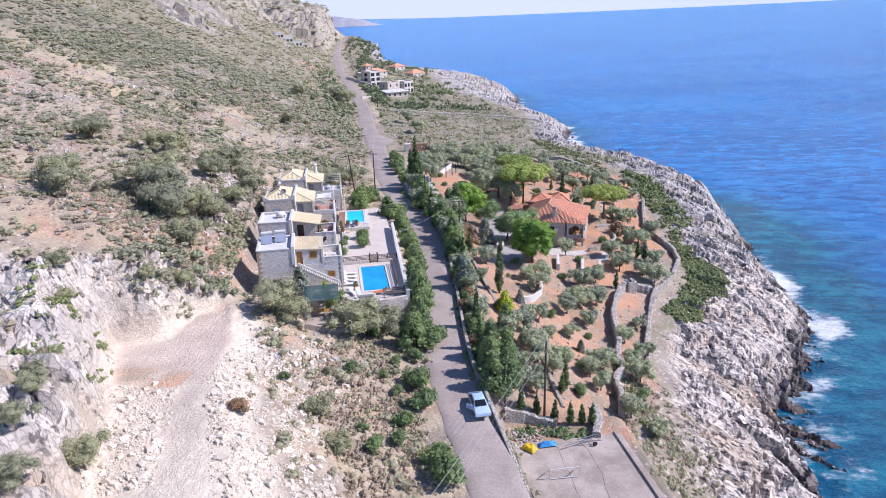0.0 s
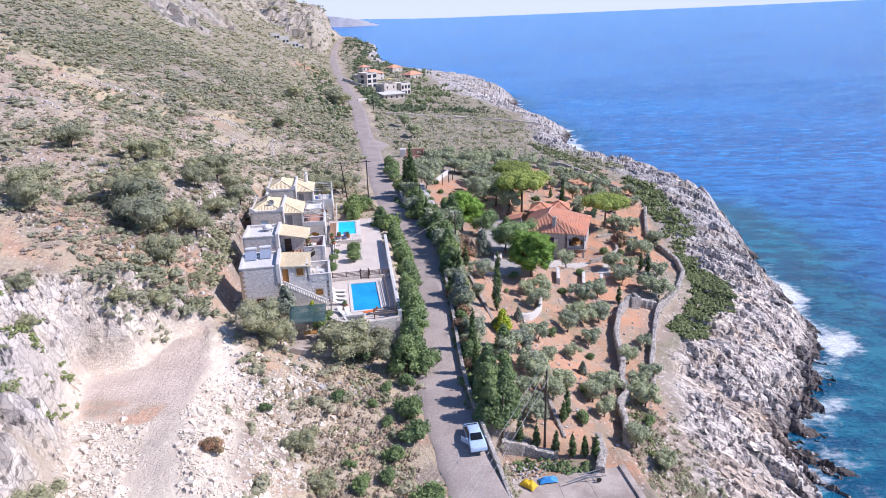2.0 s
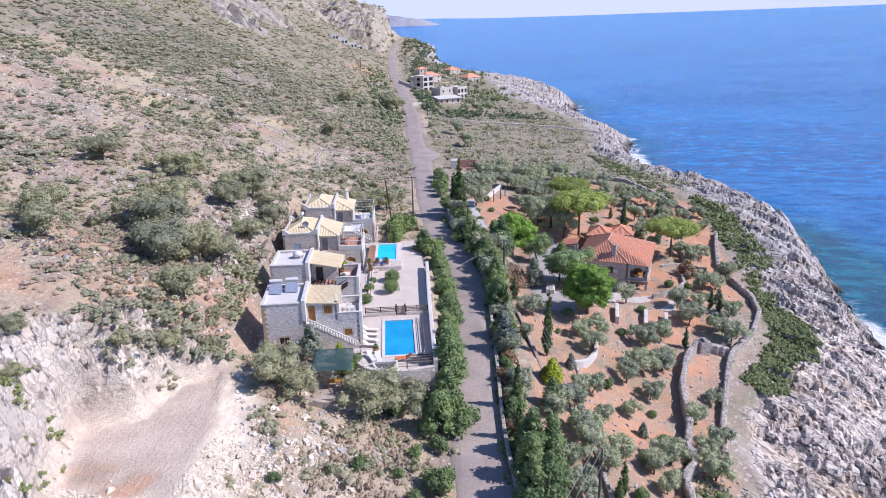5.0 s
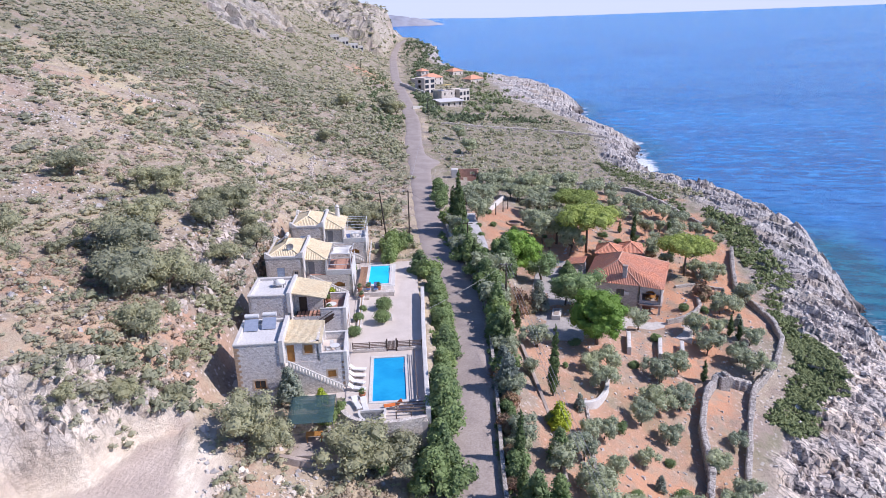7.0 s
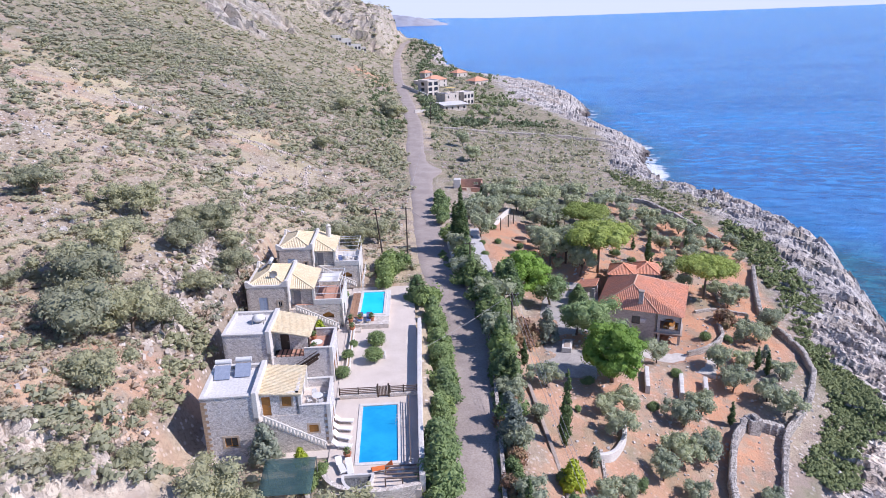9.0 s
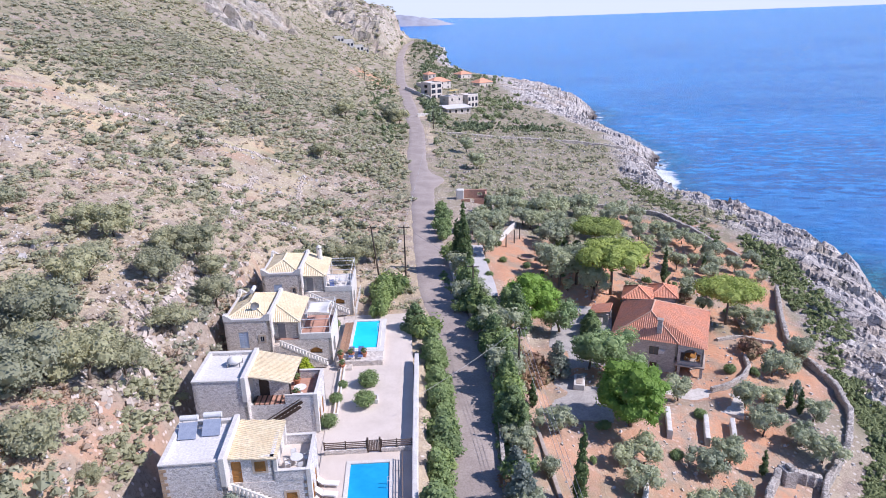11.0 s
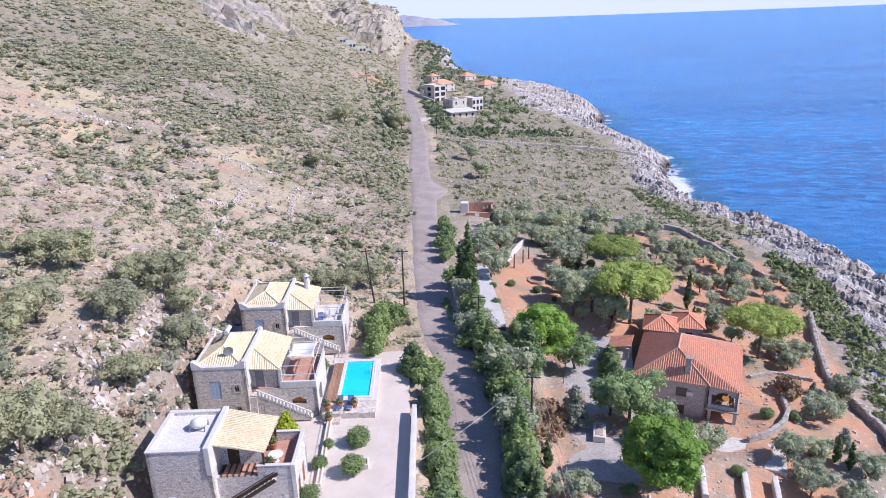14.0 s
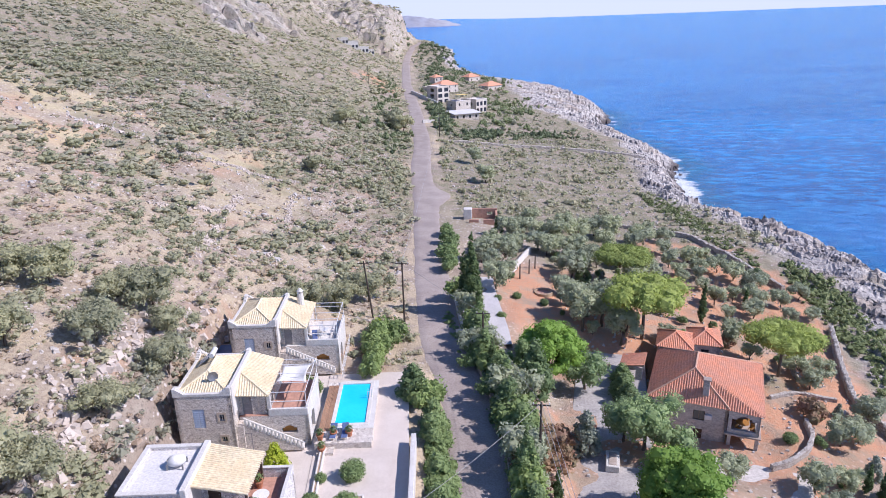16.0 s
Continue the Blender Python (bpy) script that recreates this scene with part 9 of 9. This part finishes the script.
# ---- garden furniture of the lower property ----
cp = part("court", box(-4.5, 4.5, -16, 17, -1.0, 0.1, 0.05, pose(9.2, 127.5, -5.66, 0, 0, -6)), plain("court_paving", (0.40, 0.38, 0.375), (0.50, 0.475, 0.46), 0.6, 0.9, fine=4))
tagged(cp, "grey paved court beside the house", "court", kind="structure")
tr2 = part("court_terrace", box(0, 15, -4.6, 0.6, -3, 0.0, 0.05, pose(16.0, 127.2, -8.8, 0, 0, -15)), plain("stone_paving", (0.60, 0.56, 0.52), (0.70, 0.655, 0.61), 0.9, 0.9, fine=4))
tagged(tr2, "stone paved terrace before the house", "terrace", kind="structure")
lx, ly = resample([(-4.0, 137.5), (-4.5, 141.5), (-5.6, 147.0), (-6.6, 152.0), (-7.6, 158.0), (-8.0, 162.0)], 0.7)
lz = height(lx, ly, False) + 0.16
ker = np.ones(5) / 5
lz = np.convolve(np.pad(lz, 2, mode="edge"), ker, "valid")
LV = np.stack([np.stack([lx + f, ly + 0.2 * f, lz - (0.5 if abs(f) > 1.3 else 0)], -1) for f in (-1.35, -1.25, 1.25, 1.35)], 1)
li = np.arange(LV.shape[0] * 4).reshape(-1, 4)
mesh_object("lane", LV.reshape(-1, 3), np.stack([li[:-1, :-1], li[:-1, 1:], li[1:, 1:], li[1:, :-1]], -1).reshape(-1, 4), plain("lane_paving", (0.56, 0.54, 0.55), (0.66, 0.64, 0.64), 0.5, 0.85, fine=9), label="pale paved garden lane behind the gate", kind="structure", category="lane")
well = thing("stone_basin", "round stone basin in the garden", "basin", pose(1.6, 159.1, ground_at(1.6, 159.1)))
bm = bmesh.new()
for k in range(18):
    a, b = k * math.tau / 18, (k + 1) * math.tau / 18
    ro, ri = 1.5, 1.15
    v = [bm.verts.new((r_ * math.cos(q), r_ * math.sin(q), z_)) for z_ in (-0.4, 0.5) for q in (a, b) for r_ in (ri, ro)]
    for f in ((0, 1, 5, 4), (2, 6, 7, 3), (4, 5, 7, 6), (0, 4, 6, 2), (1, 3, 7, 5)):
        bm.faces.new([v[i] for i in f])
part("rim", bm, M_QUOIN, well)
part("earth", tube([(0, 0, -0.3), (0, 0, 0.25)], 1.16, 18), M_TERRACOTTA, well)
for k, (x, y) in enumerate(((-2.3, 163.2), (-0.8, 166.2), (0.2, 169.1))):
    z = ground_at(x, y)
    ob = part("timber_post", tube([(x, y, z - 0.3), (x, y, z + 2.6)], 0.12, 7, 0.1), M_POLE)
    tagged(ob, "dark timber garden post", "post", "garden posts")
z = ground_at(-11.4, 194.3)
ruin = thing("ruined_wall", "roofless ruin of white and red masonry", "ruin", pose(-13.6, 192.0, z - 0.3, 0, 0, 5))
bm = bmesh.new()
add_wall(bm, (0, 0), (6, 0), 0, 1.2, 0.4, [(2, 3, 0, 1.2)])
add_wall(bm, (6, 0), (6, 5), 0, 1.9, 0.4)
add_wall(bm, (6, 5), (0, 5), 0, 2.3, 0.4, [(1, 2.2, 0.8, 1.6)])
part("wall", bm, M_TERRACOTTA, ruin)
part("turret", box(-1.2, 0.6, 3.0, 4.8, 0, 2.6, 0.1), M_WHITE, ruin, "white plastered turret")
gh = thing("gate_pier", "white plastered gate piers with a curved top", "gate", pose(-9.2, 141.6, ground_at(-9.2, 141.6)))
for yy_ in (0, 3.4):
    part("pier", box(-0.4, 0.4, yy_ - 0.4, yy_ + 0.4, -0.5, 2.2, 0.08), M_WHITE, gh)
part("wing", box(-0.2, 0.2, -2.6, -0.4, -0.5, 1.5, 0.06), M_WHITE, gh)
sb = thing("bench_box", "white masonry bench in the court", "bench", pose(8.6, 119.4, -5.56, 0, 0, -6))
part("seat", box(-0.7, 0.7, -1.4, 1.4, 0, 0.75, 0.05), M_WHITE, sb)
part("basin", box(-0.4, 0.4, -1.1, 1.1, 0.75, 0.8), M_CONCRETE, sb)
sign = thing("road_sign", "small pale sign board at the roadside", "sign", pose(-9.0, 137.0, ground_at(-9.0, 137.0)))
part("post", tube([(0, 0, -0.3), (0, 0, 1.6)], 0.04, 6), M_GREYMETAL, sign)
part("board", box(-1.1, 1.1, -0.03, 0.03, 1.2, 1.7, 0.01), M_METAL, sign)
dt = thing("terrace_table", "round timber table on the arched terrace", "table", pose(24.9, 130.2, -7.2))
bm = bmesh.new()
add_tube(bm, [(0, 0, 0.7), (0, 0, 0.75)], 0.75, 16)
part("tabletop", bm, M_WOOD, dt)
part("leg", tube([(0, 0, 0), (0, 0, 0.7)], 0.08, 8), M_WOOD, dt)
tch = chair(pose(24.2, 129.4, -7.2, 0, 0, 40), M_WOOD, "brown timber terrace chair", "terrace chairs")
copy_thing(tch, pose(25.7, 129.5, -7.2, 0, 0, -50))
copy_thing(tch, pose(25.6, 131.0, -7.2, 0, 0, -130))

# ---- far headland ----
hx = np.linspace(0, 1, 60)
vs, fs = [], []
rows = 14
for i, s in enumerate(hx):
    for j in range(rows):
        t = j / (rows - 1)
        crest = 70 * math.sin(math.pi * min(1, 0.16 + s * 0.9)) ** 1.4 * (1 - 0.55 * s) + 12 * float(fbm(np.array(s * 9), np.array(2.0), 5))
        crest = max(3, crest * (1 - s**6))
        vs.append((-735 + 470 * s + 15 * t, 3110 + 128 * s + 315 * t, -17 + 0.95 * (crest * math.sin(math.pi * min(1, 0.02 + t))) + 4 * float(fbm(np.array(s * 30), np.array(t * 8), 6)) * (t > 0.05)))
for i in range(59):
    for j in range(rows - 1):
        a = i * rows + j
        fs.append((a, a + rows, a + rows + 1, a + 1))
# blue-grey base colour carries the distance haze; no real haze is built
mesh_object("backdrop", np.array(vs), fs, plain("far_land_haze_tint", (0.31, 0.33, 0.41), (0.43, 0.43, 0.48), 0.004, 1.0, fine=0.02, bumps=0), label="headland across the bay with haze painted into its colour", smooth=True, kind="structure", category="headland")
